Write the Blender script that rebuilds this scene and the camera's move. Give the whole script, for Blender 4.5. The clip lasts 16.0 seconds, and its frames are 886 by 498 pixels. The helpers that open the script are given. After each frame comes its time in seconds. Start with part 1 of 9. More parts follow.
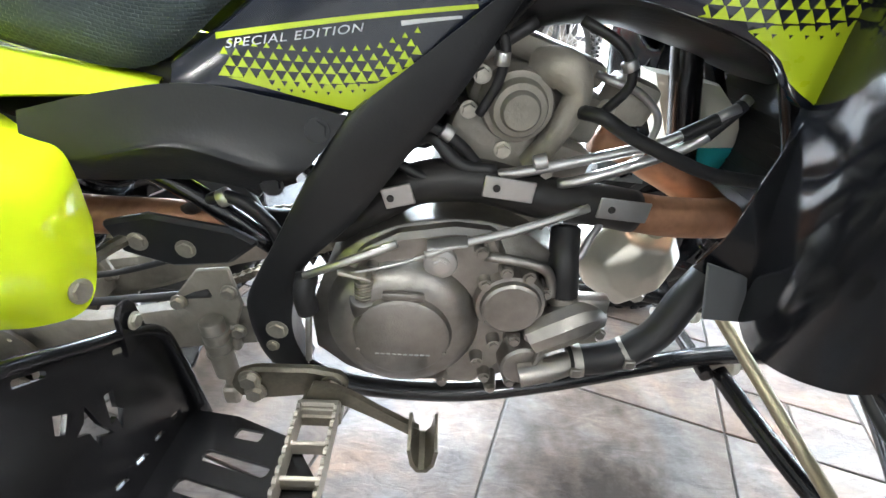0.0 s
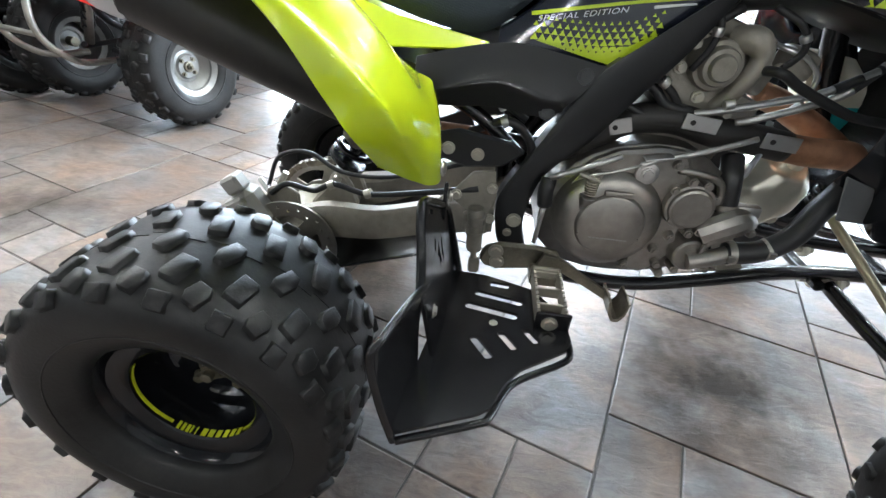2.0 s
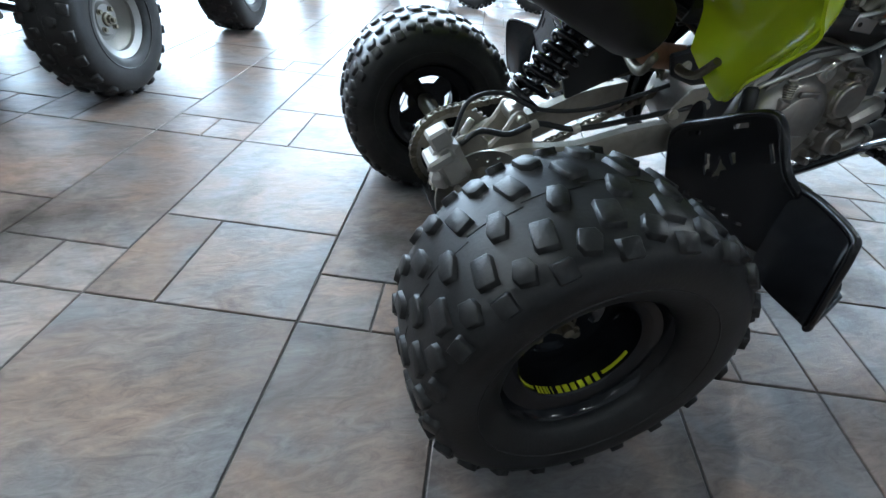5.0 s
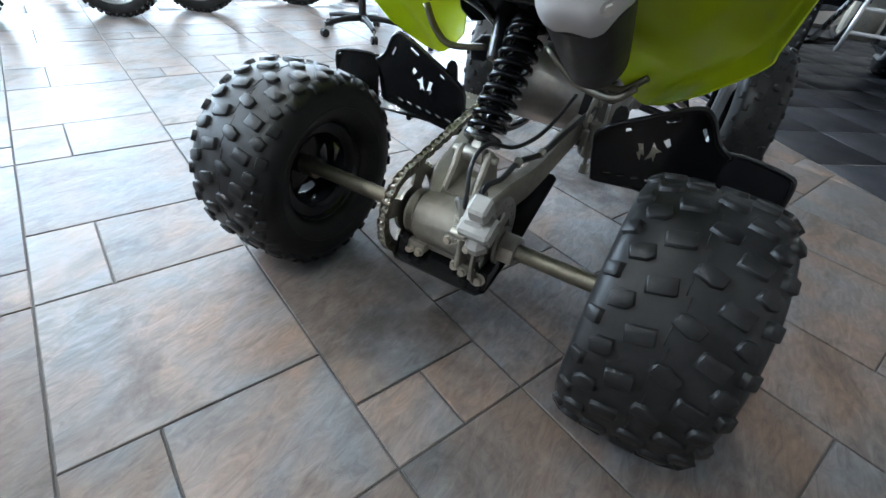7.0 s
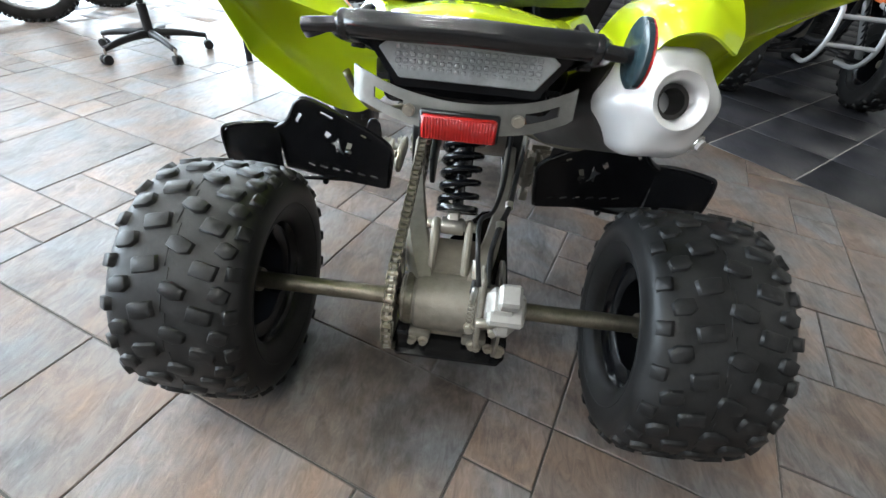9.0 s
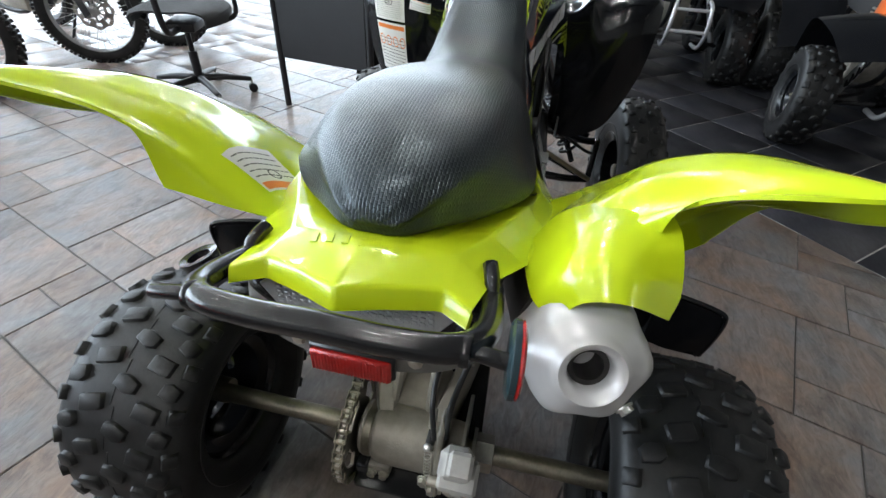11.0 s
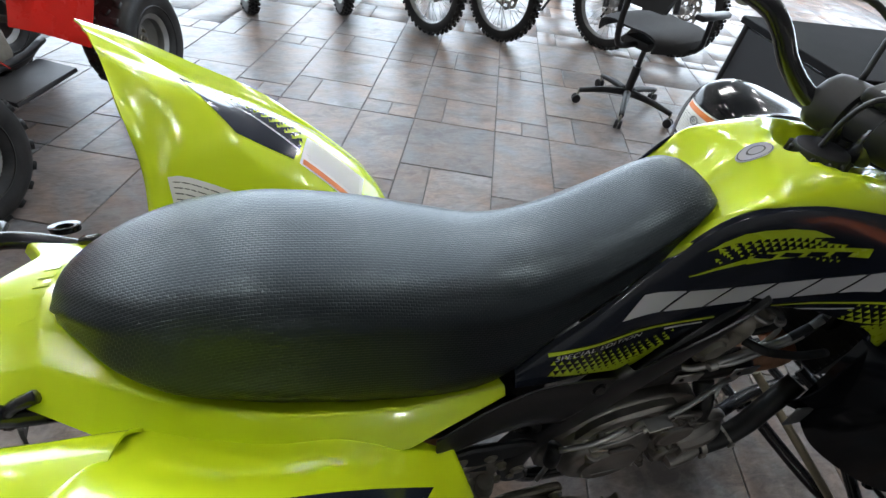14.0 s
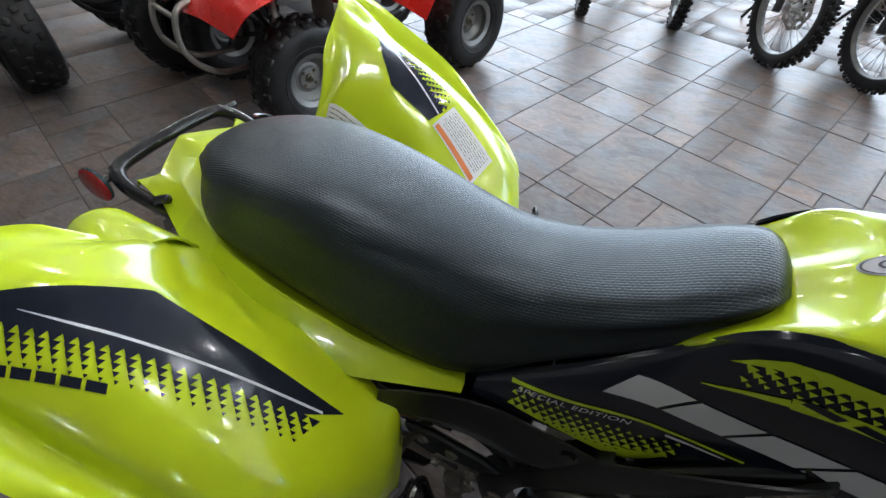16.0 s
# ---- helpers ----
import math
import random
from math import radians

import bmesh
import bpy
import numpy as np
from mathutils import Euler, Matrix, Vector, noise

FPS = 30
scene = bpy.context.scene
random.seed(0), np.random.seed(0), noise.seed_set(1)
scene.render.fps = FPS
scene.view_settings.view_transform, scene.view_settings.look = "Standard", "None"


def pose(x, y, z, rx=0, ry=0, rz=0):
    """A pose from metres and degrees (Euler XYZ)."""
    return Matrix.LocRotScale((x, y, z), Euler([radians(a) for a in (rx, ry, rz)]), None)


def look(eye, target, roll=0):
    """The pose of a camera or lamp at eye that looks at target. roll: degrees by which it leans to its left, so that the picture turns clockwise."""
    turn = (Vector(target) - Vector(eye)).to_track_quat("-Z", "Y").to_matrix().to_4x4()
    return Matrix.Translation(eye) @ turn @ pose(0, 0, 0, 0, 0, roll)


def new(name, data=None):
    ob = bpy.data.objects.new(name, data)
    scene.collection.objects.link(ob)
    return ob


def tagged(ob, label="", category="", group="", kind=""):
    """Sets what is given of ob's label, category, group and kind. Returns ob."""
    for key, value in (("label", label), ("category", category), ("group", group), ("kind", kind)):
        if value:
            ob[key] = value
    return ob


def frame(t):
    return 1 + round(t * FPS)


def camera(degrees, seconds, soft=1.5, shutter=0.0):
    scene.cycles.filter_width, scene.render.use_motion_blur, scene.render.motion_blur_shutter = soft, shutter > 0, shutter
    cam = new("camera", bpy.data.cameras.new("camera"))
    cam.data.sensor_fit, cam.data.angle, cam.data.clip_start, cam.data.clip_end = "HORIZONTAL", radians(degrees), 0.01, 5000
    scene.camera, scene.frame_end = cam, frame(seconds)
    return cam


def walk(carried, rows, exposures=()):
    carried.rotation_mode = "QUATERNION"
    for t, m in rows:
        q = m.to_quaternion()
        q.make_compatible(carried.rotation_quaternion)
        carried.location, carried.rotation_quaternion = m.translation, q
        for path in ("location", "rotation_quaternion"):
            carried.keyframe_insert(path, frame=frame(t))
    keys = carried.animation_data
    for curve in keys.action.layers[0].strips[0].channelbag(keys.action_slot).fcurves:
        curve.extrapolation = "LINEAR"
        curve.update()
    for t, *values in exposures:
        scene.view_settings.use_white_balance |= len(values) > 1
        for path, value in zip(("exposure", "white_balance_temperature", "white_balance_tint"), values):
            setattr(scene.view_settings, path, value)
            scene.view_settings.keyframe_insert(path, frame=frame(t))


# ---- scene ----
cam = camera(88.3, 16.0)
PATH = [
    (0, (0.706, -0.616, 0.824), (0.751, 1.262, -0.321), 4.7),
    (0.5, (0.683, -0.690, 0.837), (0.706, 1.183, -0.319), 5.4),
    (1, (0.624, -0.790, 0.851), (0.592, 1.074, -0.319), 5.6),
    (1.5, (0.548, -0.865, 0.849), (0.451, 0.977, -0.351), 5.4),
    (2, (0.435, -0.942, 0.826), (0.288, 0.894, -0.378), 5.2),
    (2.5, (0.329, -1.007, 0.792), (0.172, 0.825, -0.417), 5.2),
    (3, (0.237, -1.034, 0.744), (0.102, 0.783, -0.490), 5.3),
    (3.5, (0.142, -1.033, 0.718), (0.056, 0.768, -0.541), 5.6),
    (3.7, (0.094, -1.031, 0.718), (0.047, 0.767, -0.550), 5.8),
    (5.8, (-0.499, -0.737, 0.773), (0.507, 0.664, -0.592), 6.6),
    (6, (-0.542, -0.690, 0.782), (0.584, 0.630, -0.569), 6.3),
    (6.5, (-0.630, -0.567, 0.799), (0.723, 0.554, -0.525), 6.0),
    (7, (-0.718, -0.418, 0.807), (0.833, 0.437, -0.498), 7.0),
    (7.5, (-0.760, -0.300, 0.818), (0.917, 0.284, -0.481), 7.6),
    (8, (-0.752, -0.161, 0.862), (0.955, 0.199, -0.477), 6.3),
    (8.5, (-0.724, -0.077, 0.895), (0.998, 0.133, -0.458), 5.7),
    (9, (-0.661, -0.045, 0.937), (1.065, 0.070, -0.422), 5.3),
    (9.5, (-0.592, -0.050, 0.989), (1.147, 0.034, -0.356), 5.3),
    (9.7, (-0.569, -0.056, 1.008), (1.179, 0.026, -0.326), 5.0),
    (11.8, (-0.349, -0.271, 1.211), (1.201, 0.385, -0.207), 3.1),
    (12, (-0.317, -0.301, 1.250), (1.168, 0.421, -0.204), 3.2),
    (12.5, (-0.227, -0.340, 1.277), (1.146, 0.561, -0.187), 4.3),
    (13, (-0.098, -0.387, 1.296), (1.096, 0.771, -0.144), 6.2),
    (13.5, (0.036, -0.433, 1.300), (0.971, 0.920, -0.161), 8.8),
    (14, (0.189, -0.432, 1.291), (0.704, 1.078, -0.224), 9.1),
    (14.5, (0.309, -0.415, 1.294), (0.411, 1.113, -0.287), 6.0),
    (15, (0.407, -0.399, 1.293), (0.154, 1.090, -0.307), 3.4),
    (15.5, (0.482, -0.415, 1.296), (-0.007, 1.026, -0.294), 2.6),
    (16, (0.520, -0.431, 1.295), (-0.158, 0.945, -0.283), 2.0),
]
walk(cam, [(t, look(e, g, r)) for t, e, g, r in PATH], [(0.0, 3.0, 6600, 14), (1.5, 2.35, 6550, 14), (3.0, 2.05, 6450, 10), (3.7, 1.87, 6350, 10), (5.8, 1.16, 5700, 8), (6.5, 1.16, 5800, 9), (7.2, 1.18, 6250, 11), (8.0, 1.24, 6600, 12), (9.7, 1.36, 6700, 12), (11.8, 0.14, 6700, 15), (13.5, 0.25, 6700, 15), (16.0, 0.1, 6550, 16)])

# ---------------------------------------------------------------- light
world = bpy.data.worlds.new("World")
scene.world = world
world.use_nodes = True
nt = world.node_tree
sky = nt.nodes.new("ShaderNodeTexSky")
sky.sky_type = "NISHITA"
sky.sun_disc = False
sky.sun_elevation, sky.sun_rotation = radians(48), radians(200)
nt.links.new(sky.outputs["Color"], nt.nodes["Background"].inputs["Color"])
nt.nodes["Background"].inputs["Strength"].default_value = 0.15
sun = new("sun", bpy.data.lights.new("sun", "SUN"))
sun.data.energy, sun.data.angle, sun.data.color = 2.5, radians(0.6), (1.0, 0.96, 0.9)
sun.matrix_basis = Matrix.Rotation(radians(200), 4, "Z") @ Matrix.Rotation(radians(42), 4, "X")


def daylight(eye, target, w, h, power):
    """Skylight that falls in through a window wall."""
    lamp = new("window_daylight", bpy.data.lights.new("window_daylight", "AREA"))
    lamp.data.shape, lamp.data.size, lamp.data.size_y, lamp.data.energy = "RECTANGLE", w, h, power
    lamp.data.color = (0.74, 0.91, 1.04)
    lamp.matrix_basis = look(eye, target)
    return lamp


daylight((1.0, 6.1, 1.8), (1.0, 0.0, 1.6), 12.0, 2.8, 780)
daylight((7.9, 3.2, 1.6), (0.0, 2.4, 1.0), 5.0, 2.6, 200)
scene.view_settings.exposure = 0.0

# ---------------------------------------------------------------- helpers
from mathutils.bvhtree import BVHTree


def part(name, bm, mat, parent=None, label="", sharp=0.7):
    """Link a bmesh as one mesh object, under a thing or a part."""
    for f in bm.faces:
        f.smooth = True
    for e in bm.edges:
        if len(e.link_faces) == 2 and e.calc_face_angle(0) > sharp:
            e.smooth = False
    me = bpy.data.meshes.new(name)
    bm.to_mesh(me)
    bm.free()
    me.materials.append(mat)
    ob = new(name, me)
    if parent is not None:
        ob.parent = parent
        if parent.type == "MESH":
            ob.matrix_parent_inverse = parent.matrix_basis.inverted()
    if label:
        ob["label"] = label
    return ob


def thing(name, label, category, group="", at=None, kind=""):
    e = new(name)
    e.empty_display_size = 0.05
    if at is not None:
        e.matrix_basis = at
    return tagged(e, label, category, group, kind)


def V(*a):
    return Vector(a)


def crom(pts, n):
    """A smooth line through the points: n samples between each pair."""
    p = [Vector(q) for q in pts]
    p = [p[0] * 2 - p[1]] + p + [p[-1] * 2 - p[-2]]
    out = []
    for i in range(1, len(p) - 2):
        a, b, c, d = p[i - 1:i + 3]
        for k in range(n):
            t = k / n
            out.append(0.5 * (2 * b + (c - a) * t + (2 * a - 5 * b + 4 * c - d) * t * t + (3 * b - a - 3 * c + d) * t ** 3))
    return out + [p[-2]]


def loft(bm, rows, n=4, m=4, closed=False, caps=False):
    """A smooth skin through rows of points."""
    rows = [crom(list(r) + ([r[0]] if closed else []), m) for r in rows]
    if closed:
        rows = [r[:-1] for r in rows]
    cols = [crom(c, n) for c in zip(*rows)]
    grid = [[bm.verts.new(c[i]) for c in cols] for i in range(len(cols[0]))]
    w = len(cols)
    for i in range(len(grid) - 1):
        for j in range(w if closed else w - 1):
            k = (j + 1) % w
            bm.faces.new((grid[i][j], grid[i][k], grid[i + 1][k], grid[i + 1][j]))
    if caps and closed:
        bm.faces.new(grid[0][::-1])
        bm.faces.new(grid[-1])
    return grid


def thick(bm, t):
    bmesh.ops.recalc_face_normals(bm, faces=bm.faces)
    bmesh.ops.solidify(bm, geom=bm.faces[:], thickness=t)
    return bm


def box(bm, size, m=None, bevel=0.0, seg=1):
    got = bmesh.ops.create_cube(bm, size=1.0, matrix=(m or Matrix()) @ Matrix.Diagonal((*size, 1)))
    if bevel:
        es = list({e for v in got["verts"] for e in v.link_edges})
        bmesh.ops.bevel(bm, geom=es, offset=bevel, segments=seg, profile=0.5, affect="EDGES")
    return bm


def frame_of(p0, p1):
    d = Vector(p1) - Vector(p0)
    return Matrix.Translation((Vector(p0) + Vector(p1)) / 2) @ d.to_track_quat("Z", "Y").to_matrix().to_4x4(), d.length


def rod(bm, p0, p1, r, r2=None, seg=16, bevel=0.0):
    m, h = frame_of(p0, p1)
    got = bmesh.ops.create_cone(bm, cap_ends=True, segments=seg, radius1=r, radius2=r if r2 is None else r2, depth=h, matrix=m)
    if bevel:
        es = [e for e in {e for v in got["verts"] for e in v.link_edges} if any(len(f.verts) > 4 for f in e.link_faces)]
        bmesh.ops.bevel(bm, geom=es, offset=bevel, segments=2, profile=0.5, affect="EDGES")
    return bm


def tube(bm, pts, r, seg=12, n=6, caps=True):
    """A round bar along a smooth line; r may be a list, one per point."""
    rr = crom([(q, 0, 0) for q in r], n) if isinstance(r, (list, tuple)) else None
    line = crom(pts, n)
    up = Vector((0.31, 0.17, 0.93))
    rings = []
    for i, p in enumerate(line):
        d = (line[min(i + 1, len(line) - 1)] - line[max(i - 1, 0)]).normalized()
        s = d.cross(up)
        s = s.normalized() if s.length > 1e-4 else d.orthogonal().normalized()
        up = s.cross(d).normalized()
        q = rr[i].x if rr else r
        rings.append([bm.verts.new(p + (s * math.cos(a) + up * math.sin(a)) * q) for a in (2 * math.pi * k / seg for k in range(seg))])
    for a, b in zip(rings, rings[1:]):
        for k in range(seg):
            bm.faces.new((a[k], a[(k + 1) % seg], b[(k + 1) % seg], b[k]))
    if caps:
        bm.faces.new(rings[0][::-1])
        bm.faces.new(rings[-1])
    return bm


def lathe(bm, prof, m=None, seg=32, closed=False):
    """Turn a profile of (radius, height along y) round the y axis."""
    m = m or Matrix()
    rings = []
    for r, h in prof:
        rings.append([bm.verts.new(m @ Vector((r * math.cos(a), h, r * math.sin(a)))) for a in (2 * math.pi * k / seg for k in range(seg))])
    pairs = list(zip(rings, rings[1:])) + ([(rings[-1], rings[0])] if closed else [])
    for a, b in pairs:
        for k in range(seg):
            bm.faces.new((a[k], a[(k + 1) % seg], b[(k + 1) % seg], b[k]))
    if not closed:
        if prof[0][0] > 1e-5:
            bm.faces.new(rings[0][::-1])
        if prof[-1][0] > 1e-5:
            bm.faces.new(rings[-1])
    bmesh.ops.remove_doubles(bm, verts=bm.verts, dist=1e-6)
    bmesh.ops.recalc_face_normals(bm, faces=bm.faces)
    return bm


def plate(bm, outline, t, m=None, bevel=0.0):
    """A flat plate with the given 2D outline in x, y and thickness t along z."""
    m = m or Matrix()
    vs = [bm.verts.new(m @ Vector((x, y, -t / 2))) for x, y in outline]
    f = bm.faces.new(vs)
    got = bmesh.ops.extrude_face_region(bm, geom=[f])
    nv = [g for g in got["geom"] if isinstance(g, bmesh.types.BMVert)]
    off = (m.to_3x3() @ Vector((0, 0, t)))
    for v in nv:
        v.co += off
    faces = {f for v in vs + nv for f in v.link_faces}
    bmesh.ops.recalc_face_normals(bm, faces=list(faces))
    if bevel:
        es = [e for e in {e for f in faces for e in f.edges} if e.calc_face_angle(0) > 0.5]
        bmesh.ops.bevel(bm, geom=es, offset=bevel, segments=1, affect="EDGES")
    return bm


def ring_plate(bm, outline, holes, t, m=None):
    """A plate with holes: the outline and the holes are filled between."""
    m = m or Matrix()
    edges = []
    for loop in [outline] + holes:
        vs = [bm.verts.new(m @ Vector((x, y, -t / 2))) for x, y in loop]
        edges += [bm.edges.new((vs[i], vs[(i + 1) % len(vs)])) for i in range(len(vs))]
    got = bmesh.ops.triangle_fill(bm, edges=edges, use_beauty=True)
    fs = [g for g in got["geom"] if isinstance(g, bmesh.types.BMFace)]
    ext = bmesh.ops.extrude_face_region(bm, geom=fs)
    off = m.to_3x3() @ Vector((0, 0, t))
    for g in ext["geom"]:
        if isinstance(g, bmesh.types.BMVert):
            g.co += off
    bmesh.ops.recalc_face_normals(bm, faces=bm.faces)
    return bm


def drape(bm, target, way, lift=0.0012):
    """Lay flat shapes on a surface along a direction."""
    tb = bmesh.new()
    tb.from_mesh(target.data)
    tree = BVHTree.FromBMesh(tb)
    way = Vector(way).normalized()
    bad = []
    for v in bm.verts:
        hit = tree.ray_cast(v.co - way * 0.6, way, 1.4)
        if hit[0] is None:
            bad.append(v)
        else:
            v.co = hit[0] - way * lift
    bmesh.ops.delete(bm, geom=bad, context="VERTS")
    tb.free()
    return bm


def flat(bm, outline, y=0.0, cut=0):
    """A thin shape in the x-z plane."""
    vs = [bm.verts.new((x, y, z)) for x, z in outline]
    f = bm.faces.new(vs)
    if cut:
        bmesh.ops.subdivide_edges(bm, edges=list(f.edges), cuts=cut, use_grid_fill=True)
    return bm


def mirror(bm):
    bmesh.ops.scale(bm, vec=(1, -1, 1), verts=bm.verts)
    bmesh.ops.reverse_faces(bm, faces=bm.faces)
    return bm


# ---------------------------------------------------------------- materials
def material(name, col, rough=0.5, metal=0.0, spec=0.5, coat=0.0, var=0.12, scale=8.0, bump=0.0, bump_scale=60.0, rough_var=0.1, tint=None, random_tint=0.0):
    m = bpy.data.materials.new(name)
    m.use_nodes = True
    nt = m.node_tree
    b = nt.nodes["Principled BSDF"]
    b.inputs["Metallic"].default_value = metal
    b.inputs["Specular IOR Level"].default_value = spec
    b.inputs["Coat Weight"].default_value = coat
    b.inputs["Coat Roughness"].default_value = 0.06
    tc = nt.nodes.new("ShaderNodeTexCoord")
    n1 = nt.nodes.new("ShaderNodeTexNoise")
    n1.inputs["Scale"].default_value = scale
    n1.inputs["Detail"].default_value = 6.0
    nt.links.new(tc.outputs["Object"], n1.inputs["Vector"])
    n2 = nt.nodes.new("ShaderNodeTexNoise")
    n2.inputs["Scale"].default_value = scale * 9
    n2.inputs["Detail"].default_value = 3.0
    nt.links.new(tc.outputs["Object"], n2.inputs["Vector"])
    mixn = nt.nodes.new("ShaderNodeMath")
    mixn.operation = "MULTIPLY_ADD"
    mixn.inputs[1].default_value = 0.35
    nt.links.new(n2.outputs["Fac"], mixn.inputs[0])
    nt.links.new(n1.outputs["Fac"], mixn.inputs[2])
    ramp = nt.nodes.new("ShaderNodeValToRGB")
    dark = [c * (1 - var) for c in col]
    light = [min(1.0, c * (1 + var)) for c in (tint or col)]
    ramp.color_ramp.elements[0].position, ramp.color_ramp.elements[1].position = 0.45, 0.95
    ramp.color_ramp.elements[0].color = (*dark, 1)
    ramp.color_ramp.elements[1].color = (*light, 1)
    nt.links.new(mixn.outputs[0], ramp.inputs["Fac"])
    out = ramp.outputs["Color"]
    if random_tint:
        info = nt.nodes.new("ShaderNodeObjectInfo")
        hsv = nt.nodes.new("ShaderNodeHueSaturation")
        mp = nt.nodes.new("ShaderNodeMapRange")
        mp.inputs["To Min"].default_value, mp.inputs["To Max"].default_value = 1 - random_tint, 1 + random_tint
        nt.links.new(info.outputs["Random"], mp.inputs["Value"])
        nt.links.new(mp.outputs["Result"], hsv.inputs["Value"])
        nt.links.new(out, hsv.inputs["Color"])
        out = hsv.outputs["Color"]
    nt.links.new(out, b.inputs["Base Color"])
    rr = nt.nodes.new("ShaderNodeMapRange")
    rr.inputs["To Min"].default_value, rr.inputs["To Max"].default_value = max(0.02, rough - rough_var), min(1.0, rough + rough_var)
    nt.links.new(mixn.outputs[0], rr.inputs["Value"])
    nt.links.new(rr.outputs["Result"], b.inputs["Roughness"])
    if bump:
        n3 = nt.nodes.new("ShaderNodeTexNoise")
        n3.inputs["Scale"].default_value = bump_scale
        n3.inputs["Detail"].default_value = 4.0
        nt.links.new(tc.outputs["Object"], n3.inputs["Vector"])
        bp = nt.nodes.new("ShaderNodeBump")
        bp.inputs["Strength"].default_value = bump
        bp.inputs["Distance"].default_value = 0.002
        nt.links.new(n3.outputs["Fac"], bp.inputs["Height"])
        nt.links.new(bp.outputs["Normal"], b.inputs["Normal"])
    return m


def blot(nt, vec, centre, radius, scale, most=0.75, reach=0.75):
    """A ragged spot: noise that fades out with the distance from a point."""
    dist = nt.nodes.new("ShaderNodeVectorMath")
    dist.operation = "DISTANCE"
    nt.links.new(vec, dist.inputs[0])
    dist.inputs[1].default_value = centre
    no = nt.nodes.new("ShaderNodeTexNoise")
    no.inputs["Scale"].default_value = scale
    no.inputs["Detail"].default_value = 7.0
    no.inputs["Roughness"].default_value = 0.65
    nt.links.new(vec, no.inputs["Vector"])
    k = nt.nodes.new("ShaderNodeMath")
    k.operation = "MULTIPLY_ADD"
    nt.links.new(no.outputs["Fac"], k.inputs[0])
    k.inputs[1].default_value = -radius * 3.2
    nt.links.new(dist.outputs["Value"], k.inputs[2])
    mr = nt.nodes.new("ShaderNodeMapRange")
    mr.inputs["From Min"].default_value, mr.inputs["From Max"].default_value = -radius * reach, -radius * 1.7
    mr.inputs["To Min"].default_value, mr.inputs["To Max"].default_value = 0.0, most
    nt.links.new(k.outputs[0], mr.inputs["Value"])
    return mr.outputs["Result"]


def seat_vinyl():
    """Black vinyl with a pressed basket weave that follows the cover."""
    m = material("seat_vinyl", (0.003, 0.0034, 0.0042), 0.32, spec=0.75, coat=0.0, var=0.2, scale=5.0, rough_var=0.03)
    nt = m.node_tree
    b = nt.nodes["Principled BSDF"]
    tc = nt.nodes["Texture Coordinate"]
    b.inputs["Specular Tint"].default_value = (0.74, 0.90, 1.0, 1)
    weave = nt.nodes.new("ShaderNodeTexBrick")
    weave.offset, weave.squash = 0.5, 1.0
    weave.inputs["Scale"].default_value = 1.0
    weave.inputs["Brick Width"].default_value = 0.0058
    weave.inputs["Row Height"].default_value = 0.0034
    weave.inputs["Mortar Size"].default_value = 0.00085
    weave.inputs["Mortar Smooth"].default_value = 1.0
    nt.links.new(tc.outputs["UV"], weave.inputs["Vector"])
    bp = nt.nodes.new("ShaderNodeBump")
    bp.inputs["Strength"].default_value = 0.42
    bp.inputs["Distance"].default_value = 0.0010
    bp.invert = True
    nt.links.new(weave.outputs["Fac"], bp.inputs["Height"])
    nt.links.new(bp.outputs["Normal"], b.inputs["Normal"])
    # dusty smears on the pillion part
    col = b.inputs["Base Color"].links[0].from_socket
    for centre, radius, scale, most in (((0.02, 0.045, 0.835), 0.06, 26, 0.55), ((0.005, -0.01, 0.83), 0.045, 34, 0.35)):
        mix = nt.nodes.new("ShaderNodeMix")
        mix.data_type = "RGBA"
        nt.links.new(col, mix.inputs["A"])
        mix.inputs["B"].default_value = (0.075, 0.08, 0.082, 1)
        nt.links.new(blot(nt, tc.outputs["Object"], centre, radius, scale, most), mix.inputs["Factor"])
        col = mix.outputs["Result"]
    nt.links.new(col, b.inputs["Base Color"])
    return m


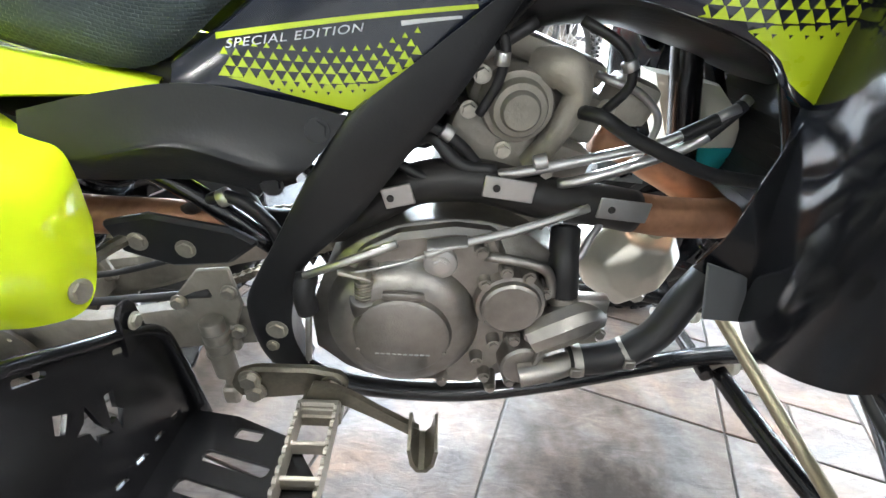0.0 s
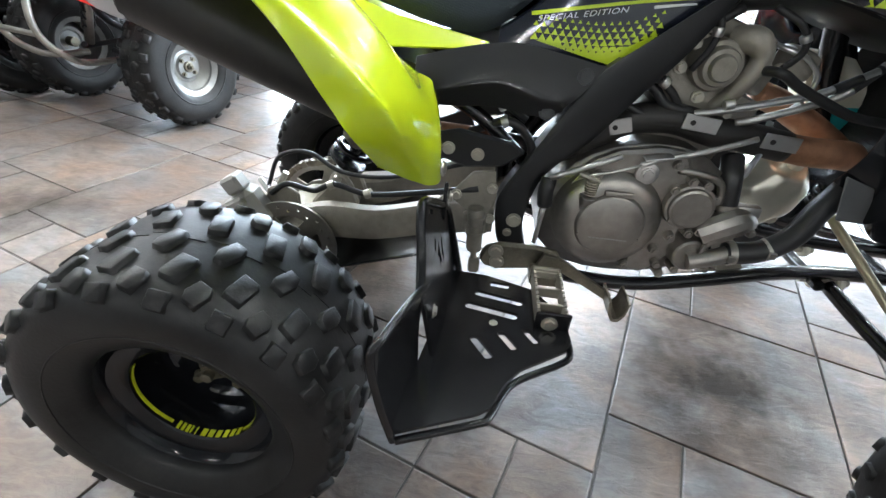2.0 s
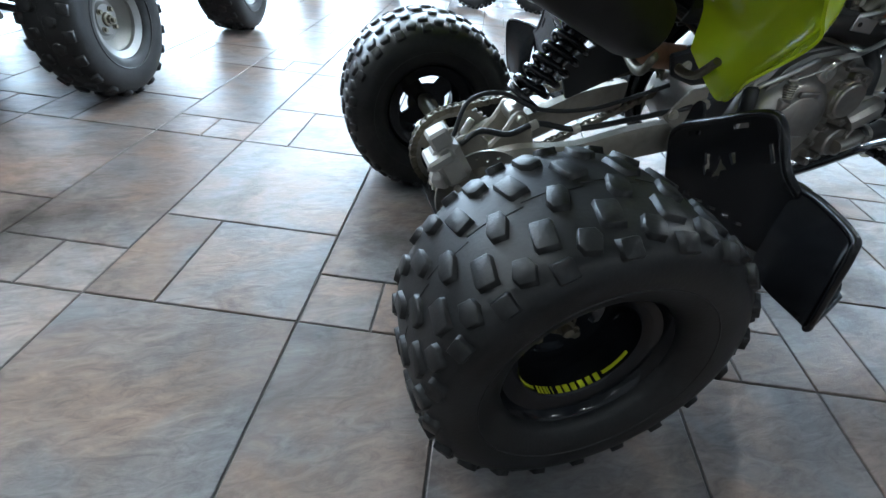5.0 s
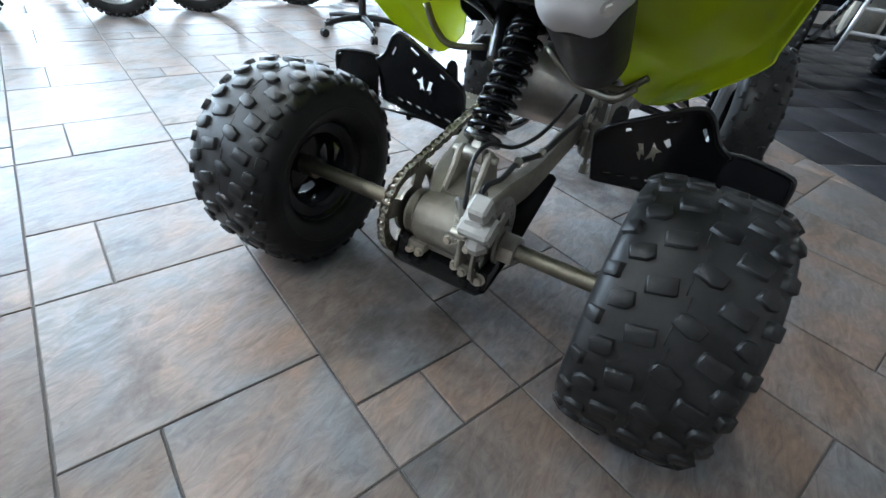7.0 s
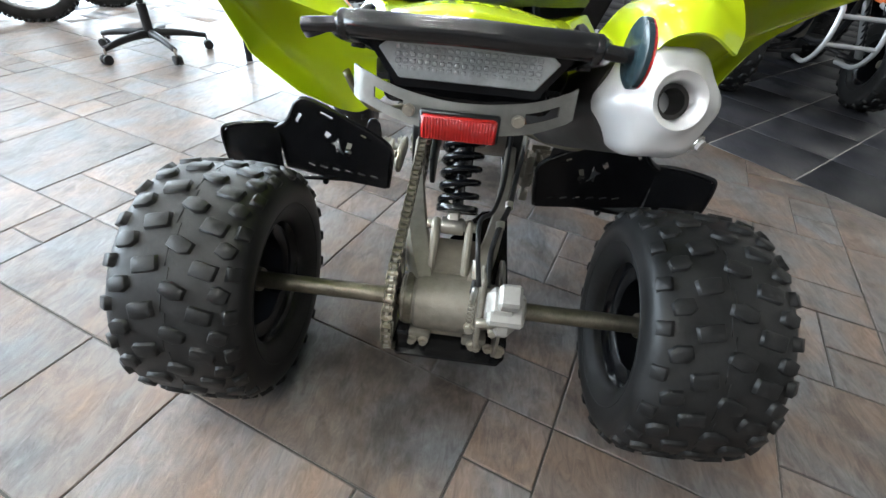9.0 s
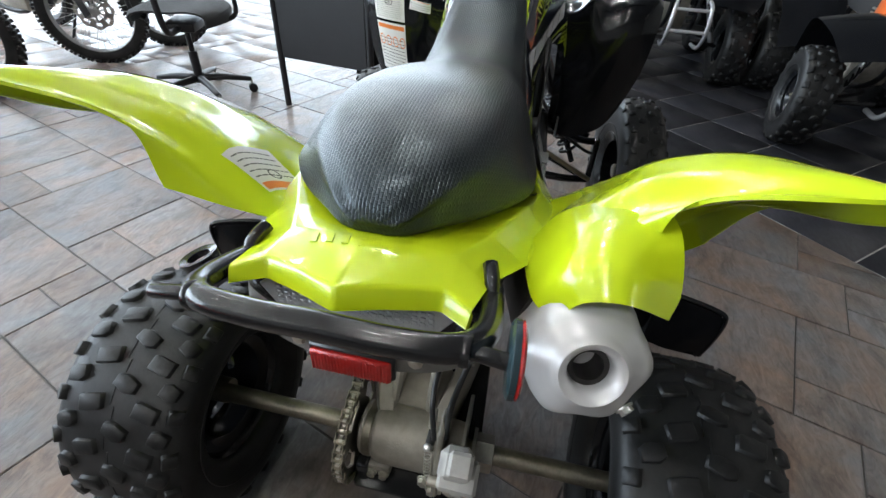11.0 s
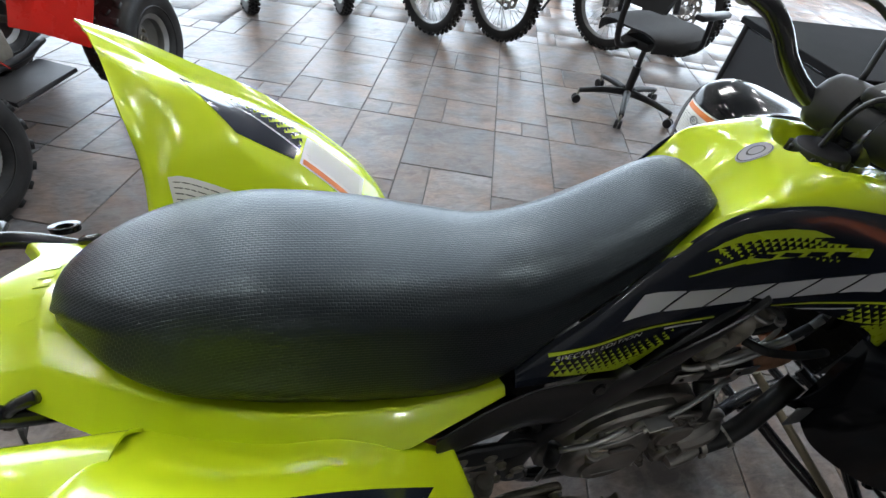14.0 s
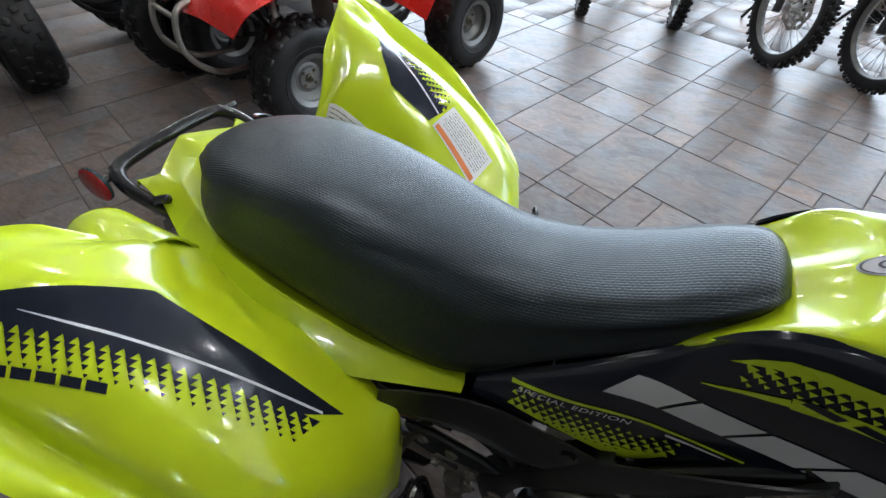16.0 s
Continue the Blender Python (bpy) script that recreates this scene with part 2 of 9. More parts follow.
def stone_tile(name, a, c, d, rough=0.32, relief=0.36, dark_spots=()):
    """Slate-look porcelain: cloudy grey and brown, darker streaks, uneven gloss."""
    m = bpy.data.materials.new(name)
    m.use_nodes = True
    nt = m.node_tree
    b = nt.nodes["Principled BSDF"]
    geo = nt.nodes.new("ShaderNodeNewGeometry")
    info = nt.nodes.new("ShaderNodeObjectInfo")
    add = nt.nodes.new("ShaderNodeVectorMath")
    add.operation = "MULTIPLY_ADD"
    comb = nt.nodes.new("ShaderNodeCombineXYZ")
    for k in ("X", "Y", "Z"):
        nt.links.new(info.outputs["Random"], comb.inputs[k])
    isl = nt.nodes.new("ShaderNodeMath")
    nt.links.new(geo.outputs["Random Per Island"], isl.inputs[0])
    isl.inputs[1].default_value = 1.0
    isl.operation = "MULTIPLY"
    nt.links.new(isl.outputs[0], comb.inputs["Z"])
    add.inputs[1].default_value = (37.0, 23.0, 11.0)
    nt.links.new(comb.outputs[0], add.inputs[0])
    nt.links.new(geo.outputs["Position"], add.inputs[2])
    def noise_node(scale, detail, dist=0.0, rough_=0.55, src=add.outputs[0]):
        n = nt.nodes.new("ShaderNodeTexNoise")
        n.inputs["Scale"].default_value = scale
        n.inputs["Detail"].default_value = detail
        n.inputs["Roughness"].default_value = rough_
        n.inputs["Distortion"].default_value = dist
        nt.links.new(src, n.inputs["Vector"])
        return n
    cloud = noise_node(4.5, 7, 0.6)
    mp = nt.nodes.new("ShaderNodeMapping")
    mp.inputs["Rotation"].default_value = (0, 0, 0.5)
    mp.inputs["Scale"].default_value = (2.6, 4.6, 1.0)
    nt.links.new(add.outputs[0], mp.inputs["Vector"])
    streak = noise_node(1.5, 9, 0.9, 0.66, mp.outputs["Vector"])
    fine = noise_node(34, 7, 0.4, 0.7)
    ramp = nt.nodes.new("ShaderNodeValToRGB")
    el = ramp.color_ramp.elements
    el[0].position, el[0].color = 0.35, (*a, 1)
    el[1].position, el[1].color = 0.67, (*c, 1)
    mid = el.new(0.5)
    mid.color = (*[(p + q) / 2 for p, q in zip(a, c)], 1)
    nt.links.new(cloud.outputs["Fac"], ramp.inputs["Fac"])
    r2 = nt.nodes.new("ShaderNodeValToRGB")
    r2.color_ramp.elements[0].position, r2.color_ramp.elements[0].color = 0.50, (0, 0, 0, 1)
    r2.color_ramp.elements[1].position, r2.color_ramp.elements[1].color = 0.68, (0.60, 0.60, 0.60, 1)
    nt.links.new(streak.outputs["Fac"], r2.inputs["Fac"])
    mix = nt.nodes.new("ShaderNodeMix")
    mix.data_type = "RGBA"
    nt.links.new(r2.outputs["Color"], mix.inputs["Factor"])
    nt.links.new(ramp.outputs["Color"], mix.inputs["A"])
    mix.inputs["B"].default_value = (*d, 1)
    hsv = nt.nodes.new("ShaderNodeHueSaturation")
    va = nt.nodes.new("ShaderNodeMapRange")
    va.inputs["To Min"].default_value, va.inputs["To Max"].default_value = 0.74, 1.24
    mul = nt.nodes.new("ShaderNodeMath")
    mul.operation = "ADD"
    nt.links.new(info.outputs["Random"], mul.inputs[0])
    nt.links.new(geo.outputs["Random Per Island"], mul.inputs[1])
    fr = nt.nodes.new("ShaderNodeMath")
    fr.operation = "FRACT"
    nt.links.new(mul.outputs[0], fr.inputs[0])
    nt.links.new(fr.outputs[0], va.inputs["Value"])
    nt.links.new(va.outputs["Result"], hsv.inputs["Value"])
    # thin cleft lines of the slate face
    mp2 = nt.nodes.new("ShaderNodeMapping")
    mp2.inputs["Rotation"].default_value = (0, 0, 0.5)
    mp2.inputs["Scale"].default_value = (9.0, 26.0, 1.0)
    nt.links.new(add.outputs[0], mp2.inputs["Vector"])
    cleft = noise_node(1.6, 10, 1.3, 0.72, mp2.outputs["Vector"])
    cl = nt.nodes.new("ShaderNodeMapRange")
    cl.inputs["From Min"].default_value, cl.inputs["From Max"].default_value = 0.30, 0.70
    cl.inputs["To Min"].default_value, cl.inputs["To Max"].default_value = 0.62, 1.38
    nt.links.new(cleft.outputs["Fac"], cl.inputs["Value"])
    grain = nt.nodes.new("ShaderNodeVectorMath")
    grain.operation = "SCALE"
    nt.links.new(mix.outputs["Result"], grain.inputs[0])
    nt.links.new(cl.outputs["Result"], grain.inputs["Scale"])
    nt.links.new(grain.outputs["Vector"], hsv.inputs["Color"])
    col = hsv.outputs["Color"]
    spot_masks = []
    for centre, radius in dark_spots:
        st = nt.nodes.new("ShaderNodeMix")
        st.data_type = "RGBA"
        spot_masks.append(blot(nt, geo.outputs["Position"], centre, radius, 6.0, 0.92, 0.40))
        nt.links.new(spot_masks[-1], st.inputs["Factor"])
        nt.links.new(col, st.inputs["A"])
        st.inputs["B"].default_value = (0.034, 0.028, 0.024, 1)
        col = st.outputs["Result"]
    nt.links.new(col, b.inputs["Base Color"])
    ro = nt.nodes.new("ShaderNodeMapRange")
    ro.inputs["To Min"].default_value, ro.inputs["To Max"].default_value = rough - 0.10, rough + 0.16
    nt.links.new(streak.outputs["Fac"], ro.inputs["Value"])
    rough_out, gloss_out = ro.outputs["Result"], None
    # the dark spots are duller than the glaze
    for fac in spot_masks:
        dull = nt.nodes.new("ShaderNodeMix")
        nt.links.new(fac, dull.inputs["Factor"])
        nt.links.new(rough_out, dull.inputs["A"])
        dull.inputs["B"].default_value = 0.58
        rough_out = dull.outputs["Result"]
        shine = nt.nodes.new("ShaderNodeMix")
        nt.links.new(fac, shine.inputs["Factor"])
        shine.inputs["A"].default_value, shine.inputs["B"].default_value = 0.31, 0.08
        if gloss_out:
            nt.links.new(gloss_out, shine.inputs["A"])
        gloss_out = shine.outputs["Result"]
    nt.links.new(rough_out, b.inputs["Roughness"])
    hs = nt.nodes.new("ShaderNodeMath")
    hs.operation = "MULTIPLY_ADD"
    hs.inputs[1].default_value = 0.34
    nt.links.new(fine.outputs["Fac"], hs.inputs[0])
    nt.links.new(cleft.outputs["Fac"], hs.inputs[2])
    bp = nt.nodes.new("ShaderNodeBump")
    bp.inputs["Strength"].default_value = relief
    bp.inputs["Distance"].default_value = 0.004
    nt.links.new(hs.outputs[0], bp.inputs["Height"])
    nt.links.new(bp.outputs["Normal"], b.inputs["Normal"])
    b.inputs["Specular IOR Level"].default_value = 0.31
    if gloss_out:
        nt.links.new(gloss_out, b.inputs["Specular IOR Level"])
    return m


def glow(name, col, strength):
    m = bpy.data.materials.new(name)
    m.use_nodes = True
    nt = m.node_tree
    b = nt.nodes["Principled BSDF"]
    b.inputs["Base Color"].default_value = (*col, 1)
    b.inputs["Emission Color"].default_value = (*col, 1)
    b.inputs["Emission Strength"].default_value = strength
    return m


def glass(name, tint=(1, 1, 1), rough=0.0):
    m = bpy.data.materials.new(name)
    m.use_nodes = True
    b = m.node_tree.nodes["Principled BSDF"]
    b.inputs["Base Color"].default_value = (*tint, 1)
    b.inputs["Transmission Weight"].default_value = 1.0
    b.inputs["Roughness"].default_value = rough
    b.inputs["IOR"].default_value = 1.2
    return m


LIME = material("lime_plastic", (0.52, 0.66, 0.012), 0.20, coat=0.6, var=0.03, scale=3.0, rough_var=0.06, bump=0.04, bump_scale=25)
BLACKGLOSS = material("gloss_black_plastic", (0.006, 0.0065, 0.008), 0.12, spec=0.28, coat=0.08, var=0.2, rough_var=0.05)
BLACKSATIN = material("satin_black_plastic", (0.011, 0.0115, 0.013), 0.31, spec=0.48, var=0.25, bump=0.12, bump_scale=350)
BLACKPAINT = material("black_painted_steel", (0.007, 0.007, 0.008), 0.2, spec=0.45, coat=0.25, var=0.3, rough_var=0.1)
POWDER = material("black_powder_coat", (0.0065, 0.0065, 0.0075), 0.22, spec=0.40, var=0.2, rough_var=0.03, bump=0.05, bump_scale=500)
RUBBER = material("tyre_rubber", (0.0075, 0.0077, 0.0080), 0.40, spec=0.30, var=0.4, scale=14, bump=0.15, bump_scale=220, tint=(0.017, 0.017, 0.0175))
TREAD = material("dusty_tread_rubber", (0.0080, 0.0080, 0.0084), 0.40, spec=0.29, var=0.4, scale=30, bump=0.2, bump_scale=260, tint=(0.0135, 0.0135, 0.014))
HOSE = material("rubber_hose", (0.014, 0.014, 0.015), 0.45, var=0.3)
CAST = material("cast_aluminium", (0.31, 0.292, 0.265), 0.34, metal=0.95, var=0.16, scale=9, bump=0.18, bump_scale=420, tint=(0.40, 0.375, 0.345))
CASTDUST = material("dusty_cast_aluminium", (0.29, 0.27, 0.235), 0.52, metal=0.55, var=0.25, scale=7, bump=0.3, bump_scale=260, tint=(0.36, 0.33, 0.28))
PALECAST = material("pale_bare_casting", (0.42, 0.41, 0.385), 0.55, metal=0.35, var=0.16, scale=12, bump=0.2, bump_scale=350)
ALLOY = material("brushed_alloy", (0.62, 0.61, 0.59), 0.30, metal=0.95, var=0.12, scale=12, bump=0.06, bump_scale=600)
STEEL = material("worn_steel", (0.40, 0.38, 0.34), 0.34, metal=0.95, var=0.25, scale=16)
ZINC = material("zinc_bolt", (0.55, 0.52, 0.45), 0.36, metal=0.9, var=0.25, scale=30)
AXLE = material("oiled_axle_steel", (0.23, 0.21, 0.165), 0.38, metal=0.85, var=0.35, scale=25)
PEARL = material("pearl_silver_paint", (0.60, 0.60, 0.605), 0.33, metal=0.25, coat=0.3, var=0.05)
SILVER = material("silver_paint", (0.47, 0.47, 0.48), 0.34, metal=0.5, coat=0.2, var=0.05)
RUST = material("heat_tinted_pipe", (0.33, 0.165, 0.095), 0.46, metal=0.55, var=0.35, scale=9, tint=(0.46, 0.24, 0.14))
HEATBLACK = material("heat_black_pipe", (0.022, 0.020, 0.019), 0.42, metal=0.2, var=0.35, scale=14)
CREAM = material("cream_plastic", (0.80, 0.77, 0.66), 0.35, var=0.06, scale=5)
CHAIN = material("chain_steel", (0.25, 0.225, 0.18), 0.30, metal=0.95, var=0.5, scale=60)
WHITE = material("white_print", (0.60, 0.60, 0.63), 0.35, var=0.04)
GREY = material("grey_print", (0.45, 0.45, 0.47), 0.35, var=0.04)
LIMEPRINT = material("lime_print", (0.50, 0.64, 0.02), 0.26, coat=0.3, var=0.03)
NAVY = material("gloss_navy_print", (0.010, 0.013, 0.022), 0.15, coat=0.3, var=0.15, rough_var=0.05)
PAPER = material("label_paper", (0.74, 0.73, 0.70), 0.45, var=0.05)
ORANGE = material("label_orange", (0.75, 0.20, 0.035), 0.45, var=0.08)
INK = material("label_ink", (0.06, 0.06, 0.06), 0.5, var=0.2)
REDLENS = material("red_reflector", (0.46, 0.012, 0.010), 0.2, coat=0.4, var=0.3, scale=60, bump=0.8, bump_scale=420)
CLEARLENS = material("clear_lamp_lens", (0.34, 0.35, 0.355), 0.16, metal=0.3, coat=0.5, var=0.2, scale=30, bump=0.35, bump_scale=180)
SEAT = seat_vinyl()
YELLOW = material("yellow_print", (0.66, 0.70, 0.02), 0.35, var=0.04)
RED = material("red_plastic", (0.62, 0.022, 0.014), 0.24, coat=0.3, var=0.05)
BLUE = material("blue_plastic", (0.012, 0.05, 0.50), 0.25, coat=0.3, var=0.05)
ORANGEP = material("orange_plastic", (0.70, 0.13, 0.02), 0.28, coat=0.3, var=0.05)
DARKPLASTIC = material("dark_plastic", (0.012, 0.012, 0.014), 0.42, spec=0.38, var=0.2)
RIMGREY = material("silver_rim", (0.25, 0.25, 0.245), 0.38, metal=0.7, var=0.15, scale=18)
TEAL = material("teal_plastic", (0.02, 0.42, 0.47), 0.4, var=0.08)
FABRIC = material("black_fabric", (0.013, 0.013, 0.014), 0.85, var=0.3, bump=0.3, bump_scale=700)
WALLPAINT = material("wall_paint", (0.30, 0.28, 0.26), 0.7, var=0.05, bump=0.08, bump_scale=80)
CEILPAINT = material("ceiling_board", (0.22, 0.22, 0.215), 0.85, var=0.05, bump=0.15, bump_scale=120)
GROUT = material("dark_grout", (0.07, 0.065, 0.06), 0.75, var=0.2, scale=20, bump=0.3, bump_scale=300)
PALEGROUT = material("pale_grout", (0.30, 0.29, 0.28), 0.75, var=0.2, scale=20)
# a stain, a dark dull patch below the axle, and another stain
DARK_SPOTS = (((1.08, -0.08, 0.0), 0.30), ((0.06, 0.06, 0.0), 0.26), ((-1.03, 0.25, 0.0), 0.2))
TILE = stone_tile("slate_tile", (0.148, 0.150, 0.157), (0.188, 0.131, 0.100), (0.052, 0.043, 0.038), dark_spots=DARK_SPOTS)
DARKTILE = stone_tile("dark_slate_tile", (0.020, 0.021, 0.026), (0.032, 0.032, 0.037), (0.012, 0.012, 0.015), 0.36, 0.03)
DARKTILE.node_tree.nodes["Principled BSDF"].inputs["Specular IOR Level"].default_value = 0.17
FRAMEMETAL = material("window_frame_metal", (0.06, 0.06, 0.065), 0.4, metal=0.5, var=0.1)
PANE = glass("window_glass")
OUTSIDE = material("outdoor_concrete", (0.42, 0.41, 0.39), 0.8, var=0.12, scale=2)
LAMPGLOW = glow("lamp_diffuser", (0.96, 1.0, 0.965), 165.0)

# ---------------------------------------------------------------- room
X0, X1, Y0, Y1, ZC = -6.0, 8.0, -6.5, 6.2, 3.4


def slab(name, x0, x1, y0, y1, z0, z1, mat, label="", kind="structure", parent=None):
    bm = bmesh.new()
    box(bm, (x1 - x0, y1 - y0, z1 - z0), Matrix.Translation(((x0 + x1) / 2, (y0 + y1) / 2, (z0 + z1) / 2)))
    ob = part(name, bm, mat, parent)
    if parent is None:
        tagged(ob, label, name.split("_")[0], "", kind)
    return ob


floor = slab("floor", X0, X1, Y0, Y1, -0.12, -0.004, GROUT, "showroom floor of slate-look tiles in dark joints")
slab("ceiling", X0, X1, Y0, Y1, ZC, ZC + 0.15, CEILPAINT, "plain grey showroom ceiling board")
slab("wall_south", X0, X1, Y0 - 0.2, Y0, -0.12, ZC + 0.15, WALLPAINT, "plain painted showroom wall")
slab("wall_west", X0 - 0.2, X0, Y0, Y1, -0.12, ZC + 0.15, WALLPAINT, "plain painted showroom wall")
# window walls: sill, head and the solid stretches beside the openings
slab("wall_north", X0, X1, Y1, Y1 + 0.2, ZC - 0.35, ZC + 0.15, WALLPAINT, "wall head over the tall shop windows")
slab("wall_north_sill", X0, X1, Y1, Y1 + 0.2, -0.12, 0.12, WALLPAINT, "low sill under the tall shop windows")
slab("wall_east", X1, X1 + 0.2, Y0, 0.2, -0.12, ZC + 0.15, WALLPAINT, "plain painted showroom wall")
slab("wall_east_head", X1, X1 + 0.2, 0.2, Y1, ZC - 0.35, ZC + 0.15, WALLPAINT, "wall head over the tall shop windows")
slab("wall_east_sill", X1, X1 + 0.2, 0.2, Y1, -0.12, 0.12, WALLPAINT, "low sill under the tall shop windows")


def window(name, p, along, width, z0, z1):
    """A tall shop window: frame bars and one pane."""
    w = thing(name, "tall shop window with a dark metal frame", "window", "shop windows", kind="structure",
              at=Matrix.Translation(p) @ Matrix.Rotation(along, 4, "Z"))
    h = z1 - z0
    for x in (-width / 2 + 0.03, width / 2 - 0.03):
        bm = box(bmesh.new(), (0.06, 0.10, h), Matrix.Translation((x, 0, z0 + h / 2)), 0.004)
        part("window_frame", bm, FRAMEMETAL, w)
    for z in (z0 + 0.03, z1 - 0.03, z0 + 0.62 * h):
        bm = box(bmesh.new(), (width - 0.12, 0.09, 0.06), Matrix.Translation((0, 0, z)), 0.004)
        part("window_frame", bm, FRAMEMETAL, w)
    bm = box(bmesh.new(), (width - 0.12, 0.008, h - 0.12), Matrix.Translation((0, 0.0, z0 + h / 2)))
    g = part("pane", bm, PANE, w)
    g.visible_shadow = False
    return w


NW = 8
for i in range(NW):
    wdt = (X1 - X0) / NW
    window("window_%d" % (i + 1), (X0 + (i + 0.5) * wdt, Y1 + 0.1, 0), 0, wdt, 0.12, ZC - 0.35)
for i in range(3):
    wdt = (Y1 - 0.2) / 3
    window("window_%d" % (NW + i + 1), (X1 + 0.1, 0.2 + (i + 0.5) * wdt, 0), radians(90), wdt, 0.12, ZC - 0.35)
# street ground outside
slab("ground", -60, 70, -60, 80, -0.30, -0.121, OUTSIDE, "pale concrete forecourt outside the windows")

# ---- floor tiles: a pattern that repeats every five units, turned against the room
U, TURN = 0.15675, radians(-19.0)
TO = Vector((-0.16456, -0.09185, 0))
AX = Vector((math.cos(TURN), math.sin(TURN), 0))
BX = Vector((-math.sin(TURN), math.cos(TURN), 0))
PATTERN = ((0, 0, 3, 3), (3, -1, 2, 4), (3, 3, 1, 1), (4, 3, 1, 1), (0, 3, 1, 2), (1, 3, 2, 2))
EDGE_P, EDGE_D = Vector((1.705, -1.21, 0)), Vector((1, 0.93, 0)).normalized()
EDGE_N = Vector((EDGE_D.y, -EDGE_D.x, 0))


def dark_side(p):
    return (p - EDGE_P).dot(EDGE_N)


def tile_mesh(bm, corners, z=0.0, bev=0.0022, drop=0.006):
    """A tile: flat top, worn bevel, short sides."""
    c = sum(corners, Vector()) / len(corners)
    top, mid, low = [], [], []
    for p in corners:
        d = (c - p).normalized()
        top.append(bm.verts.new((p + d * bev * 1.4) + Vector((0, 0, z))))
        mid.append(bm.verts.new(p + Vector((0, 0, z - bev * 0.7))))
        low.append(bm.verts.new(p + Vector((0, 0, z - drop))))
    bm.faces.new(top)
    n = len(corners)
    for i in range(n):
        j = (i + 1) % n
        bm.faces.new((mid[i], mid[j], top[j], top[i]))
        bm.faces.new((low[i], low[j], mid[j], mid[i]))


def clip_poly(pts, side):
    out = []
    for i, p in enumerate(pts):
        q = pts[(i + 1) % len(pts)]
        a, b = dark_side(p) * side, dark_side(q) * side
        if a <= 0:
            out.append(p)
        if (a <= 0) != (b <= 0):
            out.append(p + (q - p) * (a / (a - b)))
    return out


rnd = random.Random(4)
far_bm = bmesh.new()
near = []
for I in range(-12, 16):
    for J in range(-14, 14):
        for a, b, w, h in PATTERN:
            i, j = I * 5 + a - 4, J * 5 + b + 1
            g = 0.016
            pts = [TO + U * ((i + s) * AX + (j + t) * BX) for s, t in ((g, g), (w - g, g), (w - g, h - g), (g, h - g))]
            c = sum(pts, Vector()) / 4
            if not (X0 < c.x < X1 and Y0 < c.y < Y1) or dark_side(c) > 0.35:
                continue
            whole = all(dark_side(p) < -0.01 for p in pts)
            if not whole:
                pts = clip_poly(pts, 1)
                if len(pts) < 3:
                    continue
            near.append(((c - Vector((0.35, 0.4, 0))).length, whole, pts, (w, h), c))
near.sort(key=lambda q: q[0])
shared = {}
for k, (d, whole, pts, size, c) in enumerate(near):
    z = rnd.uniform(-0.0008, 0.0006)
    if k < 300 and whole:
        if size not in shared:
            bm = bmesh.new()
            tile_mesh(bm, [p - c for p in pts])
            me = bpy.data.meshes.new("tile")
            bm.to_mesh(me)
            bm.free()
            me.materials.append(TILE)
            shared[size] = me
        ob = new("tile", shared[size])
        ob.parent = floor
        ob.location = c + Vector((0, 0, z))
    else:
        tile_mesh(far_bm, pts, z)
tagged(part("tile_field", far_bm, TILE, floor), kind="stuff")
dark_bm = bmesh.new()
for i in range(-24, 24):
    for j in range(-1, 16):
        s, g = 0.43, 0.004
        base = EDGE_P + EDGE_N * 0.006
        pts = [base + EDGE_D * (i * s + u) + EDGE_N * (j * s + v) for u, v in ((g, g), (s - g, g), (s - g, s - g), (g, s - g))]
        c = sum(pts, Vector()) / 4
        if X0 < c.x < X1 and Y0 < c.y < Y1 and j >= 0:
            tile_mesh(dark_bm, pts, rnd.uniform(-0.0005, 0.0005))
tagged(part("dark_tile_field", dark_bm, DARKTILE, floor), kind="stuff")
bm = bmesh.new()
vs = [bm.verts.new(p + Vector((0, 0, -0.0035))) for p in (EDGE_P - EDGE_D * 7, EDGE_P + EDGE_D * 8.4, EDGE_P + EDGE_D * 8.4 + EDGE_N * 8, EDGE_P - EDGE_D * 7 + EDGE_N * 8)]
bm.faces.new(vs)
bmesh.ops.bisect_plane(bm, geom=bm.verts[:] + bm.edges[:] + bm.faces[:], plane_co=(X1, 0, 0), plane_no=(1, 0, 0), clear_outer=True)
bmesh.ops.bisect_plane(bm, geom=bm.verts[:] + bm.edges[:] + bm.faces[:], plane_co=(0, Y0, 0), plane_no=(0, -1, 0), clear_outer=True)
bmesh.ops.bisect_plane(bm, geom=bm.verts[:] + bm.edges[:] + bm.faces[:], plane_co=(X0, 0, 0), plane_no=(-1, 0, 0), clear_outer=True)
thick(bm, 0.0003)
part("joint_bed", bm, PALEGROUT, floor)

# ---- ceiling lamps
def ceiling_lamp(x, y):
    t = thing("ceiling_lamp", "round recessed ceiling downlight out of view, switched on", "lamp", "ceiling lamps", at=Matrix.Translation((x, y, ZC)))
    part("trim_ring", lathe(bmesh.new(), [(0.085, -0.004), (0.11, -0.016), (0.115, 0.0), (0.085, 0.0)], Matrix.Rotation(radians(90), 4, "X"), 28, True), SILVER, t)
    part("diffuser", lathe(bmesh.new(), [(0.0, -0.008), (0.085, -0.008), (0.085, -0.001), (0.0, -0.001)], Matrix.Rotation(radians(90), 4, "X"), 28), LAMPGLOW, t)
    return t


for x in (-4.0, -2.2, -0.4, 1.4, 3.2, 5.0, 6.8):
    for y in (0.4, 2.2, 4.0):
        ceiling_lamp(x, y)
# extra unseen lamps, added to brighten the engine side of the quad
for x in (-3.1, 0.5, 4.1):
    ceiling_lamp(x, -4.6)

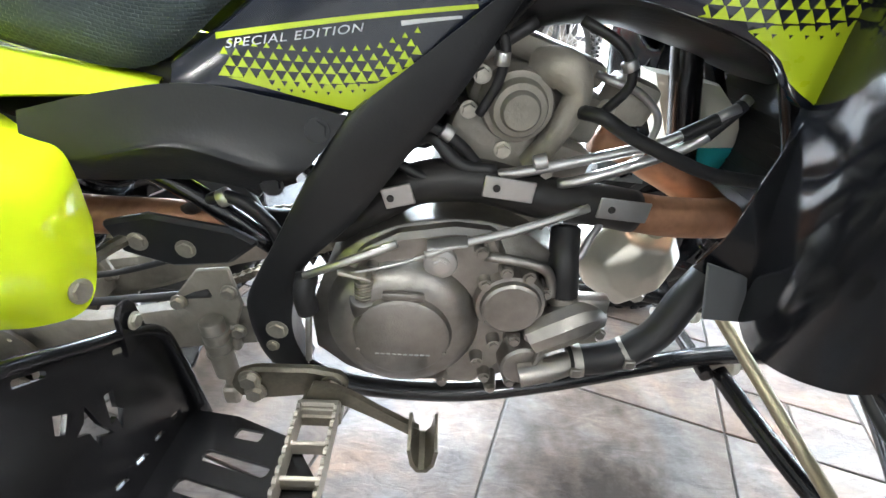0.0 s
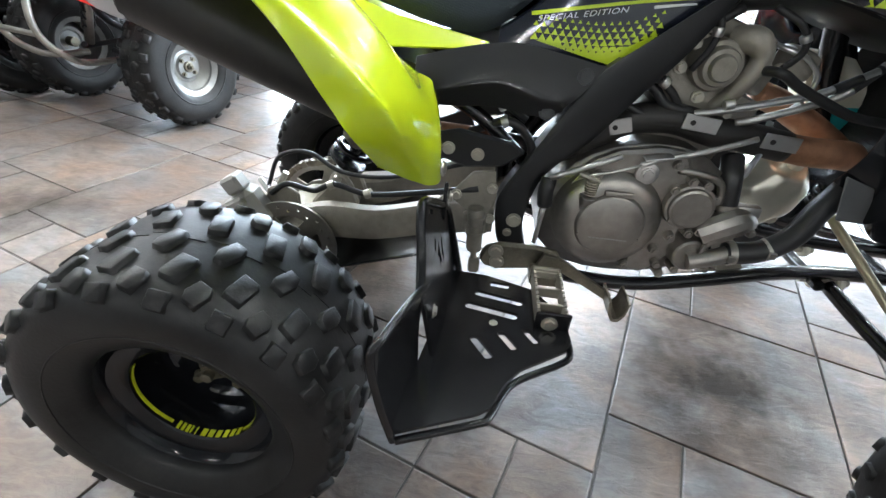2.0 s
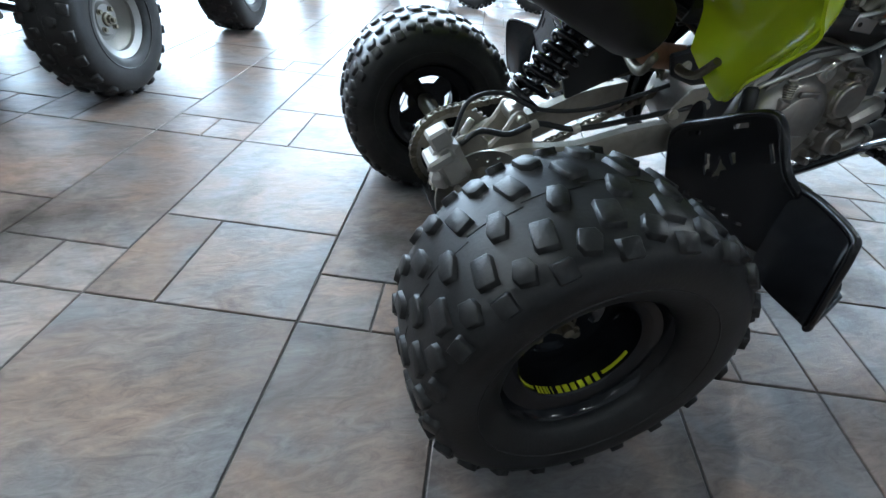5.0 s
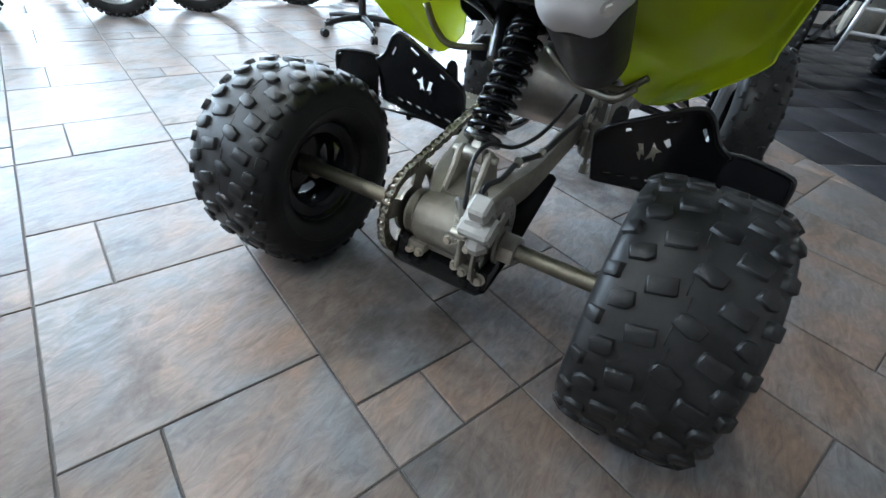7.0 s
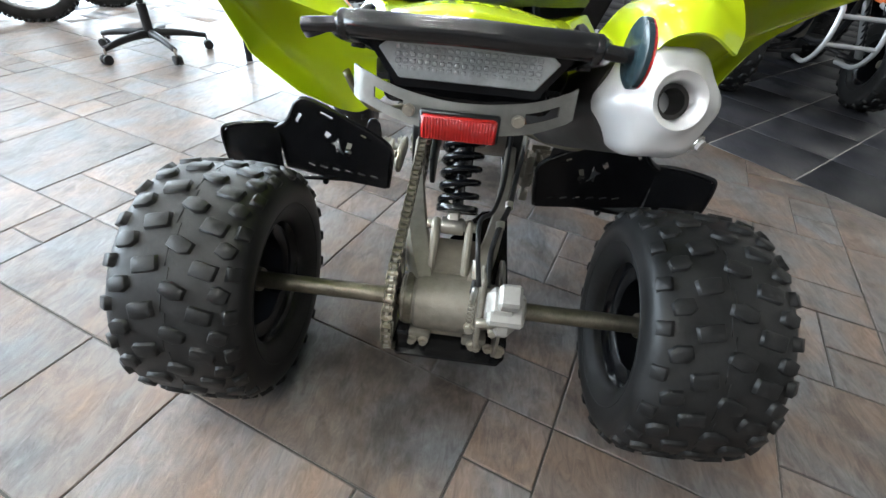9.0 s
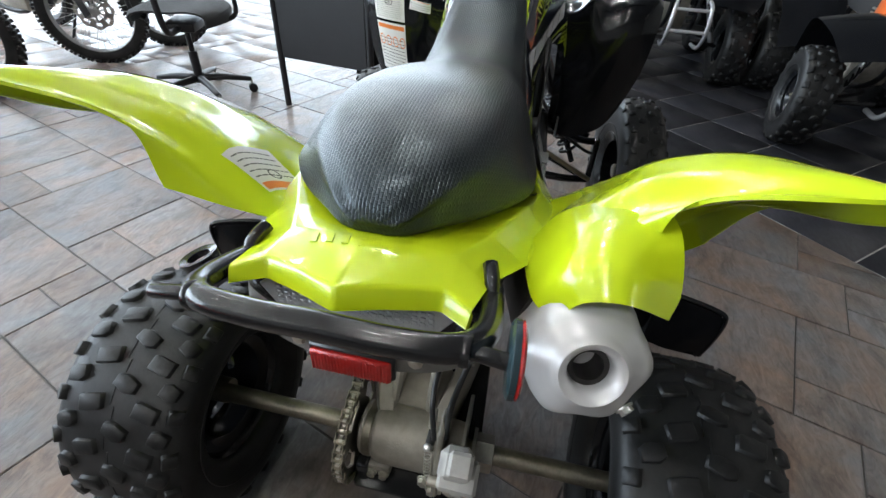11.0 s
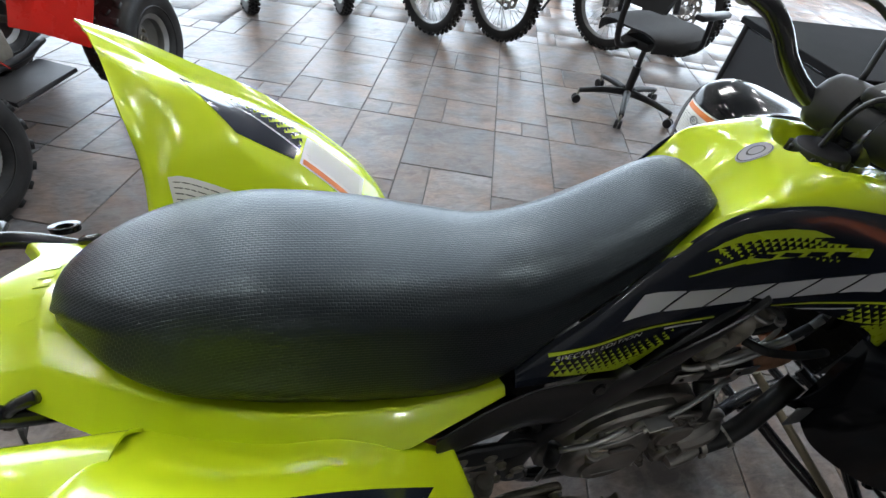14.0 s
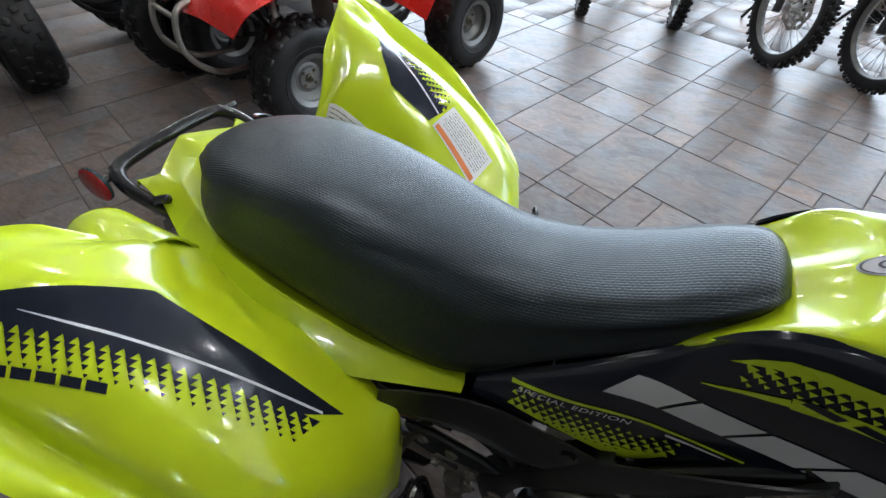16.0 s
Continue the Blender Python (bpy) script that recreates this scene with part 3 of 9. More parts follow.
# ---------------------------------------------------------------- the quad
quad = thing("sport_quad", "lime and black sport quad bike standing on slate tiles", "quad bike", at=Matrix.Translation((0.0, -0.017, 0)) @ Matrix.Rotation(0.0235, 4, "Z") @ Matrix.Scale(1.10, 4))


def qpart(name, bm, mat, label="", parent=None, sharp=0.7):
    return part(name, bm, mat, parent or quad, label, sharp)


def both(name, build, mat, label="", sharp=0.7, parent=None):
    """The same part on the right and, mirrored, on the left."""
    a = qpart(name, build(bmesh.new()), mat, label, parent, sharp)
    b = qpart(name, mirror(build(bmesh.new())), mat, label, parent, sharp)
    return a, b


def bolt(bm, p, axis, r=0.007, h=0.006):
    """A hexagon bolt head with a washer."""
    a = Vector(axis).normalized()
    p = Vector(p)
    rod(bm, p, p + a * h * 0.3, r * 1.35, seg=16)
    rod(bm, p + a * h * 0.3, p + a * h, r, seg=6)
    return bm


# ---- wheels
def tyre_profile(R, hw, bead):
    """Half of a balloon tyre: bead, bulged sidewall, round shoulder, nearly flat crown."""
    d = R - bead
    half = [(bead - 0.004, 0.80), (bead + 0.004, 0.86), (bead + 0.012, 0.90), (bead + 0.26 * d, 0.965), (bead + 0.46 * d, 1.0), (bead + 0.62 * d, 0.995), (bead + 0.76 * d, 0.955),
            (bead + 0.86 * d, 0.885), (bead + 0.925 * d, 0.78), (bead + 0.965 * d, 0.62), (bead + 0.988 * d, 0.40), (bead + 0.998 * d, 0.18)]
    left = [(r, -k * hw) for r, k in half]
    return left + [(R, 0.0)] + [(r, -y) for r, y in reversed(left)] + [(bead - 0.008, hw * 0.7), (bead - 0.008, -hw * 0.7)]


HEX = ((-1.0, -0.35), (-0.55, -1.0), (0.75, -1.0), (1.0, 0.30), (0.55, 1.0), (-0.75, 1.0))
RECT = ((-1.0, -0.75), (-0.8, -1.0), (1.0, -1.0), (1.0, 0.75), (0.8, 1.0), (-1.0, 1.0))


def knob(bm, m, lx, ly, h, shape, taper=0.88):
    """A tread block: sloped sides, a worn top edge and a slightly dished top."""
    n = len(shape)
    rings = []
    for k, z in ((1.10, -0.004), (1.0, 0.0), (taper + 0.06, h * 0.90), (taper, h)):
        rings.append([bm.verts.new(m @ Vector((x * lx * k, y * ly * k, z))) for x, y in shape])
    for a, b in zip(rings, rings[1:]):
        for k in range(n):
            bm.faces.new((a[k], a[(k + 1) % n], b[(k + 1) % n], b[k]))
    c = bm.verts.new(m @ Vector((0, 0, h * 0.93)))
    for k in range(n):
        bm.faces.new((rings[-1][k], rings[-1][(k + 1) % n], c))


def crown_at(R, hw, bead, y):
    """Radius and lean of the tyre's surface at an offset from its middle."""
    prof = sorted((yy, r) for r, yy in tyre_profile(R, hw, bead) if yy >= 0 and r > bead + 0.5 * (R - bead))
    ys, rs = [p[0] for p in prof], [p[1] for p in prof]
    q = min(abs(y), ys[-1] - 0.001)
    r = float(np.interp(q, ys, rs))
    lean = math.atan2(float(np.interp(max(0.0, q - 0.008), ys, rs)) - float(np.interp(min(ys[-1], q + 0.008), ys, rs)), 0.016)
    return r, lean


def tread(R, hw, bead, rows, count, h):
    """Tread blocks on the crown and shoulders. rows: offset, phase, half length, half width, turn, shape."""
    bm = bmesh.new()
    for y, ph, lx, ly, tw, shape in rows:
        r, lean = crown_at(R, hw, bead, y)
        for i in range(count):
            a = 2 * math.pi * (i + ph) / count
            m = (Matrix.Rotation(-a, 4, "Y") @ Matrix.Translation((0, y, r))
                 @ Matrix.Rotation(-math.copysign(lean, y), 4, "X") @ Matrix.Rotation(tw, 4, "Z"))
            knob(bm, m, lx, ly, h, shape)
    return bm


def settle(bm, z=0.0015):
    """Press the tyre flat where it stands on the floor."""
    for v in bm.verts:
        if v.co.z < z:
            v.co.z = z
    return bm


def wheel(parent, name, c, R, hw, rim_r, side, rows, count, h, rim_mat, rim_depth, label, bolts=4, spoked=False, steer=0.0):
    """A wheel: tyre with tread, rim barrel, dish, hub and nuts. side: -1 where the outer face looks to -y."""
    m = Matrix.Translation(c) @ Matrix.Rotation(steer, 4, "Z")
    body = lathe(bmesh.new(), tyre_profile(R, hw, rim_r + 0.006), m, 72, True)
    ty = part("tyre", settle(body), RUBBER, parent, label, 0.9)
    tb = tread(R, hw, rim_r + 0.006, rows, count, h)
    tb.transform(m)
    part("tread", settle(tb), TREAD, ty, "", 0.4)
    # moulding seam round the crown, stepping from block to block
    sb = bmesh.new()
    for i in range(count):
        for k, off in ((0.0, -0.0035), (0.5, 0.0035)):
            a0, a1 = 2 * math.pi * (i + k) / count, 2 * math.pi * (i + k + 0.5) / count
            q = [(R * math.sin(a), off, R * math.cos(a)) for a in np.linspace(a0, a1, 4)]
            tube(sb, [m @ Vector(c_) for c_ in q], 0.0009, 4, 1)
    part("moulding_seam", settle(sb), RUBBER, ty)
    # fine moulded rings on the sidewall
    for s in (-1, 1):
        rb = lathe(bmesh.new(), [(rim_r + 0.034, s * hw * 0.955), (rim_r + 0.037, s * hw * 0.985), (rim_r + 0.041, s * hw * 0.965)], m, 56)
        for f in [f for f in rb.faces if len(f.verts) > 8]:
            rb.faces.remove(f)
        part("sidewall_ring", rb, RUBBER, ty)
    w = hw * 0.80
    if spoked:
        side_ = [(rim_r + 0.009, 0.004), (rim_r + 0.013, 0.000), (rim_r + 0.012, -0.006), (rim_r + 0.002, -0.012), (rim_r - 0.002, -0.020), (rim_r - 0.014, -0.024), (rim_r - 0.030, -0.026), (rim_r - 0.0345, -0.030)]
        inner = [(r, -w - o) for r, o in side_]
        outer_ = [(r, w + o) for r, o in reversed(side_)]
        prof = inner + outer_ + [(rim_r + 0.011, w - 0.003), (rim_r - 0.002, w - 0.010), (rim_r - 0.010, w - 0.024), (rim_r - 0.028, 0.0), (rim_r - 0.010, -w + 0.024), (rim_r - 0.002, -w + 0.010), (rim_r + 0.011, -w + 0.003)]
    else:
        prof = [(rim_r + 0.009, -w - 0.004), (rim_r + 0.011, -w + 0.003), (rim_r - 0.004, -w + 0.016), (rim_r - 0.014, -w + 0.03), (rim_r - 0.016, 0),
                (rim_r - 0.014, w - 0.03), (rim_r - 0.004, w - 0.016), (rim_r + 0.011, w - 0.003), (rim_r + 0.009, w + 0.004),
                (rim_r + 0.002, w), (rim_r - 0.012, w - 0.006), (rim_r - 0.022, w - 0.012), (rim_r - 0.022, -w + 0.012), (rim_r - 0.012, -w + 0.006), (rim_r + 0.002, -w)]
    rim = part("rim", lathe(bmesh.new(), prof, m, 48, True), rim_mat, parent)
    d = side * rim_depth
    disc = [(0.022, d), (0.05, d), (0.058, d - side * 0.010), (0.072, d - side * 0.012), (rim_r - 0.024, d + side * 0.018), (rim_r - 0.021, d + side * 0.022),
            (rim_r - 0.021, d + side * 0.016), (0.072, d - side * 0.018), (0.058, d - side * 0.016), (0.05, d - side * 0.006), (0.022, d - side * 0.006)]
    if spoked:
        db = bmesh.new()
        ro = rim_r - 0.034
        holes = []
        for q in range(4):
            c0 = q * math.pi / 2
            holes.append([(0.074 * math.cos(c0 + e), 0.074 * math.sin(c0 + e)) for e in np.linspace(-0.42, 0.42, 7)] + [(0.053 * math.cos(c0 + e), 0.053 * math.sin(c0 + e)) for e in np.linspace(0.30, -0.30, 5)])
        ring_plate(db, [(ro * math.cos(e), ro * math.sin(e)) for e in np.linspace(0, 2 * math.pi, 48, endpoint=False)], holes, 0.006, m @ Matrix.Translation((0, d - side * 0.004, 0)) @ Matrix.Rotation(radians(90), 4, "X"))
    else:
        db = lathe(bmesh.new(), disc, m, 48, True)
    part("wheel_disc", db, rim_mat, rim)
    hb = bmesh.new()
    rod(hb, m @ Vector((0, d - side * 0.05, 0)), m @ Vector((0, d + side * 0.010, 0)), 0.024, seg=24, bevel=0.003)
    rod(hb, m @ Vector((0, d + side * 0.010, 0)), m @ Vector((0, d + side * 0.020, 0)), 0.015, seg=6)
    rod(hb, m @ Vector((0, d + side * 0.020, 0)), m @ Vector((0, d + side * 0.032, 0)), 0.0085, seg=14, bevel=0.002)
    part("hub", hb, AXLE, parent)
    for i in range(bolts):
        a = math.pi / 4 + i * 2 * math.pi / bolts
        p = m @ Vector((0.042 * math.cos(a), d, 0.042 * math.sin(a)))
        part("lug_nut", bolt(bmesh.new(), p, m.to_3x3() @ Vector((0, side, 0)), 0.0075, 0.012), AXLE, rim)
    return rim


REAR_ROWS = ((0.095, 0.5, 0.0110, 0.0115, 0.0, RECT), (0.071, 0.0, 0.0135, 0.0165, 0.30, HEX), (0.033, 0.5, 0.0125, 0.0195, 0.22, RECT), (-0.014, 0.0, 0.0130, 0.0195, -0.30, HEX),
             (-0.056, 0.5, 0.0125, 0.0190, -0.22, RECT), (-0.082, 0.0, 0.0130, 0.0140, -0.3, HEX), (-0.098, 0.5, 0.0110, 0.0110, 0.0, RECT))
RC, RX, AZ = 0.4204, 0.036, 0.221
for s in (-1, 1):
    rim = wheel(quad, "rear", (RX, s * RC, AZ), 0.2225, 0.1115, 0.1205, s, REAR_ROWS, 20, 0.0064, BLACKGLOSS, -0.005, "wide black knobbly rear tyre", spoked=True)
    # printed ring inside the rim: an arc and slanted bars
    bm = bmesh.new()
    yy = s * (RC + 0.052)
    r0 = 0.0853
    def arc(a0, a1, w0, w1, n=10):
        ring = []
        for k in range(n + 1):
            a = a0 + (a1 - a0) * k / n
            ring.append([bm.verts.new((RX + r * math.cos(a), yy + s * o, AZ + r * math.sin(a))) for r, o in ((r0, w0), (r0, w1))])
        for p, q in zip(ring, ring[1:]):
            bm.faces.new((p[0], p[1], q[1], q[0]))
    arc(radians(150), radians(235), -0.002, 0.003, 20)
    for a, w in ((240, 3.0), (244.5, 3.0), (249, 3), (253, 2), (258, 1.2), (264, 5), (271, 5.5), (279, 5), (287, 5), (295, 5), (303, 5)):
        arc(radians(a), radians(a + w), -0.005, 0.007, 3)
    arc(radians(312), radians(345), -0.002, 0.003, 8)
    part("printed_ring", thick(bm, 0.0004), YELLOW, rim, "lime printed ring of bars")

FRONT_ROWS = ((-0.018, 0.0, 0.012, 0.010, 0.2, HEX), (0.018, 0.5, 0.012, 0.010, -0.2, HEX), (-0.043, 0.5, 0.010, 0.009, 0.0, RECT), (0.043, 0.0, 0.010, 0.009, 0.0, RECT), (-0.060, 0.0, 0.009, 0.007, 0, RECT), (0.060, 0.5, 0.009, 0.007, 0, RECT))
FX, FY, FR = 1.188, 0.458, 0.2505
STEER = 0.127
for s in (-1, 1):
    wheel(quad, "front", (FX, s * FY, FR + 0.004), FR, 0.069, 0.127, s, FRONT_ROWS, 22, 0.0050, BLACKGLOSS, 0.02, "narrow black knobbly front tyre", steer=STEER)

# ---- rear axle, carrier, brake and chain
before = set(bpy.data.objects)
qpart("axle", rod(bmesh.new(), (0, -0.40, AZ), (0, 0.40, AZ), 0.0165, seg=20), AXLE, "dull oiled steel axle")
carrier = bmesh.new()
lathe(carrier, [(0.030, -0.100), (0.042, -0.097), (0.045, -0.072), (0.053, -0.064), (0.056, -0.050), (0.056, 0.044), (0.053, 0.056), (0.048, 0.060), (0.047, 0.082), (0.041, 0.086), (0.030, 0.087)], Matrix.Translation((0, 0, AZ)), 40)
box(carrier, (0.085, 0.112, 0.050), Matrix.Translation((0.004, -0.003, AZ - 0.032)), 0.010, 2)
for y in (0.047, -0.060):
    box(carrier, (0.034, 0.046, 0.022), Matrix.Translation((-0.034, y, AZ - 0.050)), 0.005, 2)
qpart("axle_carrier", carrier, CASTDUST, "dusty cast axle carrier", sharp=0.5)
part_ring = lathe(bmesh.new(), [(0.0478, 0.062), (0.0495, 0.064), (0.0495, 0.076), (0.0478, 0.078)], Matrix.Translation((0, 0, AZ)), 40, True)
qpart("carrier_ring", part_ring, AXLE)
for y in (0.058, 0.036, -0.066, -0.088):
    qpart("carrier_bolt", bolt(bmesh.new(), (-0.050, y, AZ - 0.058), (-1, 0, 0), 0.0075, 0.010), ZINC)
bm = bmesh.new()
rod(bm, (0, -0.150, AZ), (0, -0.118, AZ), 0.032, seg=6, bevel=0.003)
rod(bm, (0, -0.118, AZ), (0, -0.112, AZ), 0.038, seg=24)
qpart("axle_nut", bm, STEEL)
for ob in set(bpy.data.objects) - before:
    ob.data.transform(Matrix.Translation((RX - 0.010, 0, 0.010)))
# swingarm: two box arms joined before the axle
def arm(bm, s):
    """One leg of the swingarm, broad where it leaves the carrier."""
    k = 1.45 if s > 0 else 1.0
    pts = [((0.03, 0.045), 0.034, 0.070, AZ + 0.030), ((0.10, 0.066), 0.032 * k, 0.072, 0.278), ((0.20, 0.086), 0.030 * k, 0.064, 0.294), ((0.31, 0.100), 0.028, 0.064, 0.330), ((0.42, 0.108), 0.026, 0.060, 0.352)]
    rows = []
    for (x, y), w, h, z in pts:
        y *= s
        rows.append([(x, y + a * w / 2, z + b * h / 2) for a, b in ((-1, -0.7), (-0.7, -1), (0.7, -1), (1, -0.7), (1, 0.7), (0.7, 1), (-0.7, 1), (-1, 0.7))])
    loft(bm, rows, 3, 1, True, True)
    return bm
swing = bmesh.new()
arm(swing, 1), arm(swing, -1)
loft(swing, [[(0.05, y, z) for y, z in ((-0.06, 0.25), (0.06, 0.25), (0.055, 0.285), (-0.055, 0.285))],
             [(0.13, y, z) for y, z in ((-0.075, 0.27), (0.075, 0.27), (0.05, 0.305), (-0.05, 0.305))]], 2, 1, True, True)
bmesh.ops.recalc_face_normals(swing, faces=swing.faces)
swingarm = qpart("swingarm", swing, CASTDUST, "dusty grey aluminium swingarm", sharp=0.5)
for y in (0.037, -0.027):
    bm = plate(bmesh.new(), [(0.040, 0.262), (0.150, 0.296), (0.136, 0.340), (0.122, 0.361), (0.108, 0.368), (0.094, 0.361), (0.078, 0.330), (0.050, 0.296)], 0.015, Matrix(((1, 0, 0, 0), (0, 0, -1, y), (0, 1, 0, 0), (0, 0, 0, 1))), 0.005)
    part("shock_bracket", bm, CASTDUST, swingarm, "", 0.6)
bm = rod(bmesh.new(), (0.107, -0.017, 0.353), (0.107, 0.027, 0.353), 0.0165, seg=20, bevel=0.003)
box(bm, (0.022, 0.024, 0.026), Matrix.Translation((0.114, 0.005, 0.366)) @ Matrix.Rotation(0.6, 4, "Y"), 0.004)
part("shock_eye", bm, STEEL, swingarm, "bright shock eye")
qpart("linkage_bolt", rod(bmesh.new(), (0.107, -0.044, 0.353), (0.107, 0.054, 0.353), 0.0085, seg=12, bevel=0.002), ZINC)

qpart("chain_guard", box(bmesh.new(), (0.150, 0.012, 0.085), Matrix.Translation((0.300, 0.062, 0.425)) @ Matrix.Rotation(-0.42, 4, "Y"), 0.005, 2), BLACKSATIN, "black plastic guard beside the chain")

# shock: body, spring, collars
S0, S1 = V(0.115, 0, 0.378), V(0.30, 0.0, 0.62)
ax = (S1 - S0).normalized()
shock = qpart("rear_shock", rod(rod(bmesh.new(), S0, S0 + ax * 0.09, 0.011, seg=16), S0 + ax * 0.07, S1, 0.020, seg=20), BLACKPAINT, "black rear shock absorber")
bm = bmesh.new()
turns, pts = 8.5, []
e1 = ax.orthogonal().normalized()
e2 = ax.cross(e1)
for k in range(int(turns * 14) + 1):
    a = 2 * math.pi * k / 14
    pts.append(S0 + ax * (0.018 + 0.212 * k / (turns * 14)) + (e1 * math.cos(a) + e2 * math.sin(a)) * 0.034)
tube(bm, pts, 0.0068, 8, 1)
part("spring", bm, BLACKGLOSS, shock)
for q in (0.000, 0.232):
    part("spring_seat", rod(bmesh.new(), S0 + ax * q, S0 + ax * (q + 0.014), 0.040, seg=24, bevel=0.003), BLACKPAINT, shock)
bm = rod(bmesh.new(), V(0.235, 0.05, 0.50), V(0.285, 0.065, 0.60), 0.021, seg=20, bevel=0.004)
res = part("reservoir", bm, BLACKPAINT, shock)
bm = box(bmesh.new(), (0.020, 0.002, 0.034), Matrix.Translation((0.245, 0.033, 0.553)) @ Matrix.Rotation(0.4, 4, "Y"), 0)
part("reservoir_label", bm, PAPER, shock, "white and orange label")
before = set(bpy.data.objects)
# sprocket with teeth and windows
SPY = 0.098
bm = bmesh.new()
N = 40
outer = []
for k in range(N * 4):
    a = 2 * math.pi * k / (N * 4)
    r = 0.094 + (0.0, 0.006, 0.006, 0.0)[k % 4]
    outer.append((r * math.cos(a), r * math.sin(a)))
holes = []
for q in range(4):
    c0 = q * math.pi / 2 + 0.4
    hole = [(0.076 * math.cos(c0 + d), 0.076 * math.sin(c0 + d)) for d in np.linspace(-0.5, 0.5, 7)] + [(0.050 * math.cos(c0 + d), 0.050 * math.sin(c0 + d)) for d in np.linspace(0.42, -0.42, 6)]
    holes.append(hole)
ring_plate(bm, outer, holes, 0.006, Matrix.Translation((0, SPY, AZ)) @ Matrix.Rotation(radians(90), 4, "X"))
sprocket = qpart("sprocket", bm, STEEL, "steel rear sprocket")
for q in range(4):
    a = q * math.pi / 2 + 0.4 + math.pi / 4
    part("sprocket_bolt", bolt(bmesh.new(), (0.058 * math.cos(a), SPY + 0.003, AZ + 0.058 * math.sin(a)), (0, 1, 0), 0.007, 0.008), ZINC, sprocket)
# chain: links along the loop round both sprockets
def chain_loop():
    c0, r0_, c1, r1_ = V(0, 0, AZ), 0.094, V(0.445, 0, 0.372), 0.034
    d = c1 - c0
    L = d.length
    base = math.atan2(d.z, d.x)
    ph = math.acos((r0_ - r1_) / L)
    pts = []
    for k in range(40):
        a = base + ph + (2 * math.pi - 2 * ph) * k / 39
        pts.append(c0 + V(math.cos(a), 0, math.sin(a)) * r0_)
    for k in range(20):
        a = base - ph + 2 * ph * k / 19
        pts.append(c1 + V(math.cos(a), 0, math.sin(a)) * r1_)
    return pts + [pts[0]]
loop = chain_loop()
cum = [0.0]
for a, b in zip(loop, loop[1:]):
    cum.append(cum[-1] + (b - a).length)
def on_loop(s):
    s %= cum[-1]
    i = max(k for k in range(len(cum) - 1) if cum[k] <= s)
    return loop[i].lerp(loop[i + 1], (s - cum[i]) / max(1e-9, cum[i + 1] - cum[i]))
n_links = int(cum[-1] / 0.0158) // 2 * 2
pins = [on_loop(cum[-1] * k / n_links) for k in range(n_links)]
bm = bmesh.new()
for k in range(n_links):
    a, b = pins[k], pins[(k + 1) % n_links]
    m, L = frame_of(a, b)
    w = 0.0088 if k % 2 else 0.0066
    outline = [(x * 0.0076, z * L / 2) for x, z in ((-0.55, -1.45), (0.55, -1.45), (1.0, -1.0), (0.72, 0.0), (1.0, 1.0), (0.55, 1.45), (-0.55, 1.45), (-1.0, 1.0), (-0.72, 0.0), (-1.0, -1.0))]
    e_x = m.to_3x3() @ V(1, 0, 0)
    e_x = e_x if abs(e_x.y) < 0.5 else m.to_3x3() @ V(0, 1, 0)
    e_z = m.to_3x3() @ V(0, 0, 1)
    mid = (a + b) / 2
    for s in (-1, 1):
        rings = [[bm.verts.new(mid + e_x * x + e_z * z + V(0, SPY + s * w + d, 0)) for x, z in outline] for d in (-0.0009, 0.0009)]
        bm.faces.new(rings[0][::-1])
        bm.faces.new(rings[1])
        for q in range(10):
            bm.faces.new((rings[0][q], rings[0][(q + 1) % 10], rings[1][(q + 1) % 10], rings[1][q]))
    rod(bm, a + V(0, SPY - 0.0060, 0), a + V(0, SPY + 0.0060, 0), 0.0056, seg=8)
    rod(bm, a + V(0, SPY - 0.0105, 0), a + V(0, SPY + 0.0105, 0), 0.0028, seg=6)
bmesh.ops.recalc_face_normals(bm, faces=bm.faces)
qpart("chain", bm, CHAIN, "brown-grey steel drive chain", sharp=0.4)
# disc and caliper on the other side
BDY = -0.098
bm = bmesh.new()
outer = [(0.092 * math.cos(a), 0.092 * math.sin(a)) for a in np.linspace(0, 2 * math.pi, 60, endpoint=False)]
holes = []
for q in range(24):
    a = 2 * math.pi * q / 24
    r = 0.080 if q % 2 else 0.073
    holes.append([(r * math.cos(a) + 0.0035 * math.cos(b), r * math.sin(a) + 0.0035 * math.sin(b)) for b in np.linspace(0, 2 * math.pi, 6, endpoint=False)])
for q in range(4):
    c0 = q * math.pi / 2
    holes.append([(0.062 * math.cos(c0 + d), 0.062 * math.sin(c0 + d)) for d in np.linspace(-0.5, 0.5, 6)] + [(0.042 * math.cos(c0 + d), 0.042 * math.sin(c0 + d)) for d in np.linspace(0.42, -0.42, 5)])
ring_plate(bm, outer, holes, 0.005, Matrix.Translation((0, BDY, AZ)) @ Matrix.Rotation(radians(90), 4, "X"))
qpart("brake_disc", bm, STEEL, "drilled steel brake disc")
def facet(size, m, chamfer):
    """A cast block with broad chamfers."""
    return box(bmesh.new(), size, m, chamfer, 1)
CM = Matrix.Translation((-0.070, BDY + 0.004, AZ + 0.070)) @ Matrix.Rotation(-0.55, 4, "Y")
caliper = qpart("brake_caliper", facet((0.056, 0.052, 0.082), CM, 0.012), PALECAST, "pale bare alloy brake caliper", sharp=0.3)
part("piston_housing", facet((0.034, 0.044, 0.046), CM @ Matrix.Translation((-0.028, -0.006, -0.014)), 0.014), PALECAST, caliper, "", 0.3)
part("upper_block", facet((0.038, 0.036, 0.034), CM @ Matrix.Translation((0.004, -0.008, 0.058)), 0.005), PALECAST, caliper, "", 0.3)
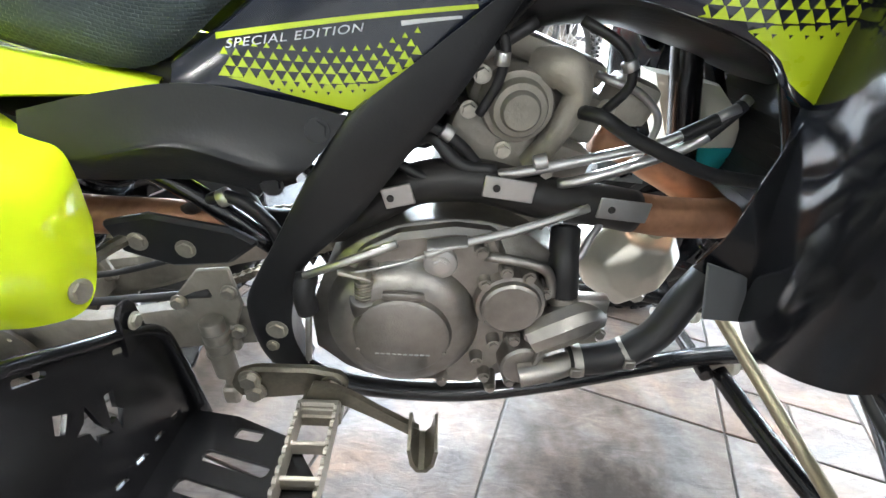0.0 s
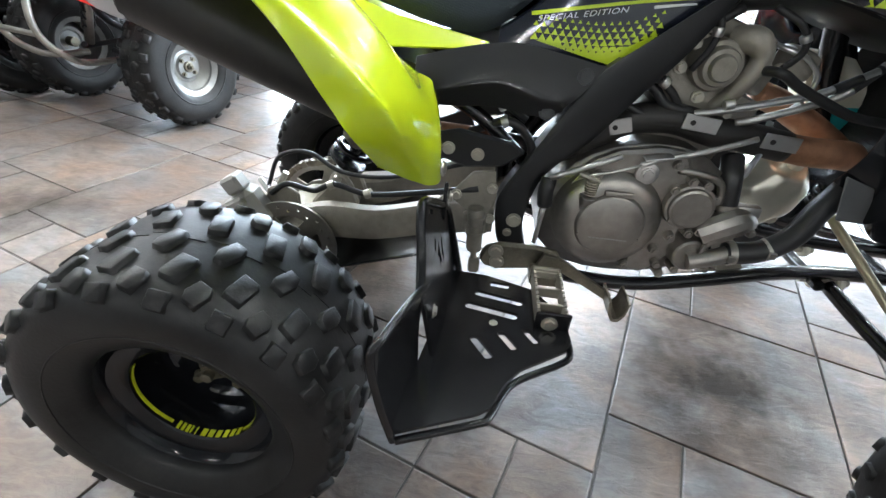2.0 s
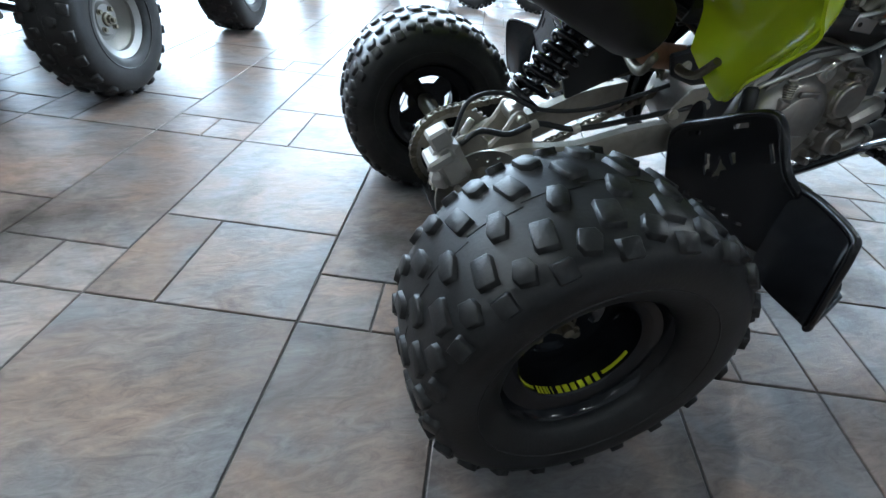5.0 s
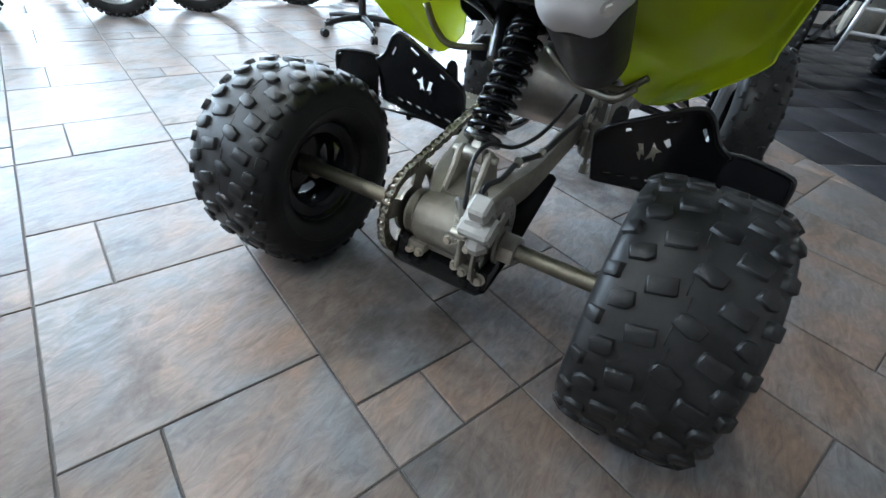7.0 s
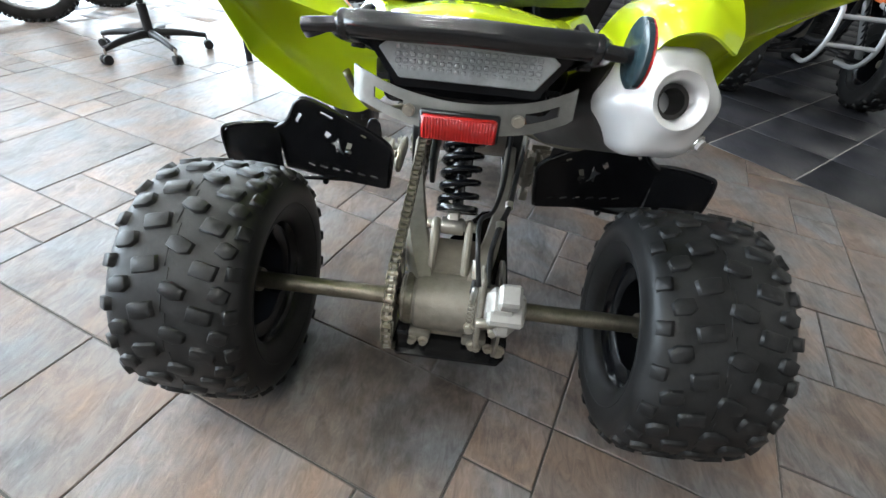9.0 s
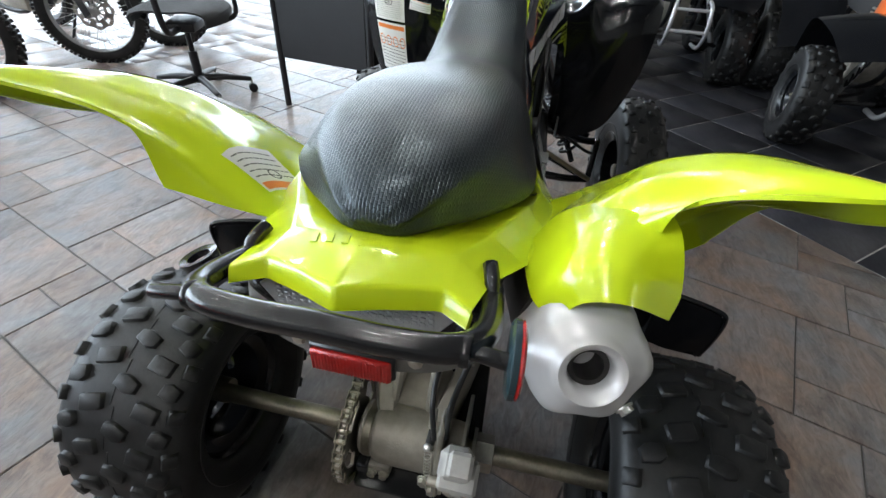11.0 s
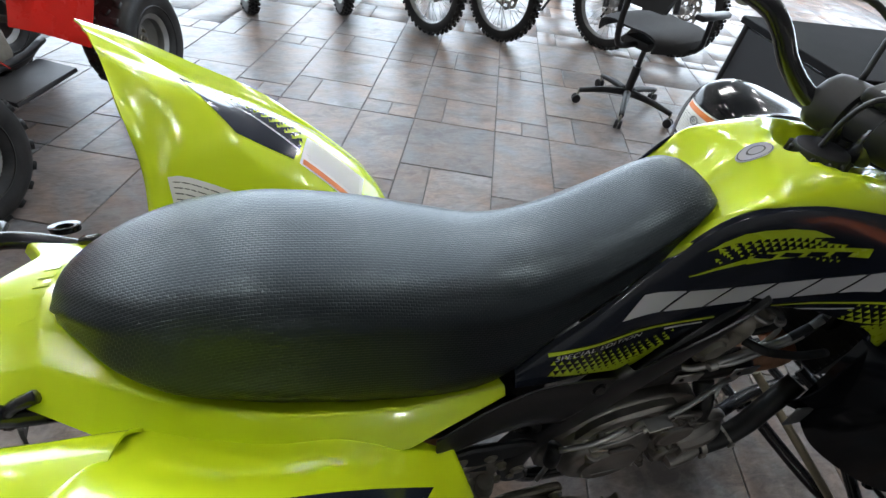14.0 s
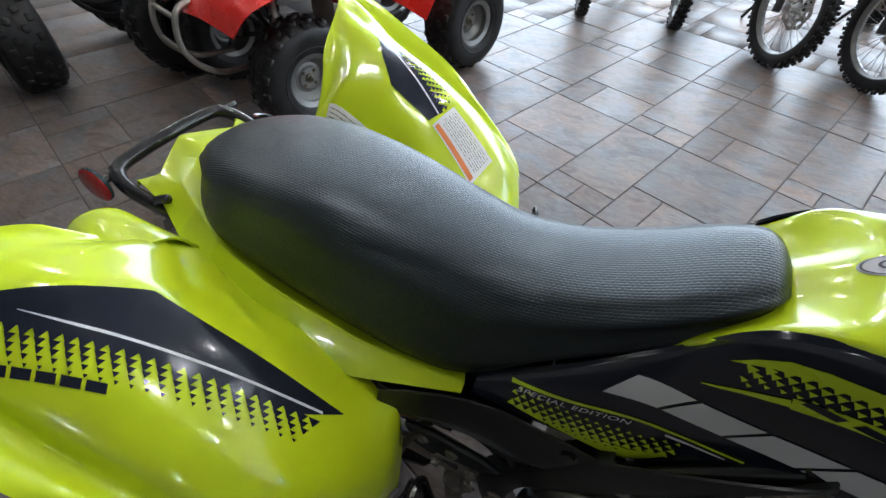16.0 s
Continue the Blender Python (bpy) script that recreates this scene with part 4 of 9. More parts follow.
part("bridge", facet((0.050, 0.060, 0.020), CM @ Matrix.Translation((-0.012, -0.006, 0.026)), 0.005), PALECAST, caliper, "", 0.3)
part("slide_pin", rod(bmesh.new(), CM @ V(-0.030, 0.040, 0.004), CM @ V(-0.030, 0.010, 0.004), 0.008, seg=14, bevel=0.002), ZINC, caliper)
bm = plate(bmesh.new(), [(-0.052, -0.052), (-0.010, -0.060), (0.030, -0.040), (0.044, 0.010), (0.040, 0.075), (0.010, 0.092), (-0.022, 0.080), (-0.040, 0.030)], 0.010, Matrix.Translation((-0.030, BDY + 0.036, AZ + 0.020)) @ Matrix.Rotation(radians(90), 4, "X"), 0.003)
part("caliper_bracket", bm, CASTDUST, caliper, "", 0.4)
part("lever", box(bmesh.new(), (0.012, 0.010, 0.075), Matrix.Translation((-0.058, BDY + 0.052, AZ + 0.078)) @ Matrix.Rotation(-0.5, 4, "Y"), 0.003), ALLOY, caliper)
part("cable_stop", rod(bmesh.new(), (-0.036, BDY + 0.052, AZ + 0.100), (-0.020, BDY + 0.054, AZ + 0.128), 0.0065, seg=12, bevel=0.001), ZINC, caliper)
part("cable_boot", rod(bmesh.new(), (-0.050, BDY + 0.052, AZ + 0.078), (-0.038, BDY + 0.052, AZ + 0.097), 0.0075, 0.005, seg=12), HOSE, caliper)
for p, w, r, h in (((-0.085, BDY + 0.052, AZ + 0.030), (-1, 0.2, 0), 0.008, 0.010), ((-0.086, BDY + 0.012, AZ + 0.030), (-1, 0.1, 0), 0.007, 0.012), ((-0.060, BDY - 0.008, AZ - 0.050), (-1, 0, 0), 0.010, 0.012), ((-0.066, BDY + 0.042, AZ - 0.036), (-1, 0, 0), 0.008, 0.010)):
    bm = bmesh.new()
    bolt(bm, p, w, r, h)
    part("caliper_bolt", bm, ZINC, caliper)
bm = bmesh.new()
tube(bm, [(-0.062 + 0.006 * math.cos(a), BDY + 0.052 + 0.006 * math.sin(a), AZ + 0.005 + 0.0016 * a) for a in np.linspace(0, 40, 80)], 0.0011, 5, 1)
part("return_spring", bm, ZINC, caliper)
bm = bmesh.new()
tube(bm, [(-0.045, BDY + 0.03, AZ + 0.09), (-0.01, BDY + 0.03, AZ + 0.115), (0.045, BDY + 0.025, AZ + 0.11), (0.09, BDY + 0.012, AZ + 0.135), (0.16, BDY - 0.005, 0.352), (0.26, BDY - 0.02, 0.375), (0.36, BDY - 0.04, 0.405)], 0.0055, 8, 6)
tube(bm, [(-0.055, BDY + 0.045, AZ + 0.10), (-0.03, BDY + 0.055, AZ + 0.16), (0.03, BDY + 0.055, AZ + 0.175), (0.10, BDY + 0.03, 0.375), (0.20, BDY + 0.01, 0.385), (0.33, BDY, 0.43)], 0.0042, 8, 6)
qpart("brake_hose", bm, HOSE, "black brake hoses")
for x, y, z in ((0.085, BDY + 0.014, AZ + 0.132), (0.16, BDY - 0.004, 0.353)):
    bm = bmesh.new()
    rod(bm, (x - 0.006, y, z - 0.003), (x + 0.006, y, z + 0.003), 0.0085, seg=14)
    qpart("hose_clip", bm, ZINC)
bm = bmesh.new()
plate(bm, [(-0.075, -0.104), (-0.060, -0.118), (0.04, -0.122), (0.30, -0.112), (0.31, -0.100), (0.30, -0.052), (0.12, 0.085), (-0.06, 0.10), (-0.075, 0.088)], 0.006, Matrix.Translation((0.0, -0.004, 0.160)) @ Matrix.Rotation(-0.30, 4, "Y"), 0.002)
for y in (BDY - 0.012, 0.075):
    plate(bm, [(-0.030, -0.026), (-0.020, -0.032), (0.020, -0.032), (0.030, -0.022), (0.030, 0.02), (-0.030, 0.02)], 0.022, Matrix.Translation((-0.030, y, 0.168)) @ Matrix.Rotation(radians(90), 4, "X"), 0.004)
qpart("skid_plate", bm, POWDER, "black skid plate under the axle")

for ob in set(bpy.data.objects) - before:
    ob.data.transform(Matrix.Translation((RX - 0.010, 0, 0.010)))

# ---- seat
def seat_rows():
    rows = []
    # x, crest height, half width at the shoulder, half width at the hem, hem height
    for x, zc, ws, wh, zh in ((-0.104, 0.780, 0.010, 0.015, 0.767), (-0.096, 0.795, 0.024, 0.033, 0.766), (-0.072, 0.812, 0.044, 0.059, 0.764), (-0.038, 0.824, 0.066, 0.093, 0.760), (0.0, 0.832, 0.082, 0.118, 0.756), (0.026, 0.836, 0.089, 0.128, 0.751), (0.06, 0.839, 0.095, 0.130, 0.737),
                             (0.11, 0.840, 0.100, 0.132, 0.718), (0.20, 0.830, 0.099, 0.130, 0.688), (0.29, 0.811, 0.092, 0.124, 0.662), (0.37, 0.798, 0.083, 0.111, 0.656), (0.45, 0.808, 0.074, 0.094, 0.718), (0.52, 0.838, 0.067, 0.080, 0.768), (0.570, 0.869, 0.060, 0.068, 0.801), (0.597, 0.883, 0.053, 0.061, 0.826), (0.613, 0.887, 0.045, 0.053, 0.843), (0.624, 0.884, 0.034, 0.042, 0.856), (0.632, 0.876, 0.018, 0.025, 0.864)):
        k = zc - zh
        half = [(wh, zh), (wh + 0.003, zh + k * 0.16), (wh * 0.55 + ws * 0.45 + 0.003, zh + k * 0.46), (ws + 0.011, zh + k * 0.69), (ws * 0.98, zh + k * 0.825), (ws * 0.79, zh + k * 0.922), (ws * 0.42, zh + k * 0.982)]
        rows.append([(x, -y, z) for y, z in half] + [(x, 0, zc)] + [(x, y, z) for y, z in reversed(half)])
    return rows
bm = bmesh.new()
g = loft(bm, seat_rows(), 5, 3)
bm.faces.new([v for v in g[0]][::-1])
bm.faces.new(g[-1])
# cover coordinates in metres: along the seat, and across from its middle
uv = bm.loops.layers.uv.new("cover")
spot = {}
along = 0.0
for i, row in enumerate(g):
    mid = len(row) // 2
    along += (row[mid].co - g[i - 1][mid].co).length if i else 0.0
    for way in (1, -1):
        across = 0.0
        for j in range(mid, len(row) if way > 0 else -1, way):
            across += (row[j].co - row[j - way].co).length if j != mid else 0.0
            spot[row[j]] = (along, way * across)
for f in bm.faces:
    for lp in f.loops:
        lp[uv].uv = spot[lp.vert]
bmesh.ops.recalc_face_normals(bm, faces=bm.faces)
seat = qpart("seat", bm, SEAT, "black textured vinyl seat, dusty at the back", sharp=1.2)

# ---- tail cover and rear fenders
def tail(bm):
    rows = []
    for half in ([(-0.176, 0.097, 0.747), (-0.159, 0.074, 0.744), (-0.176, 0.036, 0.752), (-0.194, 0, 0.758)],
                 [(-0.168, 0.099, 0.759), (-0.150, 0.075, 0.760), (-0.168, 0.036, 0.769), (-0.185, 0, 0.775)],
                 [(-0.114, 0.108, 0.742), (-0.105, 0.077, 0.758), (-0.112, 0.038, 0.768), (-0.122, 0, 0.772)],
                 [(-0.062, 0.135, 0.726), (-0.054, 0.098, 0.749), (-0.056, 0.050, 0.752), (-0.058, 0, 0.752)],
                 [(0.012, 0.170, 0.698), (0.014, 0.130, 0.748), (0.0, 0.060, 0.735), (0.0, 0, 0.735)],
                 [(0.12, 0.184, 0.668), (0.12, 0.145, 0.708), (0.10, 0.07, 0.69), (0.10, 0, 0.69)],
                 [(0.24, 0.170, 0.634), (0.24, 0.138, 0.670), (0.22, 0.07, 0.655), (0.22, 0, 0.655)],
                 [(0.375, 0.127, 0.634), (0.375, 0.117, 0.643), (0.35, 0.05, 0.640), (0.35, 0, 0.640)]):
        rows.append([(x, -y, z) for x, y, z in half] + [(x, y, z) for x, y, z in reversed(half[:-1])])
    loft(bm, rows, 1, 1)
    bmesh.ops.recalc_face_normals(bm, faces=bm.faces)
    edges = [e for e in bm.edges if len(e.link_faces) == 2 and e.calc_face_angle(0) > 0.12]
    bmesh.ops.bevel(bm, geom=edges, offset=0.0035, segments=3, profile=0.5, affect="EDGES")
    return thick(bm, 0.004)
tailcover = qpart("tail_cover", tail(bmesh.new()), LIME, "glossy lime tail cover under the seat", sharp=0.6)
for k in range(6):
    bm = bmesh.new()
    y = 0.044 - k * 0.0142
    vs = [(-0.131, y - 0.0045), (-0.131, y + 0.0015), (-0.118, y + 0.0045), (-0.118, y - 0.0015)]
    f = bm.faces.new([bm.verts.new((x, yy, 1.0)) for x, yy in vs])
    drape(bm, tailcover, (0, 0, -1), 0.0004)
    part("embossed_bar", thick(bm, 0.0009), LIME, tailcover)


def fender(bm):
    # rows run from the front flap back over the tyre; points go from the inner edge outward to the raised rim
    rows = [
        [(0.308, -0.168, 0.520), (0.322, -0.200, 0.488), (0.328, -0.225, 0.470), (0.325, -0.245, 0.466), (0.312, -0.268, 0.473), (0.301, -0.284, 0.483), (0.288, -0.300, 0.494), (0.258, -0.335, 0.522)],
        [(0.302, -0.165, 0.585), (0.314, -0.212, 0.570), (0.320, -0.252, 0.552), (0.312, -0.292, 0.552), (0.302, -0.325, 0.564), (0.290, -0.352, 0.577), (0.276, -0.378, 0.592), (0.243, -0.404, 0.584)],
        [(0.268, -0.158, 0.605), (0.268, -0.212, 0.618), (0.272, -0.265, 0.632), (0.268, -0.312, 0.654), (0.264, -0.352, 0.648), (0.256, -0.382, 0.640), (0.246, -0.402, 0.644), (0.222, -0.412, 0.620)],
        [(0.170, -0.125, 0.648), (0.175, -0.215, 0.700), (0.180, -0.270, 0.724), (0.179, -0.322, 0.740), (0.181, -0.366, 0.728), (0.178, -0.390, 0.703), (0.172, -0.410, 0.716), (0.166, -0.424, 0.706)],
        [(0.080, -0.128, 0.662), (0.085, -0.222, 0.758), (0.090, -0.280, 0.788), (0.092, -0.335, 0.795), (0.090, -0.382, 0.776), (0.088, -0.400, 0.752), (0.086, -0.426, 0.768), (0.082, -0.441, 0.774)],
        [(-0.015, -0.128, 0.712), (-0.010, -0.210, 0.795), (0.000, -0.290, 0.832), (-0.003, -0.350, 0.831), (-0.008, -0.388, 0.820), (-0.012, -0.406, 0.799), (-0.016, -0.432, 0.814), (-0.024, -0.453, 0.824)],
        [(-0.055, -0.145, 0.728), (-0.050, -0.215, 0.790), (-0.066, -0.315, 0.857), (-0.078, -0.370, 0.856), (-0.088, -0.402, 0.860), (-0.093, -0.418, 0.851), (-0.098, -0.438, 0.860), (-0.105, -0.457, 0.863)],
        [(-0.074, -0.232, 0.756), (-0.080, -0.250, 0.830), (-0.115, -0.345, 0.868), (-0.130, -0.380, 0.880), (-0.140, -0.402, 0.888), (-0.145, -0.410, 0.889), (-0.150, -0.419, 0.893), (-0.160, -0.432, 0.895)]]
    loft(bm, rows, 10, 9)
    # a sharp fold runs from the swept tip along the inner edge of the printed panel
    fold = [Vector((x, y, 0)) for x, y in ((-0.150, -0.412), (-0.085, -0.385), (-0.0165, -0.3355), (0.018, -0.295), (0.052, -0.250), (0.075, -0.222), (0.12, -0.196))]
    for v in bm.verts:
        p = Vector((v.co.x, v.co.y, 0))
        near_, where = 1.0, 0.0
        for k, (a, b) in enumerate(zip(fold, fold[1:])):
            t = max(0.0, min(1.0, (p - a).dot(b - a) / (b - a).length_squared))
            d = (p - a.lerp(b, t)).length
            if d < near_:
                near_, where = d, (k + t) / (len(fold) - 1)
        v.co.z += 0.006 * min(1.0, 3.0 * where, 3.0 * (1.0 - where)) * max(0.0, 1.0 - near_ / 0.036)
    return thick(bm, 0.0035)
fender_r, fender_l = both("rear_fender", fender, LIME, "swept lime rear fender with a printed panel", 0.6)
bm = bmesh.new()
loft(bm, [[(-0.015, -0.132, 0.712), (-0.015, -0.160, 0.762), (-0.015, -0.200, 0.783), (-0.015, -0.240, 0.795)], [(-0.070, -0.138, 0.722), (-0.070, -0.165, 0.774), (-0.070, -0.205, 0.794), (-0.070, -0.252, 0.796)],
          [(-0.115, -0.146, 0.732), (-0.116, -0.168, 0.778), (-0.118, -0.210, 0.790), (-0.110, -0.255, 0.768)], [(-0.130, -0.165, 0.728), (-0.138, -0.180, 0.760), (-0.140, -0.212, 0.768), (-0.128, -0.248, 0.750)]], 5, 5)
part("silencer_guard", thick(bm, 0.0035), LIME, fender_r, "lime lobe over the silencer", 0.7)

# ---- prints on the rear fenders
def fender_prints(fen, s):
    """Dark panel, white stripe and shrinking triangles, laid on the fender from above."""
    def lay(b, mat, name, lift, label=""):
        for v in b.verts:
            v.co.z = 1.2
        if s > 0:
            mirror(b)
        part(name, drape(b, fen, (0, 0, -1), lift), mat, fen, label)
    o, e1, e2 = Vector((0.0124, -0.331, 0)), Vector((0.916, 0.40, 0)), Vector((0.69, -0.72, 0))
    long_ = 0.250 if s < 0 else 0.135
    def at(u, v):
        return o + e1 * u + e2 * v
    edge = 0.0135
    poly = [(0.258, -0.2155), (0.16, -0.230), (0.063, -0.245), (0.044, -0.268), (0.018, -0.298), (-0.012, -0.333), (-0.040, -0.360)]
    if s > 0:
        poly = [(0.1285, -0.2565), (0.054, -0.258), (0.018, -0.293), (-0.0165, -0.3355), (-0.026, -0.350)]
    poly += [tuple(at(u, edge))[:2] for u in np.linspace(-0.050 if s < 0 else -0.022, long_ - (0.022 if s < 0 else 0.004), 9)]
    b = bmesh.new()
    b.faces.new([b.verts.new((x, y, 0)) for x, y in poly])
    bmesh.ops.triangulate(b, faces=b.faces)
    for _ in range(3):
        bmesh.ops.subdivide_edges(b, edges=b.edges, cuts=1, use_grid_fill=True)
    lay(b, NAVY, "dark_print", 0.0009, "glossy dark printed panel")
    b = bmesh.new()
    for k in range(30):
        u0, u1 = long_ * k / 30, long_ * (k + 1) / 30
        w0, w1 = 0.0034 * min(1, 0.25 + k / 8), 0.0034 * min(1, 0.25 + (k + 1) / 8)
        b.faces.new([b.verts.new(p) for p in (at(u0, 0), at(u1, 0), at(u1, w1), at(u0, w0))])
    lay(b, WHITE, "white_stripe", 0.0014)
    step, drop = 0.0117, 0.0078
    b = bmesh.new()
    for i in range(-4 if s < 0 else -2, 24):
        for j in range(5):
            u, v = step * (i + 0.5), edge + drop * j
            # the sheet's cut edge at the front, or the label
            if u + 0.55 * v > long_ - (0.002 if s < 0 else 0.0):
                continue
            w, h = step * (1.0 - 0.17 * j), drop * 1.25 * (1.0 - 0.17 * j)
            b.faces.new([b.verts.new(p) for p in (at(u - w / 2, v - 0.0006), at(u + w / 2, v - 0.0006), at(u - w * 0.30, v + h))])
    lay(b, NAVY, "triangle_print", 0.0012, "pattern of shrinking dark triangles")
    if s < 0:
        for k in range(6):
            p = Vector((0.108, -0.343, 0)) - e1 * (0.0195 * k + 0.012)
            b = bmesh.new()
            b.faces.new([b.verts.new(p + e1 * q + e2 * r) for q, r in ((0.001, -0.0045), (0.017, -0.0045), (0.0145, 0.0045), (-0.0015, 0.0045))])
            lay(b, NAVY, "lettering_bar", 0.0012, "dark slanted bar in place of a letter")


fender_prints(fender_r, -1)
fender_prints(fender_l, 1)


def label_sheet(corners, target, way, parent, band=0.2, lines=9, marks=0):
    """A white warning label: paper, an orange band, and bars of print."""
    a, b, c, d = [Vector(q) for q in corners]
    def at(u, v):
        return (a.lerp(b, u)).lerp(d.lerp(c, u), v)
    def sheet(u0, u1, v0, v1, n=6):
        bm = bmesh.new()
        g = [[bm.verts.new(at(u0 + (u1 - u0) * i / n, v0 + (v1 - v0) * j / n)) for i in range(n + 1)] for j in range(n + 1)]
        for j in range(n):
            for i in range(n):
                bm.faces.new((g[j][i], g[j][i + 1], g[j + 1][i + 1], g[j + 1][i]))
        return bm
    lab = part("warning_label", drape(sheet(0, 1, 0, 1), target, way, 0.0012), PAPER, parent, "white warning label with an orange band")
    part("orange_band", drape(sheet(0.04, 0.96, 0.04, 0.04 + band), target, way, 0.0017), ORANGE, lab)
    bm = bmesh.new()
    for k in range(lines):
        v = 0.30 + 0.64 * (k + 0.2) / lines
        x = 0.06
        rr = random.Random(k * 7 + lines)
        while x < 0.90:
            w = rr.uniform(0.05, 0.16)
            s = sheet(x, min(0.94, x + w), v, v + 0.12 / lines, 1)
            me = bpy.data.meshes.new("tmp")
            s.to_mesh(me)
            s.free()
            bm.from_mesh(me)
            bpy.data.meshes.remove(me)
            x += w + 0.02
    part("small_print", drape(bm, target, way, 0.0017), INK, lab)
    for k in range(marks):
        bm = bmesh.new()
        u = (k + 0.5) / marks
        n = 20
        for i in range(n):
            aa, bb = 2 * math.pi * i / n, 2 * math.pi * (i + 1) / n
            def P(ang, r):
                return at(u + (0.13 if marks == 1 else 0.40 / marks) * r * math.cos(ang), 0.36 + 0.11 * r * math.sin(ang))
            bm.faces.new([bm.verts.new(P(aa, 1)), bm.verts.new(P(bb, 1)), bm.verts.new(P(bb, 0.78)), bm.verts.new(P(aa, 0.78))])
        part("warning_sign", drape(bm, target, way, 0.0019), INK if marks == 1 else ORANGE, lab)
    return lab


label_sheet([(0.227, 0.231, 1.2), (0.137, 0.254, 1.2), (0.151, 0.313, 1.2), (0.241, 0.298, 1.2)], fender_l, (0, 0, -1), fender_l, 0.16, 8)
label_sheet([(-0.024, 0.148, 1.2), (0.056, 0.146, 1.2), (0.050, 0.190, 1.2), (-0.032, 0.190, 1.2)], fender_l, (0, 0, -1), fender_l, 0.16, 5, 1)

# ---- foot guards: heel panel, floor plate, flap
def quadpts(c, w, h, turn=0.0):
    """A slot: a long hole with cut corners, as 2D points."""
    pts = [(-w, -h * 0.5), (-w * 0.9, -h), (w * 0.9, -h), (w, -h * 0.5), (w, h * 0.5), (w * 0.9, h), (-w * 0.9, h), (-w, h * 0.5)]
    ca, sa = math.cos(turn), math.sin(turn)
    return [(c[0] + x * ca - y * sa, c[1] + x * sa + y * ca) for x, y in pts]


def heel(bm):
    e = Matrix(((-0.02, -0.20, 1, 0.418), (-1, 0, 0, 0), (0, 1, 0, 0), (0, 0, 0, 1)))
    outline = [(0.184, 0.262), (0.178, 0.30), (0.170, 0.375), (0.178, 0.392), (0.20, 0.405), (0.26, 0.440), (0.32, 0.474), (0.345, 0.482), (0.366, 0.476), (0.388, 0.452), (0.405, 0.425), (0.432, 0.408), (0.432, 0.30), (0.31, 0.278)]
    holes = [quadpts((0.222, 0.404), 0.014, 0.0035, 0.5), quadpts((0.305, 0.452), 0.014, 0.0035, 0.5), quadpts((0.372, 0.440), 0.014, 0.0035, -0.95),
             [(0.255, 0.385), (0.262, 0.368), (0.258, 0.362), (0.270, 0.345), (0.268, 0.362), (0.276, 0.36), (0.266, 0.388)],
             [(0.285, 0.398), (0.284, 0.372), (0.278, 0.352), (0.290, 0.362), (0.296, 0.352), (0.296, 0.374), (0.306, 0.382), (0.294, 0.386)],
             [(0.300, 0.405), (0.312, 0.392), (0.318, 0.400), (0.310, 0.414)]]
    for k in range(6):
        holes.append(quadpts((0.212 + k * 0.030, 0.296 + k * 0.004), 0.0085, 0.0028, 0.35))
    ring_plate(bm, outline, holes, 0.005, e)
    return bm


def rim_bar(bm):
    tube(bm, [(0.372, -0.182, 0.262), (0.350, -0.170, 0.345), (0.338, -0.178, 0.392), (0.328, -0.26, 0.442), (0.318, -0.335, 0.482), (0.318, -0.368, 0.476), (0.325, -0.400, 0.430), (0.330, -0.436, 0.406)], 0.0065, 10, 5)
    return bm


def floor_plate(bm):
    e = Matrix(((1, 0, 0, 0), (0, -1, 0, 0), (0.06, 0.03, -1, 0.248), (0, 0, 0, 1)))
    outline = [(0.362, 0.190), (0.42, 0.200), (0.495, 0.232), (0.540, 0.295), (0.544, 0.355), (0.534, 0.378), (0.470, 0.425), (0.448, 0.455), (0.430, 0.500), (0.415, 0.512), (0.322, 0.552), (0.312, 0.540), (0.330, 0.43), (0.350, 0.30)]
    holes = [quadpts((0.442, 0.226), 0.016, 0.007, 0.2), quadpts((0.440, 0.262), 0.040, 0.007, 0.28), quadpts((0.428, 0.296), 0.042, 0.008, 0.28),
             quadpts((0.415, 0.385), 0.026, 0.0065, 1.05), quadpts((0.452, 0.365), 0.022, 0.0060, 1.05), quadpts((0.486, 0.350), 0.018, 0.0055, 1.05)]
    ring_plate(bm, outline, holes, 0.005, e)
    tube(bm, [(0.540, -0.295, 0.276), (0.546, -0.355, 0.274), (0.534, -0.380, 0.272), (0.470, -0.427, 0.272), (0.448, -0.457, 0.272), (0.430, -0.502, 0.274), (0.413, -0.515, 0.274), (0.322, -0.554, 0.272)], 0.0055, 8, 4)
    tube(bm, [(0.345, -0.330, 0.272), (0.40, -0.335, 0.272), (0.48, -0.318, 0.276), (0.53, -0.305, 0.278)], 0.008, 10, 5)
    return bm


def flap(bm):
    rows = [[(0.334, -0.428, 0.410), (0.330, -0.430, 0.35), (0.332, -0.432, 0.285)], [(0.322, -0.470, 0.414), (0.316, -0.475, 0.35), (0.322, -0.478, 0.280)], [(0.304, -0.535, 0.410), (0.305, -0.538, 0.35), (0.320, -0.540, 0.278)], [(0.296, -0.550, 0.402), (0.302, -0.553, 0.35), (0.318, -0.554, 0.278)]]
    loft(bm, rows, 4, 3)
    thick(bm, 0.005)
    tube(bm, [(0.336, -0.424, 0.412), (0.322, -0.470, 0.418), (0.302, -0.538, 0.414), (0.294, -0.553, 0.40), (0.304, -0.557, 0.34), (0.320, -0.557, 0.276)], 0.005, 8, 4)
    return bm


